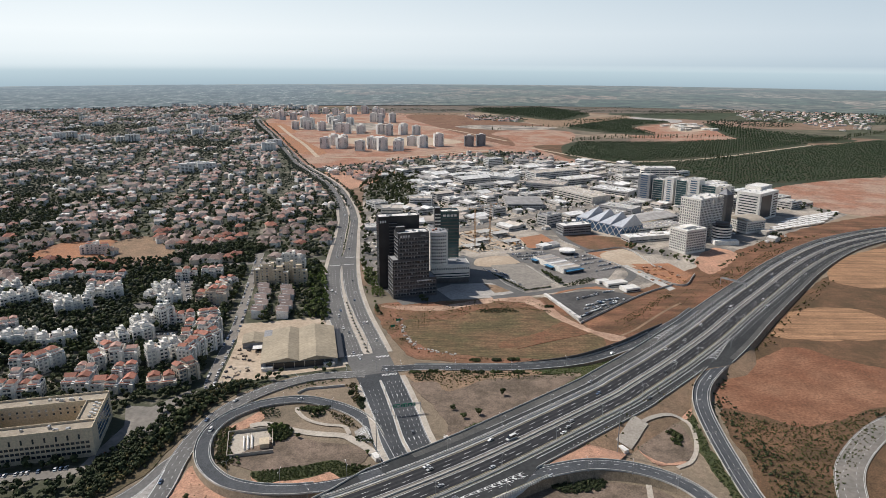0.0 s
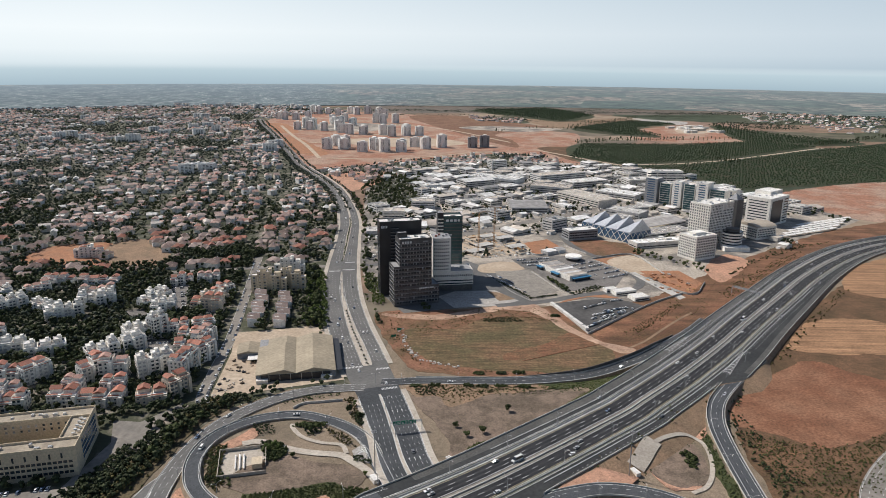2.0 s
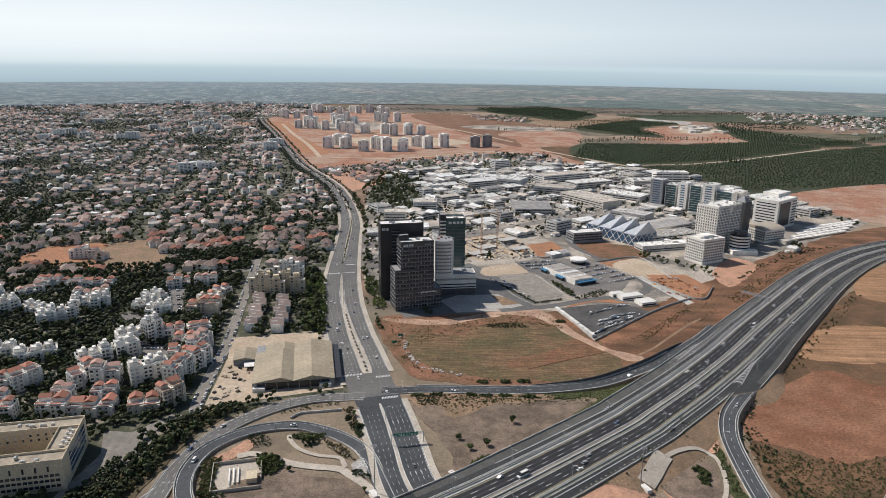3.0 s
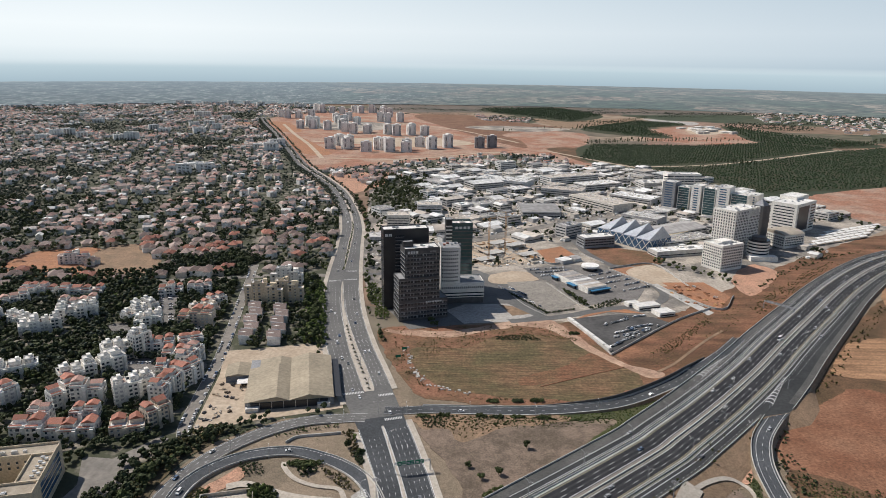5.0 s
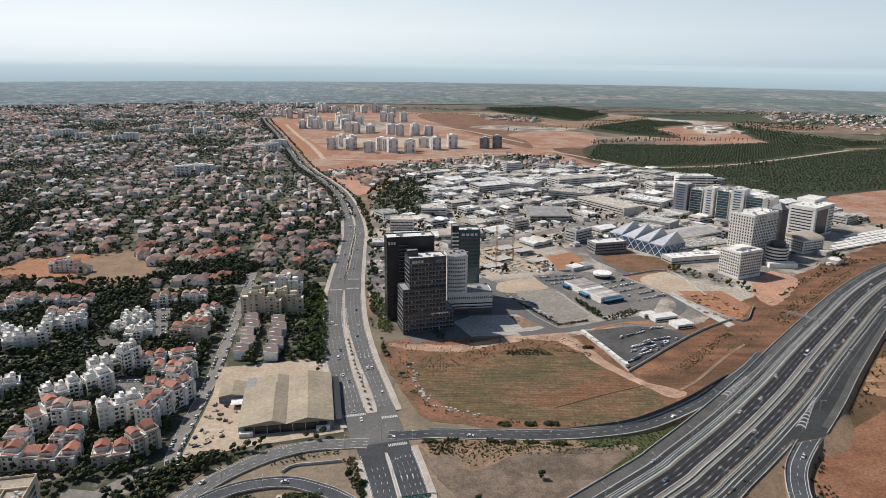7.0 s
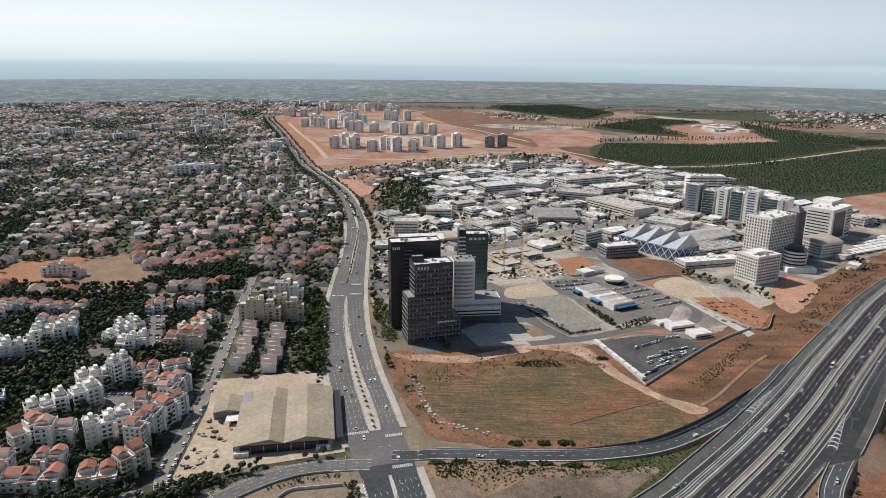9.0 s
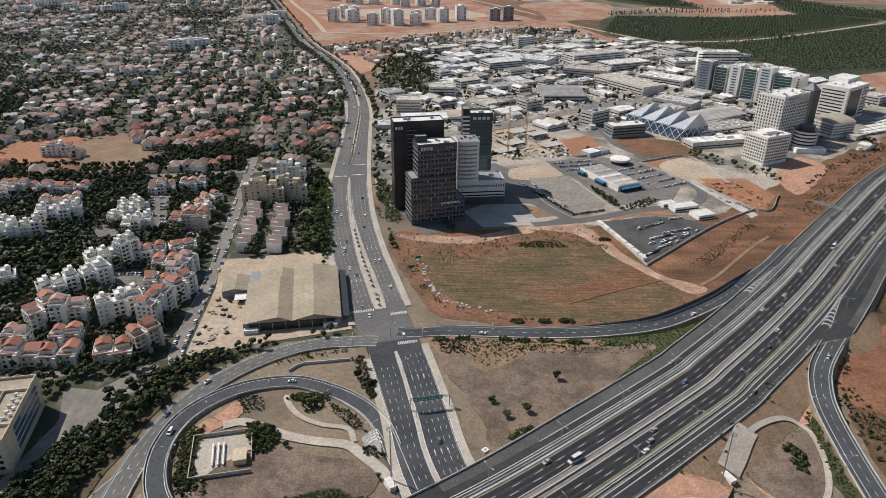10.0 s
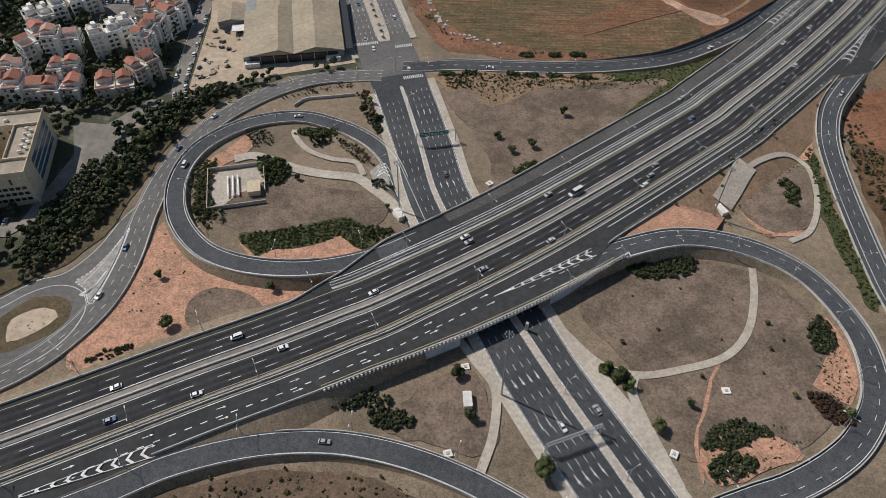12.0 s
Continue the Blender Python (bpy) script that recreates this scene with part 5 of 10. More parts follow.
road_se, ROAD_SE = ramp("road_curved", [(225, 300, 0.4), (240, 348, 0.4), (262, 386, 0.4), (308, 428, 0.4), (360, 455, 0.4)], 17, "asphalt_pale", "curved pale street with kerbs", lines=(7.6, -7.6), dash=((3.5, 3, 4), (-3.5, 3, 4)))

EXIT_ZONE = [(-172, 390), (-163, 374), (-160, 349), (-163, 320), (-176, 302), (-194, 285), (-240, 262), (-240, 306), (-214, 327), (-202, 338), (-190.5, 344), (-182, 359), (-177, 380)]
patch("exit_asphalt", EXIT_ZONE, "asphalt", "asphalt junction of the exit lanes", "road", False)
patch("exit_island", [(-208.7, 317.4), (-198.9, 328.2), (-186, 328.6), (-179.6, 323), (-179.8, 312.8), (-188.4, 305), (-199.8, 298.9), (-212, 304)], "brown_bank", "teardrop island of brown shrubs", "ground")
patch("exit_island_path", [(-203.2, 316.1), (-191.3, 322.7), (-183.3, 318.4), (-190.3, 309.2), (-200.1, 304.5)], "tan_soil", "pale sand on the traffic island", "path")
m = MB()
for pts in ([(-222, 312), (-210.4, 322), (-201.8, 330.5), (-191.7, 335.4), (-181.0, 333.6), (-174.2, 325.0), (-174.2, 312.8), (-179.6, 301.1), (-189.2, 291.1)], [(-214, 326), (-201.8, 337.5), (-190.5, 343), (-182, 358), (-177, 378), (-170.8, 392)], [(-178.5, 334.4), (-172.2, 325.1), (-170.6, 338.0), (-170.2, 355.2), (-171.2, 372)], [(-180, 338), (-176, 349), (-172.6, 366)]):
    ribbon(m, spline([(*p, LAYER[0] + 0.09) for p in pts], 2), 0.16, -0.16)
for k in range(9):
    t = k / 9
    m.box(-178.5 + 6.3 * t, 331.5 - 6.5 * t + 22 * t * t, LAYER[0] + 0.08, 3.2, 0.7, 0.015, 0.9 + 0.5 * t)
setting("exit_marking", m, "white_paint", "white edge lines and hatching of the exit lanes", "marking")
GORE = [(-171.4, 372), (-170.4, 355), (-170.8, 338), (-172.4, 325.5), (-178.5, 334), (-184, 338), (-179.5, 344), (-175, 356)]
patch("gore_island", GORE, "pad", "pale painted gore island", "road", False)

# paths of pale paving
def path_way(name, pts, width, label="pale paved path"):
    line = spline([(*p, 0.0) for p in pts], 2.5)
    m = MB()
    steps = max(1, int(width / 3))
    for k in range(steps):
        le, ri = offset(line, width / 2 - width * k / steps), offset(line, width / 2 - width * (k + 1) / steps)
        vs = []
        for p, q in zip(le, ri):
            vs += [(p[0], p[1], terrain(p[0], p[1]) + LAYER[0] + 0.12), (q[0], q[1], terrain(q[0], q[1]) + LAYER[0] + 0.12)]
        m.add(vs, [(2 * i, 2 * i + 1, 2 * i + 3, 2 * i + 2) for i in range(len(line) - 1)])
    LAYER[0] += 0.004
    return setting(name, m, "pave", label, "path")


for k, pts in enumerate(([(-640, 2700), (-520, 2350), (-420, 2080), (-330, 1800)], [(-330, 1800), (-120, 1800), (100, 1950), (240, 1900)], [(-560, 2600), (-300, 2440), (-60, 2250), (150, 2100)], [(-500, 3050), (-250, 2850), (0, 2600), (200, 2200)], [(-420, 2150), (-200, 2150), (-20, 2200)], [(260, 2010), (420, 1740), (520, 1640)], [(435, 1722), (690, 1805), (1150, 2130)])):
    line = spline([(*p, 0.0) for p in pts], 12)
    m = MB()
    ribbon(m, line, 6, -6, LAYER[0] + 0.03)
    LAYER[0] += 0.004
    setting("track_" + "abcdefgh"[k], m, "tan_soil", "pale earth track", "track")
for pts in ([(251, 682), (229, 660), (201, 628), (182, 606), (164, 590)],):
    line = spline([(*p, 0.0) for p in pts], 4)
    m = MB()
    ribbon(m, line, 1.3, -1.3, LAYER[0] + 0.03)
    LAYER[0] += 0.004
    setting("track_slope", m, "straw_soil", "trodden earth path down the slope", "track")
path_way("path_se", [(124, 359), (120, 341), (112, 322), (99, 309), (79, 302), (62, 299), (47, 304), (34, 319)], 3.4)
path_way("path_se_b", [(61, 300), (58.5, 290), (63, 273), (70, 252)], 4.0)
path_way("path_se_c", [(28, 331), (36, 313), (46, 300), (58, 280), (68, 258)], 4.2)
path_way("path_sw", [(-14, 318), (-4, 303), (4, 290), (3, 271), (-2, 255)], 3.6)
path_way("path_nw", [(-133.3, 425.5), (-122, 428.5), (-100, 419.5), (-84, 415.6), (-67, 413.4), (-58, 406.5), (-48, 397), (-41, 386)], 6.0)
path_way("path_nw_b", [(-105.5, 452), (-104.6, 446.7), (-95.6, 435.0), (-82.1, 428.2), (-68.2, 425.7), (-63.0, 415.7)], 3.2)
path_way("path_east", [(118, 404), (128, 416), (146, 432), (164, 440), (173, 431), (169, 405), (159, 385), (147, 377)], 3.0)
path_way("path_plaza", [(119, 400), (126, 410), (133, 421), (138, 428)], 11, "paved maintenance area")


# ---- what stands where, to keep trees and houses off roads and buildings ----
OX, OY, OC = -2600, 100, 2.0
OCC = np.zeros((2150, 2150), bool)


def take_disc(x, y, r):
    i0, i1 = int((x - r - OX) / OC), int((x + r - OX) / OC) + 1
    j0, j1 = int((y - r - OY) / OC), int((y + r - OY) / OC) + 1
    i0, j0 = max(i0, 0), max(j0, 0)
    if i1 <= i0 or j1 <= j0:
        return
    gx = OX + (np.arange(i0, min(i1, 2150)) + 0.5) * OC
    gy = OY + (np.arange(j0, min(j1, 2150)) + 0.5) * OC
    OCC[i0 : i0 + len(gx), j0 : j0 + len(gy)] |= (gx[:, None] - x) ** 2 + (gy[None] - y) ** 2 < r * r


def take_rect(x, y, sx, sy, rot, pad=1.0):
    r = math.hypot(sx, sy) / 2 + pad
    i0, i1 = max(int((x - r - OX) / OC), 0), int((x + r - OX) / OC) + 1
    j0, j1 = max(int((y - r - OY) / OC), 0), int((y + r - OY) / OC) + 1
    gx = OX + (np.arange(i0, min(i1, 2150)) + 0.5) * OC - x
    gy = OY + (np.arange(j0, min(j1, 2150)) + 0.5) * OC - y
    c, s = math.cos(rot), math.sin(rot)
    u = gx[:, None] * c + gy[None] * s
    v = -gx[:, None] * s + gy[None] * c
    OCC[i0 : i0 + len(gx), j0 : j0 + len(gy)] |= (abs(u) < sx / 2 + pad) & (abs(v) < sy / 2 + pad)


def free(x, y):
    i, j = ((np.asarray(x) - OX) / OC).astype(int), ((np.asarray(y) - OY) / OC).astype(int)
    ok = (i >= 0) & (j >= 0) & (i < 2150) & (j < 2150)
    return ok & ~OCC[i.clip(0, 2149), j.clip(0, 2149)]


for road_line, half in ROADS:
    for p in road_line[::2]:
        take_disc(p[0], p[1], half)
for k, p in enumerate(avenue[::2]):
    take_disc(p[0], p[1], 26 if p[1] < 1000 else 18)


for gx in np.arange(-245, -155, 3):
    for gy in np.arange(260, 385, 3):
        if inside(EXIT_ZONE, [gx], [gy])[0]:
            take_disc(gx, gy, 3.0)


# ---- towers and offices ----
def pane(w, h, depth=0.14, sill=True):
    """One window in its frame, its back on y = 0, looking along -y."""
    m = MB()
    m.box(0, -depth / 2 + 0.02, 0, w, depth, h, 0, 0)
    if sill:
        m.box(0, -depth / 2 - 0.08, -0.14, w + 0.2, depth + 0.2, 0.12, 0, 1)
    return m


def at_face(x, y, z, rot):
    return Matrix.Translation((x, y, z)) @ Matrix.Rotation(rot, 4, "Z")


def windows(parent, mesh, sx, sy, faces, zs, pitch, margin=1.5, skip=0.0, name="window"):
    """Rows of windows on chosen faces (0 front, 1 right, 2 back, 3 left) of a box centred on the parent."""
    rnd = random.Random(int(sx * 100 + sy * 10))
    for f in faces:
        w = sx if f in (0, 2) else sy
        d = sy / 2 if f in (0, 2) else sx / 2
        n = max(1, int((w - 2 * margin) / pitch) + 1)
        for z in zs:
            for k in range(n):
                if rnd.random() < skip:
                    continue
                u = (k - (n - 1) / 2) * pitch
                rot = (0, math.pi / 2, math.pi, -math.pi / 2)[f]
                p = Vector((u, -d, 0))
                p.rotate(Euler((0, 0, rot)))
                part(name, mesh, None, parent, at=at_face(p.x, p.y, z, rot))


def block(parent, name, sx, sy, z0, z1, mats, x=0.0, y=0.0, rot=0.0, label="", parapet=0.8):
    """A storeyed body with a parapet round its flat roof."""
    m = MB()
    m.box(x, y, z0, sx, sy, z1 - z0, rot, 0)
    ob = part(name, m, mats[0], parent, label)
    c, s = math.cos(rot), math.sin(rot)
    r = MB()
    r.box(x, y, z1 + 0.004, sx - 0.8, sy - 0.8, 0.12, rot, 0)
    part("roof", r, mats[1], parent)
    if parapet:
        e = MB()
        for dx, dy, w, d in ((0, -sy / 2 + 0.2, sx, 0.4), (0, sy / 2 - 0.2, sx, 0.4), (-sx / 2 + 0.2, 0, 0.4, sy - 0.8), (sx / 2 - 0.2, 0, 0.4, sy - 0.8)):
            e.box(x + dx * c - dy * s, y + dx * s + dy * c, z1 + 0.003, w, d, parapet, rot)
        part("parapet", e, mats[0], parent)
    return ob


def roof_plant(parent, sx, sy, z, n, seed, mats="metal", x=0.0, y=0.0):
    """Air-conditioning boxes and ducts on a roof."""
    rnd = random.Random(seed)
    for _ in range(n):
        m = MB()
        w, d, h = rnd.uniform(1.2, 3.5), rnd.uniform(1.2, 2.6), rnd.uniform(0.8, 2.0)
        px, py = x + rnd.uniform(-0.38, 0.38) * sx, y + rnd.uniform(-0.38, 0.38) * sy
        m.box(px, py, z + 0.1, w, d, h)
        m.box(px, py, z + 0.1 + h, w * 0.6, d * 0.6, 0.25)
        part("roof_unit", m, mats, parent)


def centre(corner, ang, sx, sy):
    """The middle of a box from its front-left corner and the direction of its front."""
    c, s = math.cos(ang), math.sin(ang)
    return corner[0] + sx / 2 * c - sy / 2 * s, corner[1] + sx / 2 * s + sy / 2 * c


def bars(parent, x, y, z, sizes, height, mats, rot=0.0, gap=0.5, depth=0.15):
    """Unreadable lettering as plain bars, starting at (x, y, z)."""
    at = 0.0
    c, s = math.cos(rot), math.sin(rot)
    for w in sizes:
        m = MB()
        m.box(x + (at + w / 2) * c, y + (at + w / 2) * s, z, w, depth, height, rot)
        part("sign_bar", m, mats, parent)
        at += w + gap


# black slab tower
ang = radians(14)
cx, cy = centre((-70.0, 724.0), ang, 45, 17)
tower = thing("office_tower", pose(cx, cy, 0, 0, 0, 14), "tall black-clad slab office tower", "tower")
block(tower, "wall", 45, 17, 0, 81, ("black_clad", "flat_roof"), parapet=1.2)
for fl in range(20):
    m = MB()
    m.box(-6.5, -8.53, 6 + fl * 3.6, 8.5, 0.12, 1.3)
    part("window", m, "glass", tower, "dark ribbon window")
    m = MB()
    m.box(-6.5, -8.62, 5.5 + fl * 3.6, 9.0, 0.3, 0.35)
    part("ledge", m, "grey_wall", tower, "grey ledge")
for k in range(4):
    m = MB()
    m.box(-22.55, -6 + k * 4, 4, 0.15, 1.6, 72)
    part("window", m, "glass", tower, "tall dark window strip")
bars(tower, -21, -8.6, 75, (1.6, 0.7, 0.9, 1.3), 2.6, "white_paint", gap=0.7)
roof_plant(tower, 40, 12, 81, 6, 5)
take_rect(cx, cy, 47, 20, ang)

# stepped dark glass tower
ang = radians(18)
cx, cy = centre((-52.5, 690.5), ang, 40, 22)
tower = thing("office_tower", pose(cx, cy, 0, 0, 0, 18), "stepped dark glass office tower with pale roof", "tower")
block(tower, "podium", 48, 23, 0, 20, ("dark_panel", "grey_wall"), 4, 0.5)
block(tower, "middle", 40, 21, 20, 42, ("dark_panel", "grey_wall"))
block(tower, "upper", 34, 18, 42, 70, ("dark_panel", "flat_roof"), 3.5, 0.5, parapet=1.0)
block(tower, "lift_house", 10, 6, 70, 75, ("black_clad", "grey_wall"), -8, 4, parapet=0.5)
for bx, by, w, d, z0, n, fh in ((4, 0.5, 48, 23, 3.0, 4, 4.2), (0, 0, 40, 21, 21.2, 5, 4.2), (3.5, 0.5, 34, 18, 43.0, 6, 4.0)):
    for fl in range(n):
        z = z0 + fl * fh
        for f, (dx, dy, ww, dd) in enumerate(((0, -d / 2, w - 0.8, 0.1), (-w / 2, 0, 0.1, d - 0.8), (w / 2, 0, 0.1, d - 0.8))):
            m = MB()
            m.box(bx + dx, by + dy, z, max(ww, 0.12), max(dd, 0.12), 2.0)
            band = part("window_band", m, "glass", tower)
            if f == 0:
                for q in range(int(w / 3.2)):
                    k = MB()
                    wide = 0.5 if (q * 7 + fl * 3) % 5 else 1.3
                    k.box(bx - w / 2 + 1.6 + q * 3.2, by + dy - 0.09, z - 0.05, wide, 0.12, 2.1)
                    part("mullion", k, "grey_wall" if (q + fl) % 3 else "dark_panel", band)
            k = MB()
            k.box(bx + dx * 1.004, by + dy * 1.006, z + 2.1, max(ww, 0.25), max(dd, 0.25), 0.35)
            part("ledge", k, "grey_wall", tower)
bars(tower, -11, -8.75, 66, (2.0, 1.9, 1.8, 2.0), 2.4, "white_paint", gap=0.8)
bars(tower, 11, -8.75, 66.3, (0.9, 0.7, 0.8, 0.9, 0.6, 0.8), 1.6, "grey_wall", gap=0.2)
bars(tower, 6, -11.3, 17.3, (1.2, 2.2, 0.9, 2.8, 1.9, 2.4, 1.4), 1.5, "white_paint", gap=0.5)
roof_plant(tower, 28, 12, 70, 5, 9, "metal", 6, 0)
take_rect(cx, cy, 52, 26, ang)

# white building with rows of square windows, on a podium
ang = radians(9)
cx, cy = centre((-14.0, 741.0), ang, 45, 27)
office = thing("office_building", pose(cx, cy, 0, 0, 0, 9), "white rounded office block on a long podium", "office building")
block(office, "podium", 45, 27, 7, 22, ("white_wall", "grey_wall"), parapet=0.9)
m = MB()
m.box(0.5, 0.6, 0, 43, 25, 7)
part("base", m, "dark_panel", office, "dark recessed ground floor")
for z, h in ((8.0, 1.2), (11.2, 1.2)):
    for dx, dy, w, d in ((0, -13.52, 44, 0.12), (22.52, 0, 0.12, 25)):
        m = MB()
        m.box(dx, dy, z, w, d, h)
        part("window_band", m, "glass", office)
win = pane(1.0, 2.2, sill=False).mesh("window", ["glass", "white_wall"])
windows(office, win, 45, 27, (0, 1), (16.5,), 2.1)
tw = 20
poly = [(-22.5 + tw * k / 10, -12.0 - 2.2 * math.sin(math.pi * k / 10)) for k in range(11)] + [(-2.5, 9), (-22.5, 9)]
m = MB()
m.prism(poly, 22, 60)
part("tower_wall", m, "white_wall", office, "white curved tower")
m = MB()
m.prism([(x * 0.97 - 0.4, y * 0.96) for x, y in poly], 60.01, 60.3)
part("roof", m, "grey_wall", office)
sq = pane(1.15, 1.5, sill=False).mesh("window", ["glass", "white_wall"])
for fl in range(9):
    for k in range(8):
        u = (k + 0.9) / 9.5
        x, y = -22.5 + tw * u, -12.0 - 2.2 * math.sin(math.pi * u)
        slope = -2.2 * math.pi / tw * math.cos(math.pi * u)
        part("window", sq, None, office, at=at_face(x, y, 24.6 + fl * 3.85, math.atan(slope)))
    for k in range(5):
        part("window", sq, None, office, at=at_face(-2.5, -8.5 + k * 3.4, 24.6 + fl * 3.85, math.pi / 2))
for k in range(5):
    m = MB()
    m.box(-18 + k * 4, -4 + (k % 2) * 5, 60.3, 2.4, 2.0, 1.6)
    part("roof_unit", m, "tile_red" if k < 2 else "metal", office)
roof_plant(office, 20, 18, 22, 4, 3, "metal", 12, 0)
take_rect(cx, cy, 47, 29, ang)

# dark rear tower with a striped edge
cx, cy = 4.5, 800
tower = thing("office_tower", pose(cx, cy, 0, 0, 0, 8), "slim dark green glass tower with white stripes", "tower")
block(tower, "wall", 22, 20, 0, 72, ("glass_green", "flat_roof"), 2, 0, parapet=2.5)
block(tower, "fin", 6.5, 12, 0, 78, ("black_clad", "grey_wall"), -12.3, -3, parapet=0.4)
for k in range(17):
    m = MB()
    m.box(-12.3, -9.15, 6 + k * 4, 6.6, 0.4, 1.5)
    part("stripe", m, "white_wall", tower, "white balcony edge")
for k in range(17):
    m = MB()
    m.box(2, -10.05, 5 + k * 4, 21.5, 0.15, 0.7)
    part("ledge", m, "dark_panel", tower)
bars(tower, -6, -10.2, 68, (3.2, 3.0, 3.0, 2.6), 2.6, "white_paint", gap=1.4)
roof_plant(tower, 16, 14, 72, 6, 11, "flat_roof", 2, 0)
take_rect(cx, cy, 30, 24, 0.14)


def office_block(cx, cy, sx, sy, h, deg, label, wall="white_wall", roof="flat_roof", floors=8, pitch=2.6, w=1.5, wh=1.9, glass="glass", faces=(0, 1, 3), name="office_building"):
    ob = thing(name, pose(cx, cy, 0, 0, 0, deg), label, "office building")
    block(ob, "wall", sx, sy, 0, h, (wall, roof), parapet=1.1)
    fh = (h - 3.5) / floors
    for f in faces:
        fw, d = (sx, sy / 2) if f in (0, 2) else (sy, sx / 2)
        n = max(1, int((fw - 3) / pitch) + 1)
        c, q = math.cos((0, 1.5708, 3.1416, -1.5708)[f]), math.sin((0, 1.5708, 3.1416, -1.5708)[f])
        for k in range(floors):
            m = MB()
            for j in range(n):
                u = (j - (n - 1) / 2) * pitch
                m.box(u * c + d * q, u * q - d * c, 3.4 + fh * k, w, 0.24, wh, (0, 1.5708, 3.1416, -1.5708)[f])
            part("glazing", m, glass, ob)["kind"] = "stuff"
            m = MB()
            m.box(d * 1.004 * q, -d * 1.004 * c, 3.1 + fh * k, fw * 0.97, 0.3, 0.25, (0, 1.5708, 3.1416, -1.5708)[f])
            part("sill_band", m, wall, ob)
    roof_plant(ob, sx, sy, h, 6, int(cx))
    take_rect(cx, cy, sx, sy, radians(deg), 2)
    return ob


cube = office_block(329, 893, 37, 29, 31, 28, "pale stone office cube with square windows", floors=8, pitch=3.1, w=1.7, wh=1.8, faces=(0, 3))
m = MB()
m.box(0, 2, 31.2, 18, 12, 3)
part("penthouse", m, "white_wall", cube)
tall = office_block(361, 958, 30, 32, 60, 36, "tall pale office tower with gridded windows", floors=15, pitch=3.5, w=1.6, wh=2.2, faces=(0, 3))
tall2 = office_block(387, 982, 28, 30, 58, 36, "pale gridded office tower beside its twin", floors=14, pitch=3.5, w=1.6, wh=2.2, faces=(0,))
for ob, n in ((tall, 9), (tall2, 8)):
    for k in range(n):
        m = MB()
        m.box(-13 + k * 3.2, -15.8, 50, 1.1, 1.0, 10.5)
        part("pier", m, "white_wall", ob)
pyr = thing("glass_pyramid_tower", pose(418, 1000, 0, 0, 0, 36), "dark tower with a pale pyramid roof", "tower")
block(pyr, "wall", 16, 16, 0, 57, ("dark_panel", "flat_roof"), parapet=0.4)
m = MB()
m.hip(0, 0, 57.3, 15, 15, 9)
part("roof", m, "grey_wall", pyr, "pale grey pyramid roof")

rnd_ob = thing("round_office", pose(394, 942, 0), "white round office pavilion with banded windows", "office building")
for k in range(6):
    m = MB()
    poly = [(13.5 * math.cos(2 * math.pi * i / 24), 13.5 * math.sin(2 * math.pi * i / 24)) for i in range(24)]
    m.prism(poly, k * 4.0, k * 4.0 + 2.2)
    part("wall_band", m, "white_wall", rnd_ob)
    m = MB()
    m.prism([(x * 0.96, y * 0.96) for x, y in poly], k * 4.0 + 2.2, k * 4.0 + 4.0)
    part("window_band", m, "glass", rnd_ob)
m = MB()
m.prism([(9 * math.cos(2 * math.pi * i / 20), 9 * math.sin(2 * math.pi * i / 20)) for i in range(20)], 24, 28)
part("drum", m, "dark_panel", rnd_ob, "dark roof drum")
m = MB()
m.box(0, -16, 0, 34, 12, 6)
part("annex", m, "white_wall", rnd_ob)
take_disc(394, 942, 20)

arch = office_block(457, 1011, 38, 40, 17, 25, "white low office with a grey barrel roof", floors=4, pitch=3.2, w=2.0, wh=1.8, faces=(0, 3))
m = MB()
n = 14
for k in range(n + 1):
    a = math.pi * (0.15 + 0.7 * k / n)
    y, z = -20.5 * math.cos(a) / math.cos(math.pi * 0.15), 18.2 + 7.5 * (math.sin(a) - math.sin(math.pi * 0.15))
    m.v += [(-19.5, y, z), (19.5, y, z)]
m.f = [(2 * k, 2 * k + 1, 2 * k + 3, 2 * k + 2) for k in range(n)] + [tuple(2 * k for k in range(n + 1)), tuple(2 * k + 1 for k in range(n, -1, -1))]
m.m = [0] * len(m.f)
part("barrel_roof", m, "roof_metal", arch, "grey barrel roof")

big = thing("office_building", pose(512, 1100, 0, 0, 0, 40), "large white office with dark glass front", "office building")
block(big, "wall", 62, 38, 0, 44, ("white_wall", "flat_roof"))
block(big, "wing", 40, 26, 0, 48, ("white_wall", "flat_roof"), 30, 14)
m = MB()
m.box(-8, -19.1, 4, 34, 0.4, 36)
part("glass_front", m, "black_clad", big, "tall dark glass front")
for k in range(9):
    m = MB()
    m.box(22, -19.1, 4 + k * 4.3, 14, 0.3, 1.8)
    part("window_band", m, "glass", big)
    m = MB()
    m.box(30, 0.9, 5 + k * 4.3, 38, 0.3, 1.5)
    part("window_band", m, "glass", big)
    m = MB()
    m.box(-31.05, 0, 4 + k * 4.3, 0.3, 30, 1.5)
    part("window_band", m, "glass", big)
roof_plant(big, 50, 30, 44, 9, 21)
take_rect(512, 1100, 80, 60, 0.7)

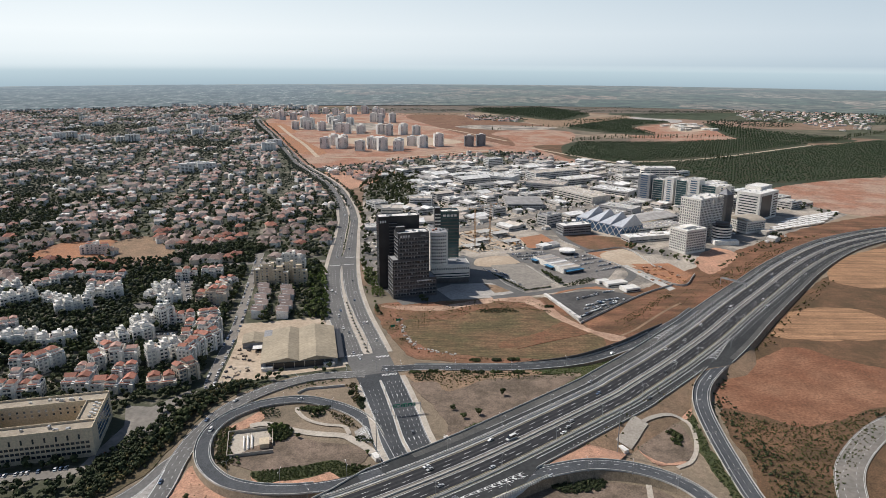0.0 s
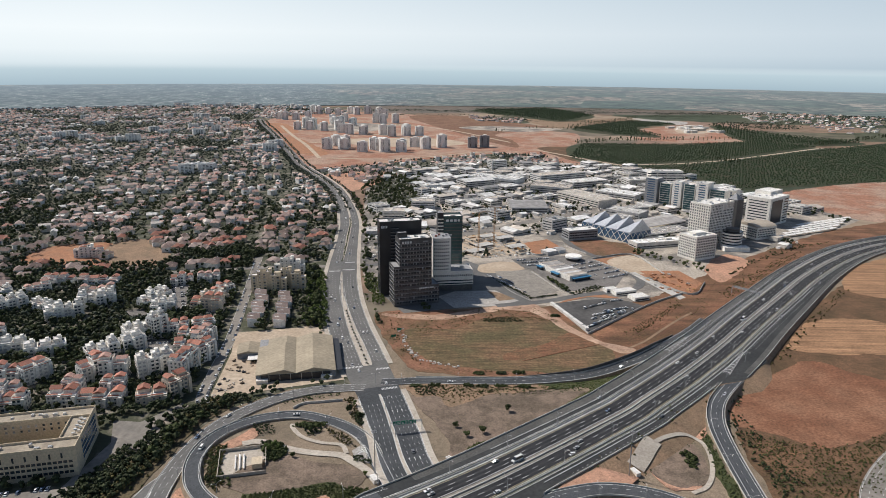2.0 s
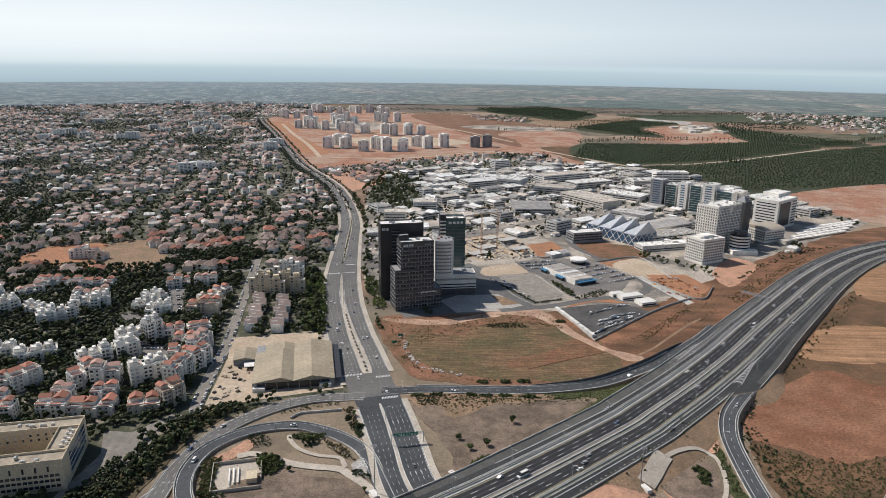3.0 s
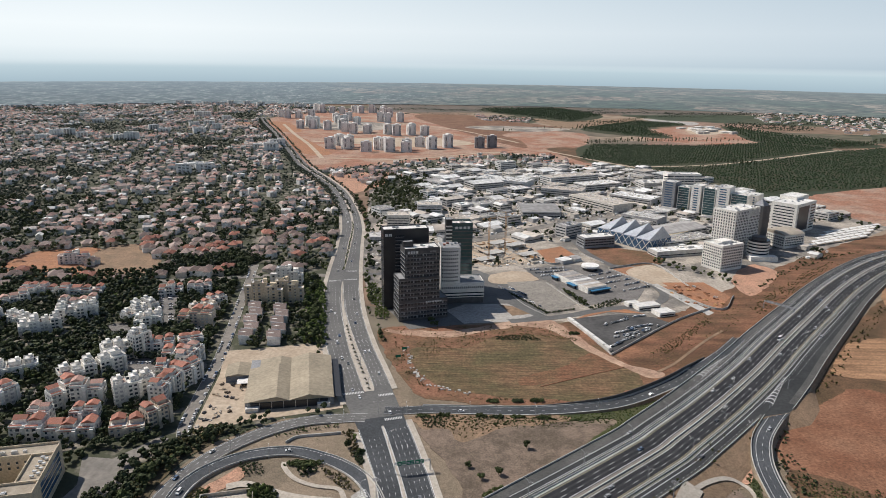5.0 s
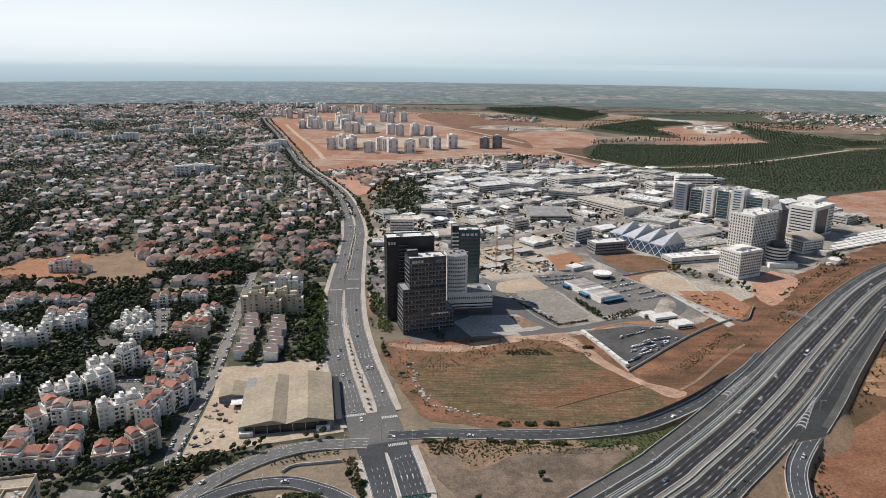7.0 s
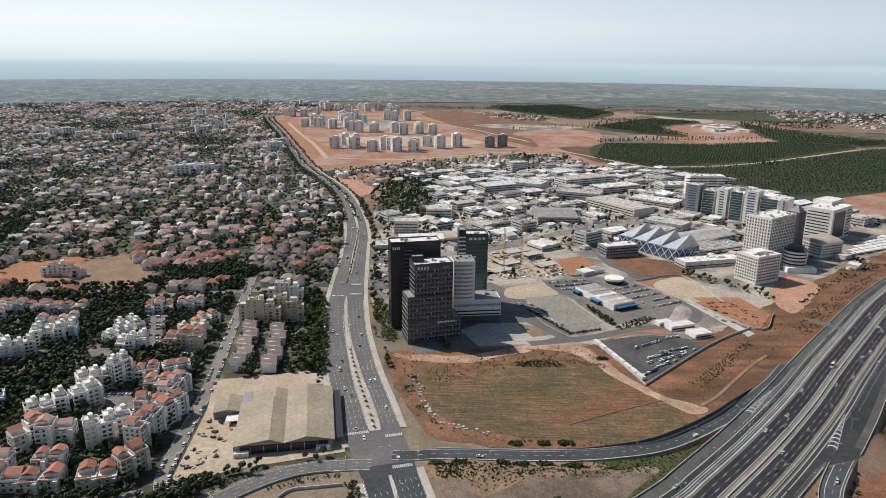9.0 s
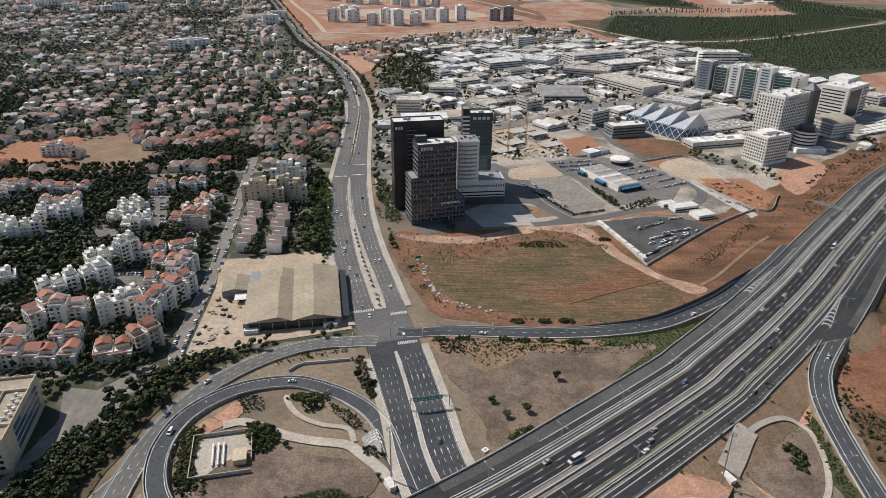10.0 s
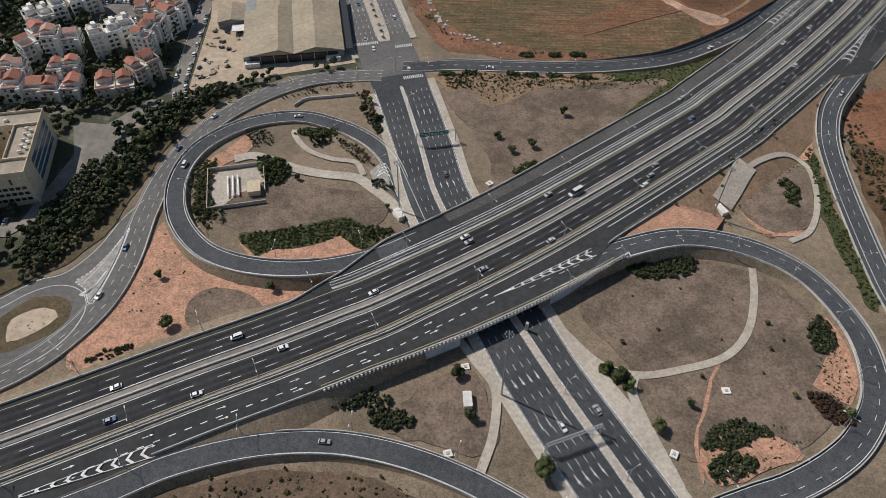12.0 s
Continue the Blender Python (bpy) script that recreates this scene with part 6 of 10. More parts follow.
# blue glass cluster
for k, (bx, by, w, d, h, tone) in enumerate(((372, 1240, 22, 26, 48, "grey_wall"), (392, 1226, 20, 22, 42, "glass_green"), (408, 1212, 16, 24, 47, "white_wall"), (424, 1196, 20, 22, 44, "glass_green"), (441, 1182, 20, 26, 50, "white_wall"), (462, 1168, 26, 26, 40, "glass_green"), (486, 1186, 26, 30, 38, "white_wall"))):
    g = thing("glass_office", pose(bx, by, 0, 0, 0, -40), "tall blue-green glass office with pale shafts", "office building", "glass office cluster")
    block(g, "wall", w, d, 0, h, ("white_wall" if tone != "grey_wall" else "grey_wall", "flat_roof"))
    for f in range(int(h / 4)):
        m = MB()
        m.box(0, -d / 2 - 0.05, 2 + f * 4, w - (2.5 if tone.startswith("glass") else 9), 0.3, 3.4 if tone.startswith("glass") else 1.8)
        part("window_band", m, "glass_green" if tone.startswith("glass") else "glass_blue", g)
        m = MB()
        m.box(-w / 2 - 0.05, 0, 2 + f * 4, 0.3, d - 4, 2.0)
        part("window_band", m, "glass_blue", g)
    roof_plant(g, w, d, h, 3, k + 40)
    take_rect(bx, by, w, d, -0.7, 2)
office_block(425, 1352, 62, 26, 44, 2, "white banded office at the edge of the orchards", floors=9, pitch=19, w=18, wh=1.8, faces=(0,))

# saw-tooth exhibition hall with a diagrid front
hall = thing("exhibition_hall", pose(250, 1009, 0, 0, 0, -55), "white hall with a sawtooth roof and blue diagonal glazing", "hall")
m = MB()
m.box(0, 0, 0, 92, 44, 14)
part("wall", m, "grey_wall", hall)
for k in range(4):
    x0, x1 = -46 + k * 23, -23 + k * 23
    for y0, y1, z0, z1, z2, z3 in ((-22.4, 2, 14.3, 16, 32, 17),):
        m = MB()
        m.add([(x0, y0, z0), (x1, y0, z1), (x1, y1, z2), (x0, y1, z3), (x0, 22, 14), (x1, 22, 14), (x0, y0, 14), (x1, y0, 14)], [(0, 1, 2, 3), (3, 2, 5, 4), (6, 7, 1, 0), (1, 7, 5, 2), (0, 3, 4, 6)])
        tooth = part("sawtooth", m, "pale_sheet", hall, "pale grey slanted roof tooth")
        for j in range(5):
            u = (j + 1) / 6
            m = MB()
            m.tube((x0 + u * 23, y0, z0 + u * (z1 - z0) + 0.1), (x0 + u * 23, y1, z3 + u * (z2 - z3) + 0.1), 0.16, 0.16, 4)
            part("roof_rib", m, "grey_wall", tooth)
for length, px, py, turn in ((92, 0, -22.15, 0.0), (44, 46.15, 0, 1.5708)):
    c, q = math.cos(turn), math.sin(turn)
    m = MB()
    m.box(px, py, 0.4, length, 0.25, 13.8, turn)
    glaz = part("glazing", m, "glass_blue", hall, "blue glazing")
    n = int(length / 11)
    for k in range(n):
        for sgn in (1, -1):
            u0 = -length / 2 + k * length / n
            u1 = u0 + length / n
            if sgn < 0:
                u0, u1 = u1, u0
            o = -0.45
            m = MB()
            m.tube((px + u0 * c - o * q, py + u0 * q + o * c, 0.4), (px + u1 * c - o * q, py + u1 * q + o * c, 14.2), 0.38, 0.38, 4)
            part("brace", m, "fresh_white", glaz)
take_rect(250, 1009, 94, 48, radians(-55), 2)
rear = thing("exhibition_annex", pose(316, 1056, 0, 0, 0, 40), "long hall with a tan ribbed metal roof", "hall")
m = MB()
m.box(0, 0, 0, 62, 46, 8)
part("wall", m, "grey_wall", rear)
for k in range(12):
    m = MB()
    m.hip(-28.4 + k * 5.17, 0, 8.01, 47, 5.1, 0.6, math.pi / 2, 0, True)
    part("roof", m, "tan_sheet", rear)
take_rect(316, 1056, 64, 48, radians(40), 2)
take_rect(560, 1064, 190, 130, 0.5)
take_rect(418, 915, 60, 34, 0.8)
office_block(193, 986, 46, 22, 14, 18, "low grey office with ribbon windows", wall="grey_wall", floors=3, pitch=4.0, w=3.4, wh=1.6, faces=(0, 3))


# ---- industrial quarter ----
ROOFS = []


def factory(x, y, sx, sy, h, deg, kind=0, label="white flat-roofed industrial building", seed=0):
    ob = thing("industrial_building", pose(x, y, 0, 0, 0, deg), label, "building", "industrial quarter")
    rnd = random.Random(seed)
    m = MB()
    m.box(0, 0, 0, sx, sy, h)
    if kind == 0:
        r = MB()
        r.box(0, 0, h + 0.01, sx - 1, sy - 1, 0.2)
        part("roof", r, "indus_roof", ob)
        for dx, dy, w, d in ((0, -sy / 2 + 0.2, sx, 0.4), (0, sy / 2 - 0.2, sx, 0.4), (-sx / 2 + 0.2, 0, 0.4, sy - 0.8), (sx / 2 - 0.2, 0, 0.4, sy - 0.8)):
            m.box(dx, dy, h + 0.005, w, d, 0.9)
    part("wall", m, "indus_wall", ob)
    if kind == 0:
        pass
    elif kind == 1:
        m = MB()
        m.hip(0, 0, h + 0.01, sx + 0.8, sy + 0.8, min(sy * 0.12, 4), 0, 0, True)
        part("roof", m, "indus_roof", ob)
    else:
        n = max(2, int(sx / 14))
        for k in range(n):
            m = MB()
            m.hip(-sx / 2 + (k + 0.5) * sx / n, 0, h + 0.01, sy, sx / n, 2.2, math.pi / 2, 0, True)
            part("roof", m, "indus_roof", ob)
    for fl in range(max(1, int(h / 4))):
        m = MB()
        for dx, dy, w, d in ((0, -sy / 2, sx - 3, 0.2), (-sx / 2, 0, 0.2, sy - 3)):
            m.box(dx, dy, 1.6 + fl * 4, w, d, 1.3)
        part("window_band", m, "glass", ob)
    if kind == 0:
        ROOFS.append((x, y, sx, sy, h, radians(deg)))
        for _ in range(rnd.randint(0, 2)):
            m = MB()
            w, d = rnd.uniform(4, 10), rnd.uniform(2, 5)
            m.box(rnd.uniform(-0.35, 0.35) * sx, rnd.uniform(-0.35, 0.35) * sy, h + 0.2, w, d, rnd.uniform(1, 3))
            part("roof_unit", m, rnd.choice(["flat_roof", "metal", "indus_wall"]), ob)
    take_rect(x, y, sx, sy, radians(deg), 1.5)
    return ob


for k, (x, y, sx, sy, h, deg, kind, lab) in enumerate((
    (140, 1190, 62, 70, 9, 2, 1, "pale hall with a broad low roof"),
    (240, 1490, 120, 38, 16, 28, 0, "long white stepped industrial building"),
    (285, 1425, 90, 40, 12, 28, 0, "white industrial building with terraces"),
    (-83, 1085, 34, 26, 18, 2, 0, "white four-storey workshop block"),
    (-40, 1190, 40, 28, 13, 2, 0, "pale office block with ribbon windows"),
    (60, 1420, 68, 40, 12, 28, 1, "factory hall with grey pitched roof"),
    (105, 1465, 110, 50, 11, -28, 0, "large white flat-roofed factory building"),
    (205, 1345, 76, 40, 14, -22, 0, "white three-storey factory with windows"),
    (255, 1255, 110, 46, 13, -58, 0, "pale deck of a parking structure"),
    (322, 1062, 95, 44, 9, 32, 1, "hall with a sandy-coloured roof"),
    (318, 1008, 88, 30, 8, 26, 0, "low hall with a bright white roof"),
    (296, 952, 80, 22, 7, 17, 0, "long low grey showroom"),
    (165, 1040, 34, 20, 17, 40, 0, "grey concrete office block"),
    (120, 1650, 40, 24, 20, 26, 0, "dark blue-grey industrial block"),
    (-95, 1000, 44, 28, 7, 8, 0, "low white commercial building"),
    (-60, 1040, 60, 30, 6, 8, 1, "low hall with a sandy roof"),
    (-5, 1060, 70, 36, 6, 20, 1, "low hall with a sandy roof"),
    (400, 1440, 60, 40, 14, 10, 0, "pale industrial building with flat roof"),
    (330, 1310, 80, 44, 9, -40, 0, "bright white hall with flat roof"),
    (300, 1140, 60, 36, 10, -40, 0, "white flat-roofed industrial hall building"),
)):
    factory(x, y, sx, sy, h, deg, kind, lab, k)
rng = np.random.default_rng(4)
SITES = [[(380, 870), (480, 960), (470, 1000), (400, 965), (330, 860)], [(170, 1000), (150, 900), (200, 890), (300, 900), (300, 985), (262, 955), (215, 1010)], [(15, 890), (110, 905), (125, 915), (170, 935), (165, 990), (70, 1030), (20, 990)], [(-90, 740), (-40, 670), (95, 710), (140, 620), (300, 760), (300, 900), (150, 900), (60, 880), (0, 870)], [(300, 770), (400, 880), (420, 960), (280, 960)]]
count = 0
for gx in np.arange(-700, 900, 46):
    for gy in np.arange(-700, 900, 40):
        a = 0.62
        x = 250 + gx * math.cos(a) - gy * math.sin(a) + rng.uniform(-5, 5)
        y = 1300 + gx * math.sin(a) + gy * math.cos(a) + rng.uniform(-5, 5)
        if not inside(INDUS, [x], [y])[0] or any(inside(s, [x], [y])[0] for s in SITES) or (x < -60 and 1200 < y < 1480) or (x < -10 and y < 960):
            continue
        sx, sy = rng.uniform(24, 42), rng.uniform(18, 34)
        pts = np.array([(u, v) for u in (-0.45, 0, 0.45) for v in (-0.45, 0, 0.45)])
        if not free(x + pts[:, 0] * sx, y + pts[:, 1] * sy).all():
            continue
        factory(x, y, sx, sy, rng.choice([5, 6, 7, 8, 10, 12]), math.degrees(a) + rng.choice([0, 0, 0, 6, -5]), int(rng.choice([0, 0, 0, 1, 2])), ["white flat-roofed industrial building", "pale industrial building with roof plant", "grey-white workshop with small roof units"][count % 3], count + 100)
        count += 1

for _ in range(1500):
    x, y = rng.uniform(-150, 660), rng.uniform(880, 1700)
    sx, sy, a = rng.uniform(9, 22), rng.uniform(8, 15), 0.62 + rng.choice([0, 0, math.pi / 2])
    if count > 215 or not inside(INDUS, [x], [y])[0] or any(inside(s, [x], [y])[0] for s in SITES) or (x < -60 and 1200 < y < 1480) or not free(x + np.array((-0.6, 0.6, 0, 0, 0)) * sx, y + np.array((0, 0, 0, -0.6, 0.6)) * sx).all():
        continue
    h = rng.uniform(3.2, 6.5)
    ob = thing("workshop", pose(x, y, 0, 0, 0, math.degrees(a)), "small pale workshop with a worn roof", "building", "industrial quarter")
    m = MB()
    m.box(0, 0, 0, sx, sy, h)
    part("wall", m, "indus_wall", ob)
    m = MB()
    if count % 3:
        m.hip(0, 0, h + 0.01, sx + 0.6, sy + 0.6, sy * 0.13, 0, 0, True)
    else:
        m.box(0, 0, h + 0.01, sx + 0.3, sy + 0.3, 0.4)
    part("roof", m, "indus_roof", ob)
    take_rect(x, y, sx, sy, a, 1.0)
    count += 1

rc = random.Random(5)
m = MB()
for x, y, sx, sy, h, a in ROOFS:
    c, q = math.cos(a), math.sin(a)
    for _ in range(int(sx * sy / 70)):
        u, v = rc.uniform(-0.44, 0.44) * sx, rc.uniform(-0.44, 0.44) * sy
        m.box(x + u * c - v * q, y + u * q + v * c, h + 0.2, rc.uniform(0.8, 3.5), rc.uniform(0.8, 2.2), rc.uniform(0.5, 1.6), a)
    for k in range(int(sx / 13)):
        u = -sx / 2 + 9 + k * 13
        m.box(x + u * c, y + u * q, h + 0.2, 0.5, sy - 2, 0.5, a)
tagged(part("roof_clutter", m, "walls_far"), "small plant, ducts and skylights on factory roofs", "roof plant", kind="stuff")

# blue-roofed service building in the car yard
sv = thing("service_building", pose(141, 816, 0, 0, 0, -62), "grey service hall with bright blue canopies", "building")
m = MB()
m.box(0, 0, 0, 62, 26, 6.5)
part("wall", m, "white_wall", sv)
for k in range(12):
    m = MB()
    m.hip(-28.5 + k * 5.2, 0, 6.51, 25, 5.0, 0.9, math.pi / 2, 0, True)
    part("roof_bay", m, "indus_roof", sv)
for x, y, w, d in ((6, -15.5, 14, 5), (33.5, 2, 5, 26), (-24, -16, 10, 5)):
    m = MB()
    m.box(x, y, 3.6, w, d, 0.7)
    part("canopy", m, "blue_roof", sv, "bright blue canopy")
    m = MB()
    m.box(x, y, 0, w - 2, d - 2, 3.55)
    part("bay", m, "glass", sv)
take_rect(141, 816, 74, 40, radians(-62))
drum = thing("showroom", pose(164, 872, 0), "small white round showroom", "building")
m = MB()
m.prism([(9 * math.cos(i * 0.2618), 9 * math.sin(i * 0.2618)) for i in range(24)], 0, 4)
part("glass_wall", m, "glass", drum)
m = MB()
m.prism([(10.5 * math.cos(i * 0.2618), 10.5 * math.sin(i * 0.2618)) for i in range(24)], 4.01, 6.2)
part("roof", m, "fresh_white", drum)
take_disc(164, 872, 11)

# white sheds in rows
for r in range(5):
    for k in range(7):
        x, y = 492 + k * 17 + r * 16, 1000 + k * 9 + r * 19
        sh = thing("shed", pose(x, y, 0, 0, 0, 28), "long white sunshade shed", "shed", "shed rows")
        m = MB()
        m.hip(0, 0, 3.2, 17, 7, 0.7, 0, 0, True)
        part("roof", m, "fresh_white", sh)
        for px in (-8, 8):
            m = MB()
            m.box(px, -3, 0, 0.2, 0.2, 3.2)
            m.box(px, 3, 0, 0.2, 0.2, 3.2)
            m.box(px, 0, 3.0, 0.2, 6, 0.2)
            part("end_frame", m, "metal", sh)
take_rect(560, 1060, 150, 110, 0.5)

# building site: frames, slabs and two tower cranes
for x, y, n, deg in ((52, 935, 1, 35), (82, 965, 2, 35), (95, 930, 1, 35), (60, 985, 1, 35), (40, 905, 1, 35)):
    fr = thing("concrete_frame", pose(x, y, 0, 0, 0, deg), "raw concrete frame of a building under construction", "building site")
    for f in range(n):
        m = MB()
        m.box(0, 0, 2.9 + f * 3.2, 26, 15, 0.3)
        part("slab", m, "concrete", fr)
        for px in (-12, -4, 4, 12):
            for py in (-6.5, 6.5):
                m = MB()
                m.box(px, py, f * 3.2, 0.6, 0.6, 2.9)
                part("column", m, "concrete", fr)
for x, y, deg in ((43, 900, 20), (66, 935, 160)):
    cr = thing("tower_crane", pose(x, y, 0, 0, 0, deg), "thin orange tower crane on a building site", "crane", "tower cranes")
    m = MB()
    for k in range(16):
        z0, z1 = k * 3.4, (k + 1) * 3.4
        for a in range(4):
            p = [(-0.8, -0.8), (0.8, -0.8), (0.8, 0.8), (-0.8, 0.8)]
            m.tube((*p[a], z0), (*p[a], z1), 0.14, 0.14, 4)
            m.tube((*p[a], z0), (*p[(a + 1) % 4], z1), 0.09, 0.09, 4)
    part("mast", m, "crane", cr, "orange lattice mast")
    m = MB()
    for k in range(12):
        m.tube((k * 2.4, 0, 55), (k * 2.4 + 2.4, 0, 55), 0.14, 0.14, 4)
        m.tube((k * 2.4, 0, 56.3), (k * 2.4 + 2.4, 0, 56.3), 0.12, 0.12, 4)
        m.tube((k * 2.4, 0, 55), (k * 2.4 + 2.4, 0, 56.3), 0.08, 0.08, 4)
    part("jib", m, "crane", cr)
    m = MB()
    m.tube((-9, 0, 55), (0, 0, 55), 0.2, 0.2, 4)
    m.box(-8, 0, 53.6, 2.4, 1.4, 1.8)
    part("counter_jib", m, "crane", cr)

# low walls, footings and stacks on the building site
sc = random.Random(29)
for mat_name, count_ in (("concrete", 150), ("pave", 110), ("crane", 30), ("dark_metal", 40)):
    m = MB()
    for _ in range(count_):
        x, y = sc.uniform(22, 170), sc.uniform(880, 1018)
        if inside([(24, 988), (77, 1019), (104, 968), (101, 948), (114, 898), (45, 876), (21, 895)], [x], [y])[0]:
            ln_, th = (sc.uniform(4, 16), sc.uniform(0.3, 0.8)) if sc.random() < 0.6 else (sc.uniform(1.5, 5), sc.uniform(1.2, 3))
            m.box(x, y, 0.2, ln_, th, sc.uniform(0.6, 3.2), 0.61 + sc.choice([0, 1.5708]))
    tagged(part("site_clutter", m, mat_name), "footings, walls and stacks on a building site", "building site", kind="stuff")

# small white cabins by the parking lot, and pale yard walls
for x, y, w, d, deg in ((196, 742, 26, 12, 20), (208, 724, 18, 14, 20), (183, 748, 14, 8, 20)):
    c_ob = thing("site_office", pose(x, y, 0, 0, 0, deg), "low white flat-roofed cabin", "cabin")
    block(c_ob, "wall", w, d, 0, 4, ("white_wall", "flat_roof"), parapet=0.4)
    m = MB()
    m.box(0, -d / 2 - 0.02, 1, w - 2, 0.15, 1.4)
    part("window", m, "glass", c_ob)
    take_rect(x, y, w, d, radians(deg))
for k in range(8):
    c_ob = thing("container", pose(112.5 + k * 3.0, 700 - k * 9.3, 0, 0, 0, -72), "pale green-grey storage container", "container", "containers beside the parking lot")
    m = MB()
    m.box(0, 0, 0.1, 8.5, 3.4, 2.7)
    part("body", m, "flat_roof", c_ob)
    m = MB()
    m.box(-4.28, 0, 0.3, 0.1, 2.8, 2.2)
    part("door", m, "grey_wall", c_ob)
m = MB()
for pts, h in (([(134, 622), (112, 702)], 1.6), ([(134, 622), (212, 702), (262, 742)], 2.2), ([(228, 808), (268, 738), (300, 780)], 2.5), ([(187, 876), (247, 898), (263, 812)], 2.0), ([(187, 876), (216, 826), (232, 800)], 1.6), ([(104, 818), (129, 744)], 1.2), ([(62, 772), (72, 744), (90, 714)], 0.8), ([(103, 951), (118, 892), (162, 920)], 2.2), ([(164, 944), (186, 900)], 1.6)):
    line = spline([(*p, 0) for p in pts], 6)
    wall_along(m, line, 0, 0.4, h)
setting("wall_yards", m, "concrete", "pale concrete yard walls", "wall")

# ---- warehouse ----
ware = thing("warehouse", pose(-123, 545, 0, 0, 0, 11.5), "old warehouse with grey-brown corrugated roofs", "warehouse")
m = MB()
m.box(0, 12, 0, 62, 72, 6.2)
m.box(-40, 34, 0, 18, 22, 5.5)
part("wall", m, "grey_wall", ware)
def bay(x0, xr, x1, y0, y1, z, rise):
    """One roof bay with its ridge at xr, and the seams of its sheets."""
    m = MB()
    m.add([(x0, y0, z), (xr, y0, z + rise), (x1, y0, z), (x0, y1, z), (xr, y1, z + rise), (x1, y1, z)], [(0, 1, 4, 3), (1, 2, 5, 4), (0, 2, 1), (3, 4, 5), (0, 3, 5, 2)])
    roof = part("roof", m, "roof_tan", ware, "weathered olive-brown corrugated roof")
    for k in range(int((y1 - y0) / 4.4)):
        yy = y0 + 2.2 + k * 4.4
        for e in (x0, x1):
            m = MB()
            q = [(xr, yy - 0.07, z + rise + 0.05), (xr, yy + 0.07, z + rise + 0.05), (e, yy + 0.07, z + 0.05), (e, yy - 0.07, z + 0.05)]
            m.add(q, [(0, 1, 2, 3) if e < xr else (3, 2, 1, 0)])
            part("roof_seam", m, "roof_tan", roof)


bay(-31.5, -9.0, 0.0, -25.0, 32.0, 6.25, 3.4)
bay(0.0, 14.0, 31.5, -25.0, 48.5, 6.25, 3.6)
bay(-24.0, -8.0, 0.0, 32.0, 48.5, 6.2, 2.4)
bay(-49.5, -40.0, -31.0, 22.0, 45.0, 5.55, 1.8)
# Black panel on the solid wall stands for shade inside an open front.
m = MB()
m.box(0, -24.3, 0.3, 54, 0.8, 5.2)
part("opening", m, "black_clad", ware, "black panel standing in for the shaded open front")
for k in range(8):
    m = MB()
    m.box(-29 + k * 8.3, -25.5, 0, 0.4, 0.4, 6.2)
    part("column", m, "metal", ware)
for x, w in ((-26, 9), (24, 9)):
    m = MB()
    m.box(x, -26, 0, w, 4, 3.2)
    part("gatehouse", m, "white_wall", ware, "small white gate office")
m = MB()
m.box(34.5, 12, 4.2, 5, 66, 0.3)
part("lean_to", m, "dark_metal", ware, "dark lean-to roof")
m = MB()
m.box(-36, 17, 3.4, 8, 9, 0.3)
part("canopy", m, "fresh_white", ware, "white canopy")
take_rect(-125, 557, 90, 80, radians(11.5))


# far farm buildings and the village by the woods
fb = random.Random(23)
m = MB()
for k in range(22):
    x, y = fb.uniform(860, 1010), fb.uniform(2560, 2800)
    m.box(x, y, 0, fb.uniform(20, 45), fb.uniform(12, 18), fb.uniform(5, 9), 0.5, 0)
tagged(part("farm_buildings", m, "walls_far"), "white farm sheds on pale ground", "buildings", kind="stuff")
m = MB()
for k in range(520):
    x, y = fb.uniform(1330, 2300), fb.uniform(2540, 3900)
    if inside([(1486, 3559), (1927, 3941), (2286, 3686), (1627, 2612), (1410, 2537), (1513, 2940), (1330, 3121)], [x], [y])[0]:
        a = fb.uniform(0, 3)
        w, d = fb.uniform(12, 22), fb.uniform(9, 14)
        m.box(x, y, 0, w, d, 5, a, 0)
        m.hip(x, y, 5.02, w + 1, d + 1, 2.5, a, 1)
for k in range(90):
    x, y = fb.uniform(90, 340), fb.uniform(2910, 3330)
    if inside([(97, 3339), (342, 3129), (307, 2909), (112, 3021)], [x], [y])[0]:
        a = fb.uniform(0, 3)
        m.box(x, y, 0, 16, 11, 5, a, 0)
        m.hip(x, y, 5.02, 17, 12, 2.5, a, 1)
tagged(part("village_houses", m, ["walls_far", "roofs_far"]), "far village of small pale houses", "houses", kind="stuff")


# ---- homes ----
WIN = pane(1.3, 1.5).mesh("window", ["shutter_glass", "white_wall"])
DOORWIN = pane(2.2, 2.1, sill=False).mesh("window", ["shutter_glass", "white_wall"])


def solar_heater(parent, x, y, z, rot):
    m = MB()
    m.tube((-0.7, 0, 1.5), (0.7, 0, 1.5), 0.32, 0.32, 8)
    m.box(0, 0.1, 0, 0.1, 0.1, 1.3)
    m.add([(-0.9, -1.6, 0.2), (0.9, -1.6, 0.2), (0.9, -0.1, 1.2), (-0.9, -0.1, 1.2)], [(0, 1, 2, 3)], 1)
    m.add([(-0.9, -1.6, 0.1), (0.9, -1.6, 0.1), (0.9, -0.1, 1.1), (-0.9, -0.1, 1.1)], [(3, 2, 1, 0)], 1)
    part("solar_heater", m, ["fresh_white", "glass"], parent, "white tank with a dark panel", at=at_face(x, y, z, rot))


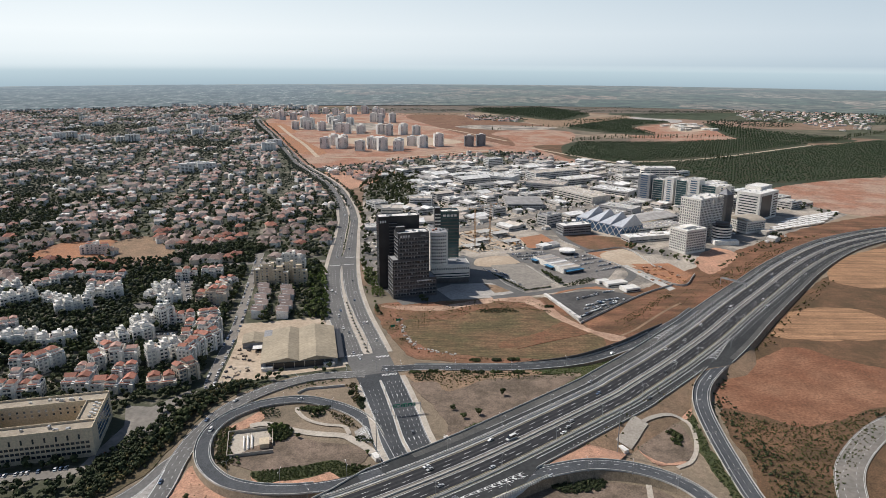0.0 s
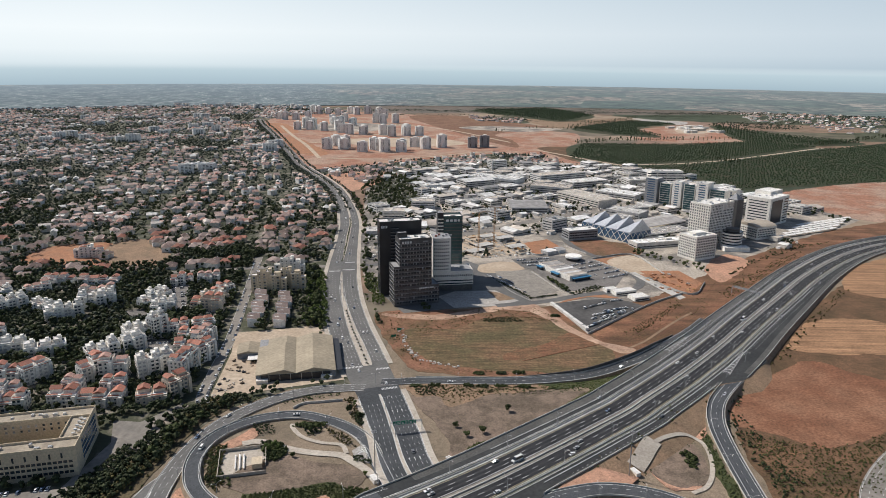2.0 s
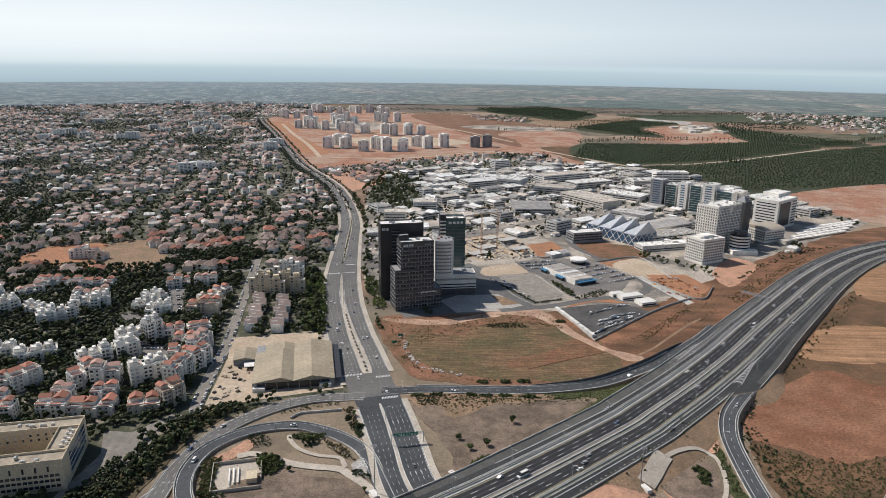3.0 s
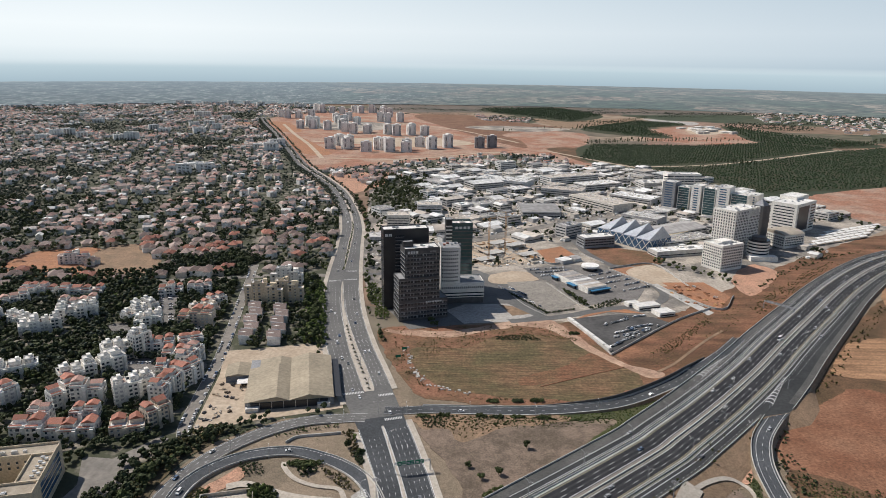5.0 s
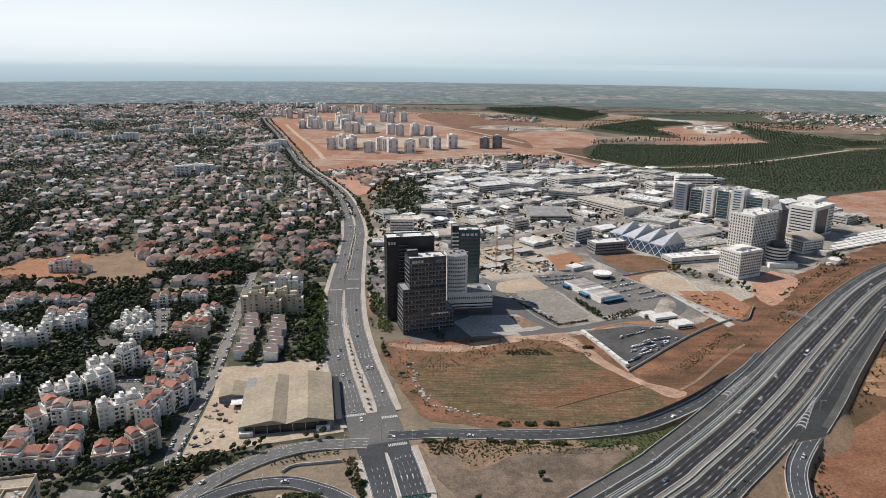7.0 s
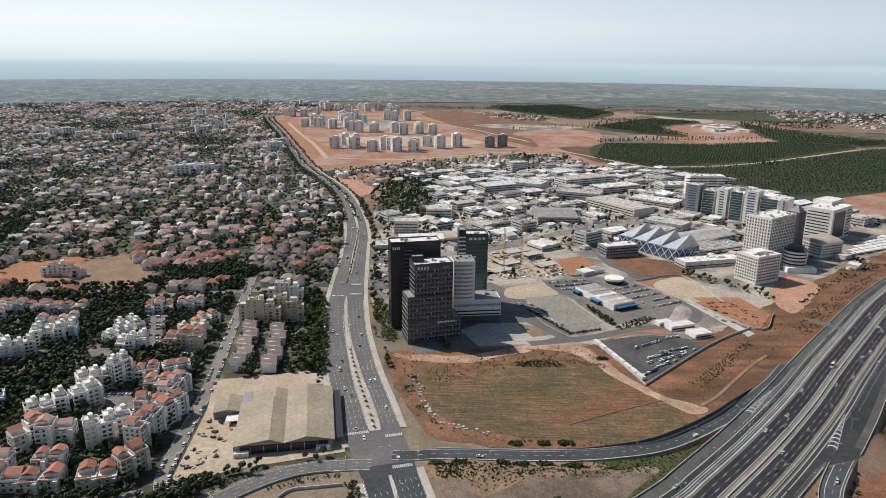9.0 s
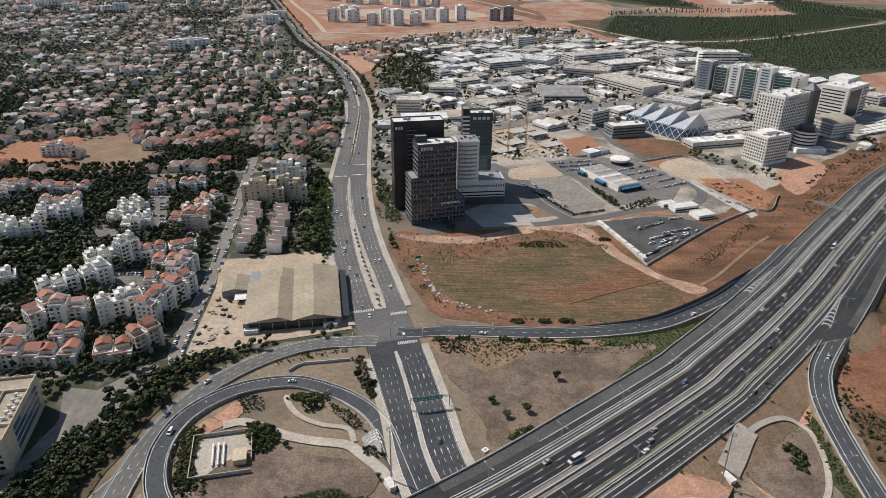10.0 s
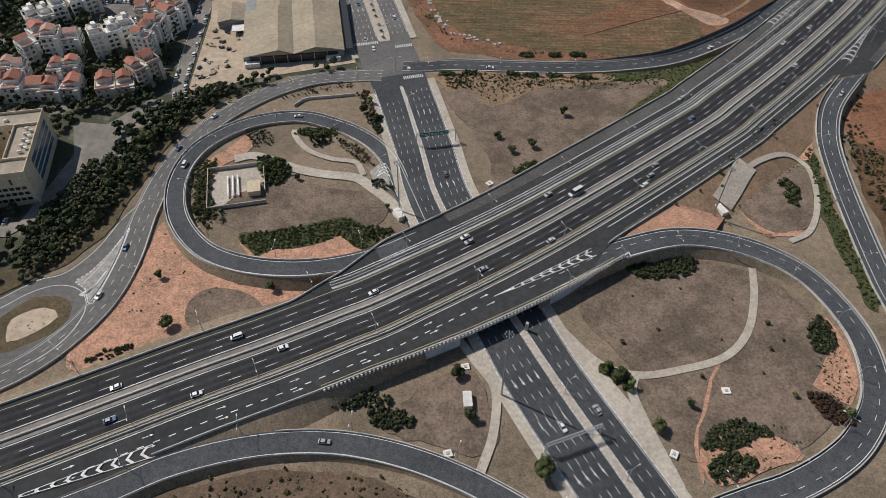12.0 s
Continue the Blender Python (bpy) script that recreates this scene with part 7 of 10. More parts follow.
def balcony(parent, x, y, z, w, rot, wall):
    m = MB()
    m.box(0, -0.8, -0.15, w, 1.6, 0.18)
    m.box(0, -1.55, 0.03, w, 0.14, 0.95)
    m.box(-w / 2 + 0.07, -0.8, 0.03, 0.14, 1.4, 0.95)
    m.box(w / 2 - 0.07, -0.8, 0.03, 0.14, 1.4, 0.95)
    part("balcony", m, wall, parent, at=at_face(x, y, z, rot))


def apartments(at, seed, floors=4, wall="white_wall", tiles=True, label="white stepped apartment block with red tiled roofs", big=1.0, rows=False):
    """A stepped block of flats: two bodies, a stair tower, balconies, tiled and flat roofs."""
    rnd = random.Random(seed)
    ob = thing("apartment_block", at, label, "apartment building", "housing estate")
    fh = 3.1
    wa, da = rnd.uniform(15, 19) * big, rnd.uniform(11, 13.5) * big
    wb, db = rnd.uniform(11, 15) * big, rnd.uniform(10, 12) * big
    ha, hb = floors * fh + 1, (floors - 1) * fh + 1
    ax, ay = -wb / 2, rnd.uniform(-1.5, 1.5)
    bx, by = ax + wa / 2 + wb / 2 - 0.5, ay - rnd.uniform(2, 5)
    for x, y, w, d, h, nm in ((ax, ay, wa, da, ha, "wall"), (bx, by, wb, db, hb, "wing")):
        m = MB()
        m.box(x, y, 0, w, d, h)
        part(nm, m, wall, ob)
        m = MB()
        m.box(x, y, h + 0.005, w - 0.6, d - 0.6, 0.15)
        part("roof", m, "flat_roof", ob)
        m = MB()
        for dx, dy, ww, dd in ((0, -d / 2 + 0.15, w, 0.3), (0, d / 2 - 0.15, w, 0.3), (-w / 2 + 0.15, 0, 0.3, d - 0.6), (w / 2 - 0.15, 0, 0.3, d - 0.6)):
            m.box(x + dx, y + dy, h + 0.004, ww, dd, 0.9)
        part("parapet", m, wall, ob)
    # lower stepped ends with terraces, and pergola walls on the roof
    for sx, hh in ((-1, ha - fh * rnd.choice([1, 2])), (1, hb - fh)):
        w, d = rnd.uniform(5, 7.5), rnd.uniform(7, 9.5)
        x = ax - wa / 2 - w / 2 + 0.4 if sx < 0 else bx + wb / 2 + w / 2 - 0.4
        y = (ay if sx < 0 else by) + rnd.uniform(-2.5, 0.5)
        m = MB()
        m.box(x, y, 0, w, d, hh)
        for dx, dy, ww, dd in ((0, -d / 2 + 0.15, w, 0.3), (0, d / 2 - 0.15, w, 0.3), (-sx * 0 + sx * (w / 2 - 0.15), 0, 0.3, d - 0.6)):
            m.box(x + dx, y + dy, hh + 0.004, ww, dd, 0.9)
        part("terrace_wing", m, wall, ob)
        m = MB()
        m.box(x, y, hh + 0.003, w - 0.6, d - 0.6, 0.1)
        part("terrace_floor", m, "tile_pale" if tiles else "flat_roof", ob)
        for f in range(0 if rows else int(hh / fh)):
            part("window", DOORWIN, None, ob, at=at_face(x, y - d / 2, 1.0 + f * fh, 0))
    m = MB()
    m.box(ax - wa * 0.1, ay - da * 0.3, ha + 0.16, wa * 0.4, 0.3, 2.3)
    m.box(ax + wa * 0.1, ay - da * 0.1, ha + 0.16, 0.3, da * 0.4, 2.3)
    part("screen_wall", m, wall, ob)
    m = MB()
    m.box(ax + wa / 2 - 1.6, ay + 1, ha - 1, 3.4, 5, 4.2)
    part("stair_tower", m, wall, ob)
    m = MB()
    m.box(bx + wb * 0.15, by + 1, hb + 0.16, wb * 0.55, db * 0.5, 2.9)
    part("penthouse", m, wall, ob)
    if tiles:
        m = MB()
        m.hip(ax - wa * 0.2, ay, ha + 1.0, wa * 0.56, da * 0.9, 2.4)
        part("tiled_roof", m, "tile_red", ob, "red tiled hipped roof")
        m = MB()
        m.hip(bx + wb * 0.15, by + 1, hb + 3.1, wb * 0.62, db * 0.56, 1.5, 0, 0, True)
        part("tiled_roof", m, "tile_red", ob, "red tiled pitched roof")
        m = MB()
        m.add([(bx - wb / 2, by - db / 2 - 0.5, hb - 0.3), (bx + wb / 2, by - db / 2 - 0.5, hb - 0.3), (bx + wb / 2, by - db / 2 + 1.9, hb + 1.2), (bx - wb / 2, by - db / 2 + 1.9, hb + 1.2), (bx - wb / 2, by - db / 2 + 1.9, hb - 0.3), (bx + wb / 2, by - db / 2 + 1.9, hb - 0.3)], [(0, 1, 2, 3), (0, 3, 4), (1, 5, 2), (2, 5, 4, 3)])
        part("tiled_roof", m, "tile_red", ob, "red tiled pent roof")
    for x, y, w, d, n in ((ax, ay, wa, da, floors), (bx, by, wb, db, floors - 1)):
        for f in range(n):
            z = 1.6 + f * fh
            if rows:
                m = MB()
                for k in range(int(w / 3.6)):
                    m.box(x - w / 2 + 2 + k * 3.6, y - d / 2, z, 1.4 + 0.8 * ((k + f) % 2), 0.2, 1.5)
                for k in range(3):
                    m.box(x + (-w / 2 if x == ax else w / 2), y - d / 3 + k * d / 3, z, 0.2, 1.4, 1.5)
                part("glazing", m, "glass", ob)["kind"] = "stuff"
                if f % 2 == 0:
                    balcony(ob, x, y - d / 2, z - 0.6, w * 0.4, 0, wall)
                continue
            for k in range(int(w / 5.0)):
                u = x - w / 2 + 2.6 + k * 5.0
                if (k + seed) % 3 == 0:
                    part("window", DOORWIN, None, ob, at=at_face(u, y - d / 2, z - 0.6, 0))
                    balcony(ob, u, y - d / 2, z - 0.6, 3.6, 0, wall)
                else:
                    part("window", WIN, None, ob, at=at_face(u, y - d / 2, z, 0))
            for k in range(1 + f % 2):
                v = y - d / 4 + k * d / 2
                if x == ax:
                    part("window", WIN, None, ob, at=at_face(x - w / 2, v, z, -math.pi / 2))
                else:
                    part("window", WIN, None, ob, at=at_face(x + w / 2, v, z, math.pi / 2))
    for k in range(3):
        solar_heater(ob, ax + wa * 0.2 + k * 1.9 - 1, ay + da * 0.2, ha + 0.1, rnd.uniform(-0.4, 0.4))
    solar_heater(ob, bx - wb * 0.32, by + db * 0.2, hb + 0.1, 0.3)
    return ob


def estate_block(x, y, deg, w, d, floors, style, seed, wall="white_wall", near=True):
    """A terrace of flats in staggered bays: set-back top floors with roof terraces, balconies, and tiled or flat roofs."""
    rnd = random.Random(seed)
    tone = "beige" if wall == "beige_wall" else "white"
    label = tone + (" stepped apartment block with red tiled roofs" if style == "tile" else " stepped apartment block with flat roof terraces")
    ob = thing("apartment_block", pose(x, y, 0, 0, 0, deg), label, "apartment building", "housing estate")
    take_rect(x, y, w + 1, d + 2, radians(deg), 0.0)
    fh = 3.1
    n = max(2, round(w / 9.5))
    bw = w / n
    tile = "tile_red" if seed % 3 else "tile_rose"
    for k in range(n):
        cx, oy = -w / 2 + bw * (k + 0.5), (-1.1, 0.9, 0.0, 1.3)[(k + seed) % 4]
        dd = d + rnd.uniform(-1.2, 1.2)
        fl = floors - (1 if rnd.random() < 0.35 else 0)
        h = (fl - 1) * fh + 0.8
        x0, x1, y0, y1 = cx - bw / 2 + 0.01, cx + bw / 2 - 0.01, oy - dd / 2, oy + dd / 2
        m = MB()
        m.prism([(x0, y0), (x1 - 2.5, y0), (x1 - 2.5, y0 - 1.3), (x1 - 0.1, y0 - 1.3), (x1 - 0.1, y0), (x1, y0), (x1, y1), (x0 + 2.9, y1), (x0 + 2.9, y1 + 1.1), (x0 + 0.3, y1 + 1.1), (x0 + 0.3, y1), (x0, y1)], 0, h)
        m.ring(cx, oy, h + 0.003, bw - 0.02, dd, 0.9 if (k + seed) % 3 else 1.5, 0.26)
        part("wing", m, wall, ob)
        m = MB()
        m.box(cx, oy, h + 0.005, bw - 0.54, dd - 0.54, 0.08)
        part("terrace_floor", m, "tile_pale" if (k + seed) % 3 == 0 else "flat_roof", ob)
        # the set-back top floor
        tw, td = bw * rnd.uniform(0.62, 0.82), dd * rnd.uniform(0.5, 0.66)
        tx, ty = cx + rnd.uniform(-0.1, 0.1) * bw, oy + (dd - td) / 2 * rnd.choice([0.9, 0.9, 0.2])
        m = MB()
        m.box(tx, ty, h + 0.09, tw, td, 2.9)
        part("top_floor", m, wall, ob)
        z = h + 3.0
        if style == "tile":
            m = MB()
            if rnd.random() < 0.55:
                m.hip(tx, ty, z, tw + 0.9, td + 0.9, td * 0.30, 0, 0, rnd.random() < 0.4)
            else:
                m.hip(tx, ty, z, td + 0.9, tw + 0.9, tw * 0.26, math.pi / 2, 0, True)
            part("tiled_roof", m, tile, ob, "red tiled roof")
            # a strip of tiles along the eaves, below the terrace
            m = MB()
            e, i0 = oy - dd / 2 - 0.45, oy - dd / 2 + 1.9
            m.add([(cx - bw / 2 + 0.2, e, h - 0.35), (cx + bw / 2 - 2.7, e, h - 0.35), (cx + bw / 2 - 2.7, i0, h + 1.25), (cx - bw / 2 + 0.2, i0, h + 1.25), (cx - bw / 2 + 0.2, i0, h - 0.3), (cx + bw / 2 - 2.7, i0, h - 0.3)], [(0, 1, 2, 3), (0, 3, 4), (1, 5, 2), (2, 5, 4, 3)])
            part("tiled_eave", m, tile, ob, "strip of red tiles")
        else:
            m = MB()
            m.box(tx, ty, z, tw - 0.5, td - 0.5, 0.1)
            m.ring(tx, ty, z - 0.01, tw, td, 0.7, 0.26)
            part("flat_roof", m, "flat_roof", ob)
            m = MB()
            m.box(tx + tw * 0.2, ty + td * 0.1, z + 0.1, 2.6, 3.4, 2.3)
            part("stair_head", m, wall, ob)
            if rnd.random() < 0.6:
                m = MB()
                for q in range(5):
                    m.box(cx - bw * 0.3 + q * 0.9, oy - dd * 0.3, h + 2.4, 0.14, dd * 0.28, 0.2)
                for q in (0, 1):
                    m.box(cx - bw * 0.3 + q * 3.6, oy - dd * 0.43, h + 0.08, 0.16, 0.16, 2.3)
                part("pergola", m, "bark" if rnd.random() < 0.5 else "fresh_white", ob, "slatted roof-terrace pergola")
        solar_heater(ob, cx - bw * 0.3, oy + dd * 0.28, h + 0.09, rnd.uniform(-0.5, 0.5))
        if rnd.random() < 0.6:
            solar_heater(ob, cx + bw * 0.28, oy + dd * 0.3, h + 0.09, rnd.uniform(-0.5, 0.5))
        # openings and balconies, floor by floor
        faces = [(0, bw, 0.0, -dd / 2)]
        if k == 0:
            faces.append((-math.pi / 2, dd, -bw / 2, 0.0))
        if k == n - 1:
            faces.append((math.pi / 2, dd, bw / 2, 0.0))
        for rot, span, ex, ey in faces:
            glazing = MB()
            for f in range(fl - 1):
                cols = 2 if rot == 0 else 3
                for c in range(cols):
                    u = (-0.33 + 0.36 * c) * span if rot == 0 else (-0.3 + 0.3 * c) * span
                    px, py = (cx + u, oy + ey) if rot == 0 else (cx + ex, oy + u)
                    tall = (c + f * (seed % 2)) % 3 == 0
                    zz = 0.9 + f * fh + (0.0 if tall else 0.6)
                    if near:
                        part("window", DOORWIN if tall else WIN, None, ob, at=at_face(px, py, zz, rot))
                    else:
                        glazing.box(px, py, zz, 2.0 if rot == 0 else 0.2, 0.2 if rot == 0 else 1.5, 2.0 if tall else 1.4)
                    if tall and rot == 0 and f > 0:
                        balcony(ob, px, py, zz, 3.4, rot, wall)
            if not near:
                part("glazing", glazing, "shutter_glass", ob)["kind"] = "stuff"
    return ob


# the rows beside the ramp
estate_block(-262, 478, 8, 52, 13, 4, "tile", 1)
estate_block(-248, 491, 10, 17, 10, 5, "tile", 2)
estate_block(-277, 489, 10, 15, 10, 5, "tile", 3)
estate_block(-279, 519, 52, 20, 12, 6, "tile", 4)
estate_block(-262, 522, 14, 21, 12, 6, "tile", 6)
estate_block(-217, 484, 20, 22, 14, 4, "tile", 7, "beige_wall")
estate_block(-203, 496, 52, 18, 12, 5, "tile", 8, "beige_wall", near=False)
estate_block(-232, 528, 34, 28, 12, 6, "flat", 9, near=False)
estate_block(-210, 530, 84, 26, 11, 6, "tile", 10, near=False)
estate_block(-318, 468, 12, 34, 12, 4, "tile", 11, near=False)
estate_block(-322, 482, 14, 16, 10, 5, "tile", 12, near=False)
estate_block(-339, 510, 14, 18, 11, 5, "tile", 13, near=False)
estate_block(-322, 516, 58, 22, 12, 5, "tile", 14, near=False)
# the rows round the parking courts
estate_block(-289, 557, 40, 26, 13, 5, "flat", 15, near=False)
estate_block(-271, 574, 46, 20, 12, 5, "flat", 16, near=False)
estate_block(-277, 598, 40, 24, 13, 5, "flat", 17, near=False)
estate_block(-262, 607, 60, 16, 11, 7, "flat", 18, near=False)
estate_block(-221, 562, 12, 17, 12, 5, "tile", 19, near=False)
estate_block(-205, 561, 62, 20, 12, 5, "tile", 20, near=False)
estate_block(-213, 588, 84, 26, 11, 5, "tile", 21, near=False)
estate_block(-231, 601, 10, 20, 11, 4, "tile", 22, near=False)
estate_block(-249, 613, 16, 24, 11, 4, "tile", 23, near=False)
estate_block(-226, 622, 30, 20, 11, 4, "tile", 25, near=False)
estate_block(-240, 676, 4, 32, 13, 5, "tile", 26, "beige_wall", False)
estate_block(-241, 700, 40, 26, 12, 4, "flat", 27, "beige_wall", False)
estate_block(-240, 722, 50, 24, 11, 4, "tile", 28, near=False)
estate_block(-280, 664, 16, 24, 14, 5, "flat", 29, near=False)
estate_block(-300, 692, 58, 34, 13, 4, "flat", 30, near=False)
estate_block(-312, 722, 66, 20, 11, 3, "flat", 31, near=False)
estate_block(-297, 758, 16, 24, 12, 4, "tile", 32, near=False)
estate_block(-268, 762, 14, 24, 12, 4, "tile", 33, near=False)
# the rows behind the dense trees
estate_block(-376, 566, 22, 30, 13, 4, "flat", 34, near=False)
estate_block(-340, 562, 30, 32, 13, 4, "flat", 35, near=False)
estate_block(-406, 592, 30, 24, 12, 4, "tile", 36, near=False)
estate_block(-372, 650, 34, 34, 13, 5, "flat", 37, near=False)
estate_block(-356, 684, 24, 36, 13, 5, "flat", 38, near=False)
estate_block(-370, 712, 14, 34, 12, 4, "tile", 39, near=False)
estate_block(-436, 664, 50, 36, 13, 5, "flat", 40, near=False)
estate_block(-406, 672, -28, 30, 12, 4, "flat", 41, near=False)
estate_block(-440, 722, 40, 26, 12, 4, "tile", 42, near=False)
estate_block(-430, 748, 8, 34, 12, 4, "tile", 43, near=False)
estate_block(-386, 750, 8, 42, 12, 4, "tile", 44, near=False)
estate_block(-470, 700, 40, 30, 12, 4, "flat", 45, near=False)
estate_block(-452, 604, 26, 32, 12, 4, "tile", 46, near=False)
estate_block(-425, 530, 20, 34, 12, 4, "tile", 47, near=False)
estate_block(-382, 520, 24, 30, 12, 4, "tile", 48, near=False)
for k, (x, y, deg) in enumerate(((-192, 738, 8), (-171, 746, 8), (-180, 788, 4))):
    ob = apartments(pose(x, y, 0, 0, 0, deg), 20 + k, 7, "cream_wall" if k < 2 else "white_wall", False, "tall cream apartment building with flat roof", 0.8)
    take_rect(x, y, 26, 18, radians(deg))

apartments(pose(-452, 866, 0, 0, 0, 16), 33, 4, "white_wall", True, "white apartment block between bare plots", 0.9)
take_rect(-448, 872, 40, 20, 0.28)

# two terraces of gabled houses
terrace = None
for (x0, y0), (x1, y1) in (((-181, 631), (-196, 721)), ((-156, 630), (-170, 716))):
    for k in range(5):
        t = (k + 0.5) / 5
        x, y = x0 + (x1 - x0) * t + (1.8 if k % 2 else -1.2), y0 + (y1 - y0) * t
        deg = math.degrees(math.atan2(y1 - y0, x1 - x0))
        if terrace is None:
            terrace = thing("terraced_house", pose(x, y, 0, 0, 0, deg), "white terraced house with a pale red gabled roof", "house", "terraces of houses")
            m = MB()
            m.box(0, 0, 0, 17, 11, 6.4)
            part("wall", m, "white_wall", terrace)
            m = MB()
            m.hip(-4.1, 0, 6.41, 12.4, 8.0, 3.4, math.pi / 2, 0, True)
            m.hip(4.1, 0.8, 6.0, 12.4, 8.0, 3.2, math.pi / 2, 0, True)
            part("roof", m, "tile_pale", terrace)
            m = MB()
            m.box(0, 2.5, 6.4, 1.6, 4, 2.2)
            part("stair_head", m, "white_wall", terrace)
            for side in (-1, 1):
                m = MB()
                for q in range(4):
                    for z in (1.2, 4.2):
                        m.box(-6 + q * 4, side * 5.52, z, 1.3, 0.16, 1.5)
                part("glazing", m, "shutter_glass", terrace)["kind"] = "stuff"
            for px in (-8.3, 8.3, 0.0):
                m = MB()
                m.add([(px - 0.15, -5.6, 6.3), (px + 0.15, -5.6, 6.3), (px + 0.15, 5.6, 6.3), (px - 0.15, 5.6, 6.3), (px - 0.15, -5.6, 7.3), (px + 0.15, -5.6, 7.3), (px + 0.15, 5.6, 9.2), (px - 0.15, 5.6, 9.2)], [(4, 5, 6, 7), (0, 1, 5, 4), (1, 2, 6, 5), (2, 3, 7, 6), (3, 0, 4, 7)])
                part("party_wall", m, "fresh_white", terrace, "white wall between roofs")
        else:
            copy_thing(terrace, pose(x, y, 0, 0, 0, deg))
        take_rect(x, y, 17, 12, radians(deg), 0.5)

# cream courtyard building
court = thing("courtyard_building", pose(-266, 404, 0, 0, 0, 14), "cream stone public building round a courtyard", "building")
for nm, x, y, w, d in (("front_wing", 0, -20, 78, 12), ("rear_wing", 0, 20, 78, 12), ("east_wing", 33, 0, 12, 28), ("west_wing", -33, 0, 12, 28)):
    block(court, nm, w, d, 0, 19, ("cream_wall", "court_roof"), x, y, parapet=1.6)
slot = pane(1.1, 3.4, sill=False).mesh("window", ["glass", "cream_wall"])
grid_w = pane(2.2, 1.7, sill=False).mesh("window", ["glass", "cream_wall"])
for k in range(11):
    part("window", slot, None, court, at=at_face(-35 + k * 6.6, -26, 13.3, 0))
for z in (3.0, 6.6, 9.9):
    for k in range(26):
        part("window", grid_w, None, court, at=at_face(-37 + k * 2.9, -26, z, 0))
for z in (12, 15.2):
    for k in range(12):
        part("window", WIN, None, court, at=at_face(-25 + k * 4.4, 14, z, 0))
for z in (4, 7.6, 11.2, 14.8):
    m = MB()
    m.box(39.02, 4, z, 0.25, 34, 2.4)
    part("window_band", m, "glass_blue", court, "blue glazed stair front")
for k in range(9):
    m = MB()
    m.tube((33 + (k % 2) * 2.5, -9 + k * 2.4, 20.2), (35 + (k % 2) * 2.5, -9 + k * 2.4, 20.2), 0.7, 0.7, 8)
    part("roof_tank", m, "fresh_white", court, "white roof cylinder")
roof_plant(court, 70, 8, 19, 8, 77, "metal", 0, -20)
roof_plant(court, 60, 8, 19, 6, 78, "flat_roof", 0, 20)
take_rect(-266, 404, 82, 56, radians(14))
patch("court_road", [(-300, 352), (-228, 364), (-218, 376), (-213, 410), (-200, 414), (-183, 416), (-183, 434), (-200, 448), (-187, 476), (-193, 480), (-212, 452), (-232, 454), (-220, 425), (-226, 374), (-300, 362)], "asphalt_pale", "pale access road", "road", False)
patch("lane_estate", [(-345, 520), (-300, 535), (-250, 545), (-236, 560), (-225, 640), (-232, 690), (-240, 690), (-238, 640), (-246, 568), (-260, 555), (-345, 532)], "asphalt_pale", "estate lane with parked cars", "road", False)

patch("grass_brown", [(-150, 224), (-120, 240), (-92, 250), (-62, 254), (-37, 250), (-15, 241), (4, 226), (0, 195), (-150, 195)], "brown_grass", "tall brown dry grass below the ramp", "ground")
for poly in ([(-321, 783), (-304, 784), (-282, 738), (-262, 668), (-274, 673)], [(-273, 591), (-246, 597), (-230, 559), (-261, 558)], [(-321, 669), (-304, 674), (-290, 644), (-306, 643)], [(-223, 593), (-205, 594), (-199, 561), (-214, 560)]):
    patch("parking_court", poly, "court_paving", "paved parking court between apartment blocks", "parking lot")
    q = np.array(poly, float)
    for gx in np.arange(q[:, 0].min(), q[:, 0].max(), 3):
        for gy in np.arange(q[:, 1].min(), q[:, 1].max(), 3):
            if inside(poly, [gx], [gy])[0]:
                take_disc(gx, gy, 2.2)

# small houses: a few built with parts, then copied; the far ones joined
HOUSE_LABELS = ["white house with a red tiled hipped roof", "cream house with a brown tiled roof", "pale house with a wide terracotta roof", "white house with a pinkish tiled roof"]


def house(at, seed):
    rnd = random.Random(seed)
    ob = thing("house", at, HOUSE_LABELS[seed % 4], "house", "suburban houses")
    w, d, h = rnd.uniform(13, 17), rnd.uniform(9.5, 12), rnd.choice([4.0, 6.4, 6.8])
    m = MB()
    m.box(0, 0, 0, w, d, h)
    m.box(w * 0.25, -d * 0.55, 0, w * 0.45, d * 0.5, h * 0.98)
    part("wall", m, "white_wall" if seed % 2 else "beige_wall", ob)
    m = MB()
    m.hip(0, 0, h + 0.01, w + 0.9, d + 0.9, d * 0.36)
    m.hip(w * 0.25, -d * 0.5, h, d * 0.8, w * 0.5 + 0.8, w * 0.17, math.pi / 2, 0, seed % 2 == 0)
    part("roof", m, ("tile_red", "tile_brown", "tile_pale", "tile_brown")[seed % 4], ob)
    solar_heater(ob, w * 0.18, -d * 0.1, h + d * 0.16, 0)
    return ob


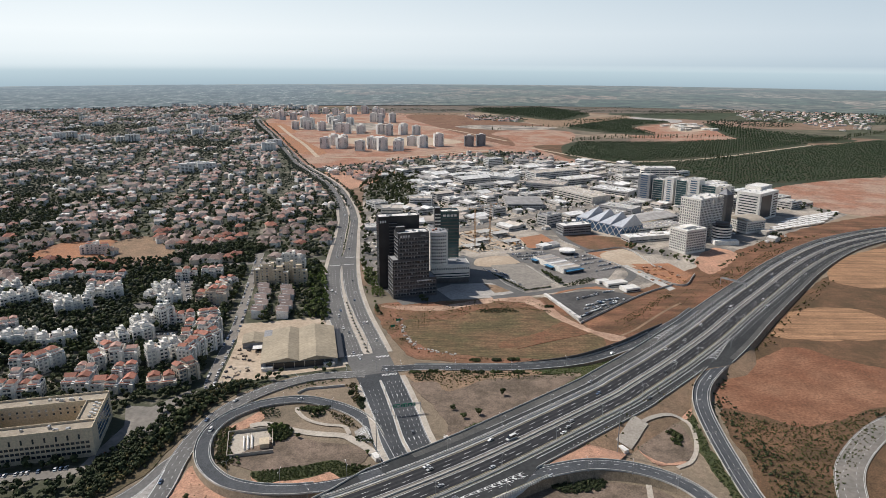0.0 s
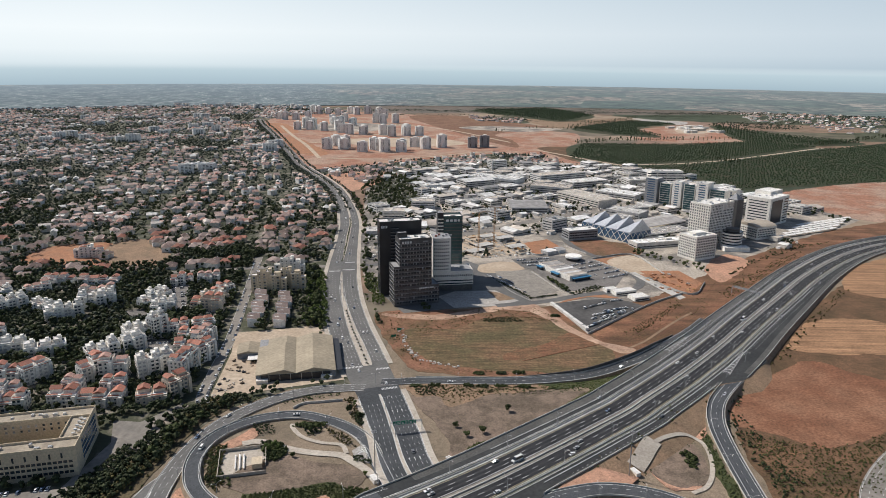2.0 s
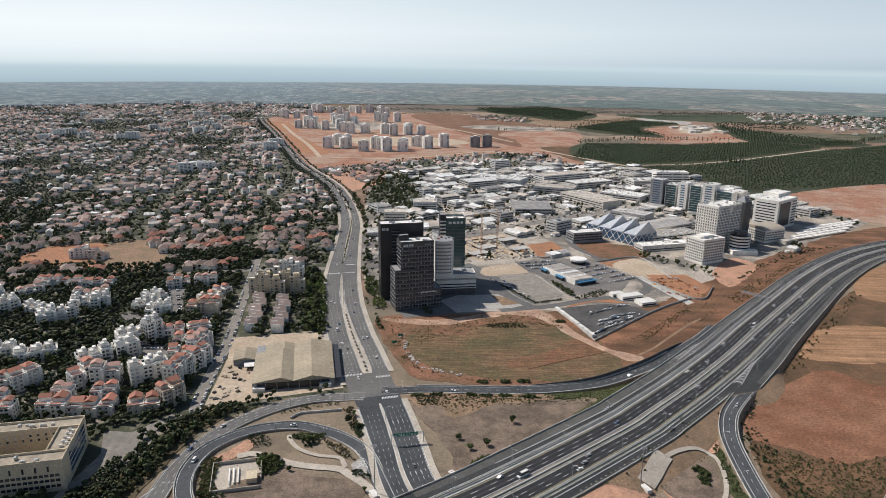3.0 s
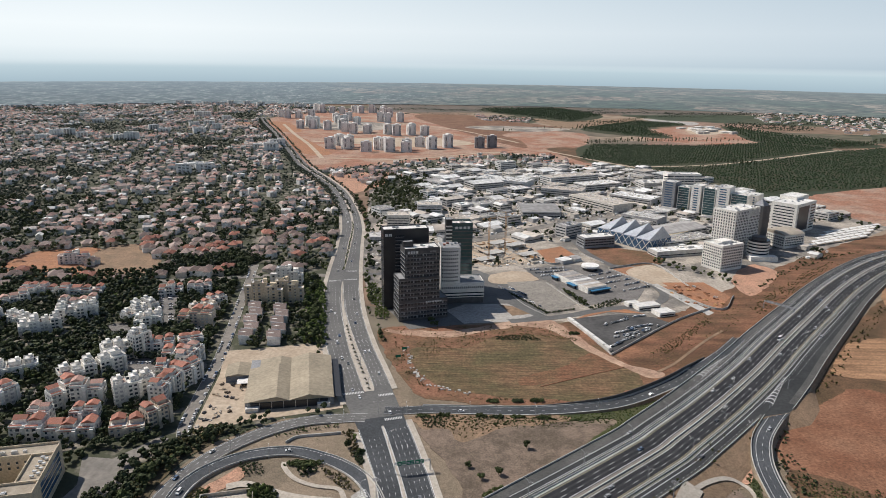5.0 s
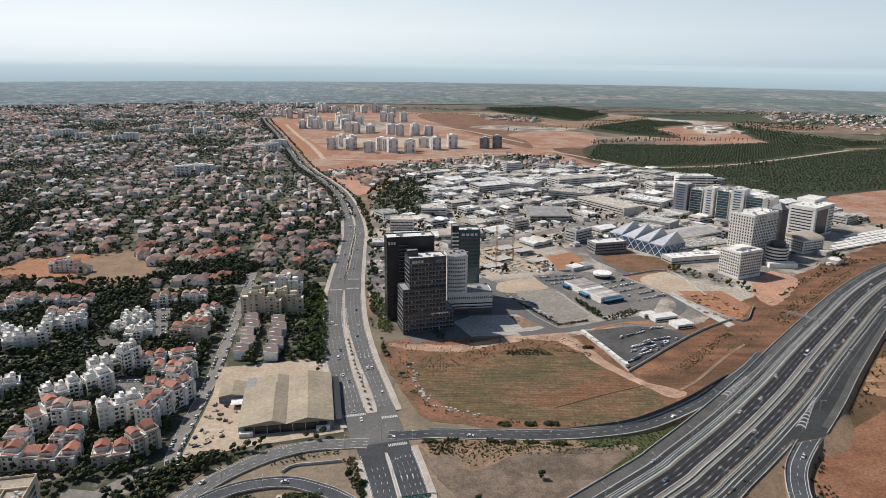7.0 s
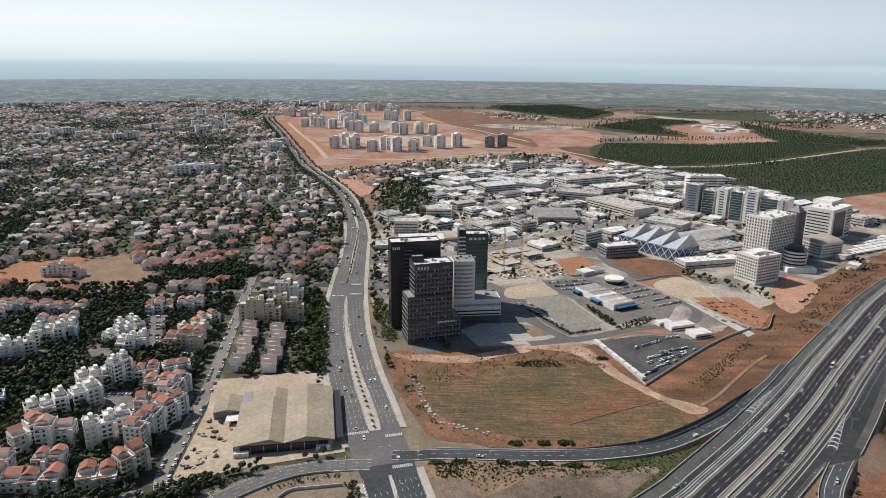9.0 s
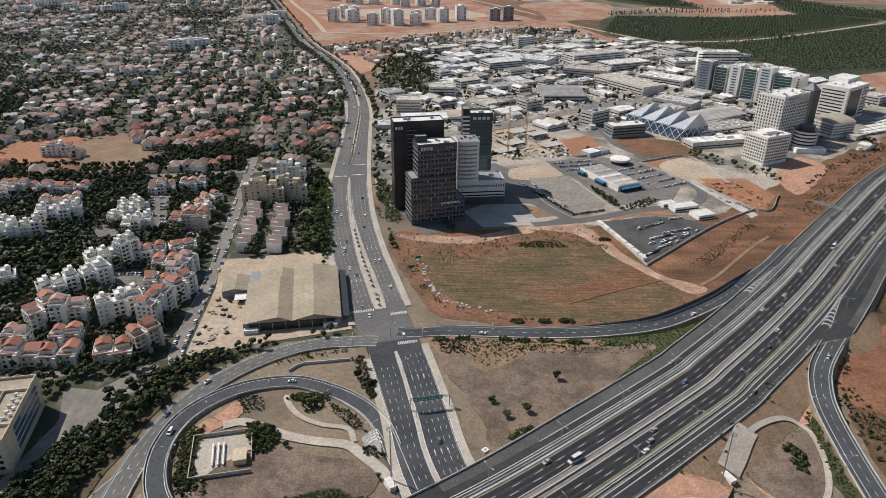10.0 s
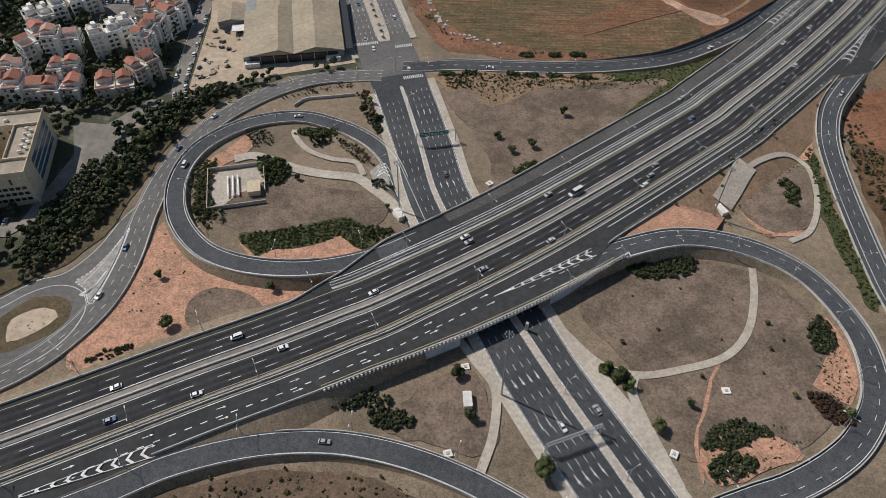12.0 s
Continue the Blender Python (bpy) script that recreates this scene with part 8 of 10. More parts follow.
WOODS = ([(-824, 2133), (-648, 2122), (-601, 1966), (-759, 1983)], [(-1025, 3161), (-913, 3265), (-763, 2762), (-909, 2873)], [(-1347, 2681), (-1245, 2695), (-1063, 2297), (-1151, 2286)], [(-848, 2750), (-753, 2725), (-705, 2569), (-770, 2528)])
house_protos = []
cells = []
rng = np.random.default_rng(11)
for u in np.arange(-3600, 3600, 22.0):
    for v in np.arange(-3600, 3600, 21.0):
        a = 0.2
        x, y = -600 + u * math.cos(a) - v * math.sin(a), 1700 + u * math.sin(a) + v * math.cos(a)
        if -2500 < x < 300 and 560 < y < 3850 and not any(inside(q, [x], [y])[0] for q in WOODS):
            street = (int(u // 22) % 8 == 0) or int(v // 21) % 7 == 0
            if not street and rng.uniform() < 0.80:
                bend = noise.noise((x / 260, y / 260, 3.0))
                cells.append((x + rng.uniform(-8, 8) + 70 * bend, y + rng.uniform(-8, 8) + 70 * noise.noise((x / 260, y / 260, 9.0)), a + bend * 0.9 + rng.choice([0, math.pi / 2]) + rng.uniform(-0.35, 0.35)))
cells = np.array(cells)
SUB_N = [(-300, 1590), (-150, 1400), (-30, 1660), (204, 1725), (300, 1720), (240, 1870), (119, 1915), (-122, 1739)]
ok = (inside(SUBURB, cells[:, 0], cells[:, 1]) | inside(SUB_N, cells[:, 0], cells[:, 1])) & free(cells[:, 0], cells[:, 1])
ok &= ~((cells[:, 1] < 790) & (cells[:, 0] > -480)) & ~((cells[:, 0] > -350) & (cells[:, 1] < 805))
for plot in ([(-522, 833), (-535, 902), (-473, 934), (-447, 913), (-421, 810)], [(-411, 810), (-454, 919), (-416, 951), (-350, 863), (-347, 799)], [(-340, 830), (-260, 850), (-240, 900), (-330, 900)]):
    ok &= ~inside(plot, cells[:, 0], cells[:, 1])
grove = np.array([noise.noise((x / 150, y / 150, 5.0)) + 0.5 * noise.noise((x / 60, y / 60, 2.0)) for x, y in cells[:, :2]])
ok &= (grove < 0.22) | ((cells[:, 0] > -560) & (grove < 0.5))
wide = 0.62 * (cells[:, 1] + 150) + 60
ok &= abs(cells[:, 0]) < wide
cells = cells[ok]
MIDRISE = [(-1214, 2102), (-1215, 2182), (-1206, 2234), (-1120, 2153), (-993, 2126), (-958, 2128), (-577, 1532), (-564, 1566), (-544, 1567), (-530, 1955), (-491, 1930), (-498, 2025), (-923, 2543), (-894, 2614), (-807, 2441), (-885, 2790), (-832, 2341), (-1022, 2431), (-945, 2336), (-1418, 3700), (-1376, 3700), (-1284, 3700), (-1209, 3705), (-1164, 3738), (-1082, 3744), (-1003, 3721), (-931, 3717), (-860, 3738), (-809, 3702), (-772, 3673), (-766, 3607), (-711, 3621), (-1019, 2950), (-1063, 2991), (-1192, 2996), (-1500, 2900), (-1320, 2650)]
for k, (x, y) in enumerate(MIDRISE):
    ob = thing("apartment_house", pose(x, y, 0, 0, 0, 10 + (k * 37) % 30), "pale mid-rise apartment house among trees", "apartment building", "distant apartment houses")
    h = 15 + (k * 7) % 9
    block(ob, "wall", 30 + (k * 5) % 14, 15, 0, h, ("fresh_white", "flat_roof"), parapet=0.9)
    for q in range(3):
        m = MB()
        for f in range(int(h / 3.2)):
            m.box(-8 + q * 8, -7.55, 1.2 + f * 3.2, 5, 0.2, 1.3)
        part("glazing", m, "glass", ob)["kind"] = "stuff"
    m = MB()
    m.box(4, 0, h, 6, 5, 3)
    part("stair_tower", m, "fresh_white", ob)
    take_rect(x, y, 40, 18, 0.3, 2)
cells = cells[free(cells[:, 0], cells[:, 1])]
order = np.argsort(np.hypot(cells[:, 0] + 200, cells[:, 1]))
cells = cells[order]
near_cells, far_cells = cells[:130], cells[130:]
for k, (x, y, a) in enumerate(near_cells):
    at = pose(x, y, 0, 0, 0, math.degrees(a))
    if k < 8:
        house_protos.append(house(at, k))
    else:
        ob = copy_thing(house_protos[k % 8], at)
V, F, I = [], [], []
base = 0
fr = random.Random(3)
mbx = MB()
for x, y, a in far_cells:
    w, d, h = fr.uniform(10, 16), fr.uniform(8, 10.5), fr.choice([4.4, 6.6, 7.2, 9.4])
    mbx.box(x, y, 0, w, d, h, a, 0)
    if fr.random() < 0.76:
        mbx.hip(x, y, h + 0.02, w + 0.8, d + 0.8, d * fr.uniform(0.28, 0.42), a, 1, fr.random() < 0.4)
    else:
        mbx.box(x, y, h + 0.01, w * 0.9, d * 0.9, 0.5, a, 1)
    if fr.random() < 0.6:
        c, s = math.cos(a), math.sin(a)
        ox, oy = fr.uniform(-4, 4), -d * 0.55
        mbx.box(x + ox * c - oy * s, y + ox * s + oy * c, 0, w * 0.4, d * 0.5, h * 0.95, a, 0)
        mbx.hip(x + ox * c - oy * s, y + ox * s + oy * c, h * 0.95 + 0.02, d * 0.6, w * 0.5, w * 0.17, a + math.pi / 2, 1, fr.random() < 0.5)
tagged(part("suburb_houses", mbx, ["walls_far", "roofs_far"]), "sea of small houses with red and brown tiled roofs", "houses", kind="stuff")
for x, y, a in cells:
    take_disc(x, y, 6.0)

# new white towers on red soil
tower_protos = []
NEWT = [(-342, 1992), (-295, 2030), (-235, 1939), (-173, 1945), (-128, 1981), (-61, 2020), (-546, 2556), (-497, 2595), (-442, 2516), (-335, 2410), (-292, 2454), (-185, 2354), (-140, 2380), (-689, 2977), (-643, 2984), (-607, 3315), (-503, 3244), (-426, 3308), (-371, 3353), (-276, 3114), (-468, 2868), (-415, 2746), (-286, 2894), (-257, 2831)]
NEWT = NEWT + [(x - 34, y + 44) for k, (x, y) in enumerate(NEWT) if k % 2] + [(x + 46, y + 18 * (k % 3)) for k, (x, y) in enumerate(NEWT) if k % 3 != 1] + [(76, 2059), (112, 2074)]
DARK = len(NEWT) - 2
for k, (x, y) in enumerate(NEWT):
    if k >= DARK:
        at, dark = pose(x, y, 0, 0, 0, 5), True
    else:
        at, dark = pose(x, y, 0, 0, 0, -12 + (k * 29) % 50), False
    ob = None
    if dark or k < 4:
        h = (30, 33, 27, 36)[k % 4]
        ob = thing("residential_tower", at, "dark grey apartment tower on red soil" if dark else "new white apartment tower on red soil", "apartment building", "new apartment towers")
        wm = "grey_wall" if dark else "fresh_white"
        block(ob, "wall", 27, 16, 0, h, (wm, "flat_roof"))
        block(ob, "core", 10, 20, 0, h + 3.5, (wm, "flat_roof"), 1, 0, parapet=0)
        m = MB()
        for u in (-11.3, -7.2, 8.4, 11.6):
            for f in range(int(h / 3.3) - 1):
                m.box(u, -8.02, 3 + f * 3.3, 1.9, 0.3, 1.6)
        part("glazing", m, "glass", ob)["kind"] = "stuff"
        m = MB()
        for f in range(int(h / 3.3) - 1):
            m.box(-14.1, 0, 2.6 + f * 3.3, 1.4, 8, 0.9)
        part("balcony_column", m, wm, ob)["kind"] = "stuff"
        if not dark:
            tower_protos.append(ob)
    else:
        ob = copy_thing(tower_protos[k % 4], at)
    take_rect(x, y, 26, 22, 0.2, 2)


# ---- trees and shrubs ----
def ico(sub):
    bm = bmesh.new()
    bmesh.ops.create_icosphere(bm, subdivisions=sub, radius=1.0)
    v = np.array([x.co[:] for x in bm.verts])
    f = np.array([[x.index for x in q.verts] for q in bm.faces])
    bm.free()
    return v, f


ICO1 = ico(1)


def crown_arrays(rng, w, h, clumps, leaves, size, droop=0.0):
    """An uneven crown round the origin: a few dark inner clumps under many small leaf sprays."""
    V, F = [], []
    n = 0
    cs = []
    for _ in range(clumps):
        a, r, z = rng.uniform(0, 6.28), rng.uniform(0, 0.62) ** 0.8, rng.uniform(-0.55, 0.6)
        cs.append((r * math.cos(a) * w / 2, r * math.sin(a) * w / 2, z * h / 2, rng.uniform(0.3, 0.48) * w / 2))
    for x, y, z, r in cs:
        v = ICO1[0] * (r * rng.uniform(0.75, 1.15, (len(ICO1[0]), 1))) * np.array((1, 1, 0.8 * h / w + 0.2)) + (x, y, z)
        V.append(v)
        F.append(ICO1[1] + n)
        n += len(v)
    for _ in range(leaves):
        x, y, z, r = cs[rng.integers(len(cs))]
        d = rng.normal(size=3)
        d[2] = abs(d[2]) * 0.9 - 0.35
        d /= np.linalg.norm(d)
        c = np.array((x, y, z)) + d * r * rng.uniform(0.85, 1.3) * np.array((1, 1, 0.8 * h / w + 0.2))
        t = np.cross(d, rng.normal(size=3))
        t /= np.linalg.norm(t) + 1e-6
        b = np.cross(d, t) + d * rng.uniform(-0.6, 0.6)
        s = size * rng.uniform(0.6, 1.3)
        v = np.array([c - t * s, c + b * s * 0.7, c + t * s, c - b * s * 0.7 - (0, 0, droop)])
        V.append(v)
        F.append(np.array([[0, 1, 2], [0, 2, 3]]) + n)
        n += 4
    return np.vstack(V), np.vstack(F)


def limb_mesh(h, r, rng):
    """A tapered trunk with a few limbs."""
    m = MB()
    top = (rng.uniform(-0.3, 0.3), rng.uniform(-0.3, 0.3), h)
    m.tube((0, 0, -0.2), top, r, r * 0.6, 6)
    for _ in range(4):
        a = rng.uniform(0, 6.28)
        m.tube(top, (math.cos(a) * h * 0.5, math.sin(a) * h * 0.5, h * rng.uniform(1.3, 1.7)), r * 0.5, r * 0.2, 5)
    return m


KINDS = {}
rng = np.random.default_rng(21)
for name, w, h, trunk, clumps, leaves, size, leaf in (
    ("tree", 6.0, 5.0, 2.0, 9, 330, 0.55, "leaf"),
    ("tree", 7.5, 6.0, 2.4, 11, 420, 0.6, "leaf"),
    ("tree", 5.0, 5.5, 1.8, 8, 300, 0.5, "leaf_light"),
    ("tree", 8.5, 6.5, 2.6, 12, 460, 0.65, "leaf"),
    ("bush", 3.0, 2.2, 0.5, 6, 150, 0.38, "leaf"),
    ("bush", 2.2, 1.8, 0.4, 5, 120, 0.34, "leaf_dry"),
    ("cypress", 2.6, 10.0, 1.0, 12, 260, 0.5, "leaf"),
):
    v, f = crown_arrays(rng, w, h, clumps, leaves, size)
    v[:, 2] += trunk + h * 0.42
    KINDS.setdefault(name, []).append((np_mesh("crown", v, f, leaf), limb_mesh(trunk + h * 0.2, 0.12 + w * 0.02, rng).mesh("trunk", "bark"), leaf))

TREE_LABELS = {"tree": "leafy dark green tree with an uneven crown", "bush": "low rounded green shrub on dry ground", "cypress": "slim dark cypress tree"}


def plant(name, x, y, scale=1.0, z=0.0, pick=None, label="", group=""):
    k = pick if pick is not None else random.randrange(len(KINDS[name]))
    crown, trunk, leaf = KINDS[name][k]
    at = Matrix.Translation((x, y, z)) @ Matrix.Rotation(random.uniform(0, 6.28), 4, "Z") @ Matrix.Diagonal((scale, scale, scale * random.uniform(0.85, 1.15), 1))
    ob = thing("shrub" if name == "bush" else name, at, label or TREE_LABELS[name], "shrub" if name == "bush" else "tree", group)
    part("crown", crown, None, ob)
    part("trunk", trunk, None, ob)
    return ob


def far_forest(name, pts, scales, label, leaf="leaf_dark", seed=1, flat=1.0, tall=False, leaves=26, clumps=3):
    """Many distant trees as one mesh."""
    rng = np.random.default_rng(seed)
    vs, fs, n = [], [], 0
    temp = [crown_arrays(rng, 6.0 if not tall else 3.0, (5.2 if not tall else 10) * flat, clumps, leaves, 0.95 if leaves < 50 else 0.7) for _ in range(6)]
    for (x, y), s in zip(pts, scales):
        v, f = temp[rng.integers(6)]
        a = rng.uniform(0, 6.28)
        c, q = math.cos(a), math.sin(a)
        w = np.stack([v[:, 0] * c - v[:, 1] * q, v[:, 0] * q + v[:, 1] * c, v[:, 2] + (3.4 if not tall else 5.5) * flat], 1) * s
        w[:, 0] += x
        w[:, 1] += y
        vs.append(w)
        fs.append(f + n)
        n += len(v)
    ob = new(name, np_mesh(name, np.vstack(vs), np.vstack(fs), leaf))
    return tagged(ob, label, "trees", kind="stuff")


# suburb trees
rng = np.random.default_rng(31)
n = 95000
d = 520 + 3250 * rng.uniform(0, 1, n) ** 1.35
x = rng.uniform(-1, 0.3, n) * (0.62 * d + 210)
dense = np.array([noise.noise((a / 150, b / 150, 5.0)) + 0.5 * noise.noise((a / 60, b / 60, 2.0)) for a, b in zip(x, d)])
pick = rng.uniform(size=n) < np.interp(np.where(x > -560, np.minimum(dense, 0.15), dense), [-0.4, 0.2, 0.45], [0.25, 0.5, 1.0])
pick &= (x < -430) | (rng.uniform(size=n) < 0.78)
x, d = x[pick], d[pick]
ok = (inside(SUBURB, x, d) | inside(SUB_N, x, d)) & free(x, d)
xs, ys = x[ok], d[ok]
for plot in ([(-522, 833), (-535, 902), (-473, 934), (-447, 913), (-421, 810)], [(-411, 810), (-454, 919), (-416, 951), (-350, 863), (-347, 799)], [(-195, 616), (-126, 635), (-106, 621), (-80, 522), (-146, 499), (-168, 484), (-176, 486), (-185, 572)]):
    ok = ~inside(plot, xs, ys)
    xs, ys = xs[ok], ys[ok]
STREETS = np.concatenate([np.array(STREET_W)[:, :2], np.array(STREET_X)[:, :2]])


def off_street(x, y, gap):
    """True where a point keeps its distance from the residential streets."""
    return np.min((np.asarray(x)[:, None] - STREETS[:, 0]) ** 2 + (np.asarray(y)[:, None] - STREETS[:, 1]) ** 2, axis=1) > gap * gap


ok = off_street(xs, ys, 11.5)
ok &= ~((xs > -215) & (xs < -125) & (ys > 625) & (ys < 775)) | (rng.uniform(size=len(xs)) < 0.4)
xs, ys = xs[ok], ys[ok]
near_sub = ys < 1250
pts = np.stack([xs[near_sub], ys[near_sub]], 1)
# The leaf_far trees carry that painted haze in their colour.
for k, (leaf, lab) in enumerate((("leaf_dark", "dense dark garden trees between the houses"), ("leaf_far", "haze-greyed green garden trees between the houses"), ("leaf", "leafy green garden trees between the houses"))):
    q = pts[k::3]
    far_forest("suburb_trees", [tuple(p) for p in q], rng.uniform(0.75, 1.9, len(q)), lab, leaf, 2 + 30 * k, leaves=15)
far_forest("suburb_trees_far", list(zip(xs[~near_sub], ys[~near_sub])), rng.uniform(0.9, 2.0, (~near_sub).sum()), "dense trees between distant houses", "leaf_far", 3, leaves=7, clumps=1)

# dense trees between the apartment blocks
n = 9000
x, y = rng.uniform(-520, -90, n), rng.uniform(295, 830, n)
ok = inside(SUBURB, x, y) & free(x, y) & ~inside([(-195, 616), (-126, 635), (-106, 621), (-80, 522), (-146, 499), (-168, 484), (-176, 486), (-185, 572)], x, y) & ~inside([(-310, 345), (-228, 362), (-204, 378), (-199, 398), (-204, 440), (-190, 474), (-228, 456), (-230, 374), (-310, 364)], x, y) & ~inside([(-345, 515), (-230, 540), (-215, 690), (-245, 690), (-250, 570), (-345, 540)], x, y)
ok &= off_street(x, y, 11.0) & (~((x > -215) & (x < -125) & (y > 625) & (y < 775)) | (rng.uniform(size=n) < 0.3))
xs, ys = x[ok], y[ok]
keep = []
for p in zip(xs, ys):
    if all((p[0] - q[0]) ** 2 + (p[1] - q[1]) ** 2 > 21 for q in keep[-700:]):
        keep.append(p)
near = [p for k, p in enumerate(keep) if k % 9 == 0][:70]
near_set = set(near)
rest = [p for p in keep if p not in near_set]
for p in near:
    plant("tree", p[0], p[1], random.uniform(0.7, 1.25), group="estate trees")
far_forest("estate_trees", rest, rng.uniform(0.7, 1.4, len(rest)), "dense dark trees between the apartment blocks", "leaf_dark", 5, leaves=34, clumps=3)

# row of trees beside the avenue and along the outer ramp
for k in range(75):
    t = random.random()
    x, y = -119 - 34 * t + random.uniform(-16, 10), 633 + 170 * t
    if free([x], [y])[0]:
        plant("tree", x, y, random.uniform(0.8, 1.25), pick=k % 4, label="dense green avenue tree beside the road", group="avenue trees")
side = offset(OUTER_NW, -12)
for k in range(24, len(side) - 24, 3):
    for o in (0, -5, -9):
        px, py = side[k][0] + random.uniform(-2, 2), side[k][1] + random.uniform(-2, 2)
        nx, ny = normals(OUTER_NW)[k]
        px, py = px + nx * o, py + ny * o
        if random.random() < 0.45 and free([px], [py])[0]:
            plant("tree" if o and random.random() < 0.7 else "bush", px, py, random.uniform(0.6, 1.05), label="olive-green tree on the ramp's bank", group="ramp bank planting")
east_side = offset(avenue, av_right - 9)
for k in range(0, len(east_side)):
    if 640 < east_side[k][1] < 1300 and random.random() < 0.5:
        plant("tree", east_side[k][0] + random.uniform(-3, 4), east_side[k][1], random.uniform(0.5, 0.9), label="small street tree on the footway", group="avenue trees")
west_side = offset(avenue, av_left + 8)
for k in range(0, len(west_side)):
    if 545 < west_side[k][1] < 630 or 850 < west_side[k][1] < 1250:
        if random.random() < 0.4:
            plant("tree", west_side[k][0] + random.uniform(-3, 3), west_side[k][1], random.uniform(0.5, 0.85), label="small street tree on the footway", group="avenue trees")

# single trees of the interchange
for x, y, s in ((46, 473, 0.9), (8, 450, 0.6), (15, 438, 0.55), (26, 443, 0.6), (-147, 342, 0.7), (-95, 337, 0.75), (-135, 315, 0.75), (-69, 344, 0.5), (-66, 479, 0.7), (-69, 470, 0.7), (-61, 463, 0.75), (-91, 443, 1.0), (-97, 411, 0.45), (-111, 421, 0.9), (-114, 417, 0.85), (-107, 418, 0.8), (54, 297, 0.8), (50, 302, 0.8), (58, 293, 0.7), (80, 286, 0.75), (66, 275, 0.65), (106, 392, 0.5), (-11, 296, 0.8), (-6, 277, 0.7), (21, 256, 1.0), (-48, 391, 0.6), (141, 284, 0.8)):
    plant("tree", x, y, s, label="small green tree on dry mown grass", group="interchange trees")


def thicket(cx, cy, rx, ry, n, scale, rot=0.0, label="dense low green thicket on dry ground"):
    rng = np.random.default_rng(int(abs(cx * 7 + cy)))
    pts = []
    for _ in range(int(n * 3)):
        a, r = rng.uniform(0, 6.28), math.sqrt(rng.uniform())
        u, v = rx * r * math.cos(a), ry * r * math.sin(a)
        pts.append((cx + u * math.cos(rot) - v * math.sin(rot), cy + u * math.sin(rot) + v * math.cos(rot)))
    ob = far_forest("thicket", pts, rng.uniform(0.32, 0.55, len(pts)) * scale, label, "leaf" if n % 4 else "leaf_dark", int(n), 0.62, leaves=60)
    ob["category"] = "thicket"


def mass(poly, pitch, lo, hi, leaf="leaf", label="dense low green thicket on dry ground", seed=1, flat=0.62):
    """A closed mass of shrubs that fills an outline."""
    rng = np.random.default_rng(seed)
    q = np.array(poly, float)
    pts = []
    for x in np.arange(q[:, 0].min(), q[:, 0].max(), pitch):
        for y in np.arange(q[:, 1].min(), q[:, 1].max(), pitch):
            if pitch > 3.1 and rng.uniform() > 0.75 + noise.noise((x / 16, y / 16, 6.0)):
                continue
            j = 0.5 if pitch < 3.1 else 1.0
            pts.append((x + rng.uniform(-pitch, pitch) * j, y + rng.uniform(-pitch, pitch) * j))
    pts = np.array(pts)
    pts = pts[inside([tuple(p) for p in poly], pts[:, 0], pts[:, 1])]
    ob = far_forest("thicket", [tuple(p) for p in pts], rng.uniform(lo, hi, len(pts)), label, leaf, seed, flat, leaves=40 if pitch < 2 else 16, clumps=3 if pitch < 2.5 else 2)
    ob["category"] = "thicket"


mass([(-117.8, 371.0), (-105.8, 372.3), (-89.5, 377.3), (-75.4, 382.3), (-65.5, 383.3), (-56.1, 377.1), (-49.3, 370.6), (-58.1, 362.8), (-68.9, 371.4), (-82.5, 365.0), (-101.0, 360.9), (-104.9, 356.8), (-115.0, 364.4)], 1.5, 0.26, 0.44, "leaf", "low bright green thicket inside the loop", 71, 0.5)
mass([(63, 363), (73, 368), (92, 368), (100, 361), (93, 353), (73, 350), (64, 356)], 1.5, 0.34, 0.56, "leaf_dark", seed=72)
mass([(138.3, 324.5), (145.2, 332.2), (147.9, 328.6), (149.0, 319.1), (142.2, 311.9), (137.3, 314.0)], 1.4, 0.36, 0.6, "leaf_dark", seed=73)
mass([(127.2, 292.9), (132.6, 294.1), (138.5, 290.3), (142.4, 281.4), (139.0, 279.4), (131.8, 281.0), (129.3, 286.8)], 1.4, 0.36, 0.6, "leaf_umber", "dark red-brown thicket on orange soil", 74)
mass([(80.7, 268.1), (85.7, 275.3), (95.7, 280.6), (104.0, 278.9), (109.4, 274.8), (103.3, 273.2), (95.2, 268.2), (83.1, 267.3)], 1.4, 0.36, 0.6, "leaf_dark", seed=75)
mass([(82.4, 262.3), (91.4, 266.7), (100.8, 263.9), (98.8, 259.4), (84.3, 254.5), (81.0, 257.8)], 1.4, 0.34, 0.56, "leaf_dark", seed=76)
mass([(-62, 280), (-58, 286), (-48, 290), (-37, 284), (-38, 281), (-52, 279)], 1.8, 0.4, 0.65, "leaf_dark", seed=77)
mass([(-46, 277), (-41, 281), (-26, 276), (-27, 273), (-34, 271), (-45, 273)], 1.8, 0.4, 0.65, "leaf_dark", seed=78)
mass([(73, 517), (124, 530), (155, 545), (156, 538), (111, 498), (81, 467), (76, 469), (112, 510), (75, 510)], 2.2, 0.22, 0.42, "leaf_light", "strip of green ground cover beside the slip road", 79, 0.45)
mass([(175, 449), (181, 448), (177, 406), (176, 364), (175, 341), (170, 337), (168, 367), (169, 402), (174, 428)], 2.0, 0.28, 0.5, "leaf", "green strip of shrubs beside the exit ramp", 80, 0.5)
mass([(-205, 334), (-188, 372), (-180, 405), (-178, 440), (-168, 466), (-150, 486), (-158, 490), (-180, 474), (-190, 440), (-196, 405), (-206, 370)], 3.2, 0.5, 1.0, "leaf_dry", "dense trees and dry scrub on the ramp's bank", 81, 0.9)
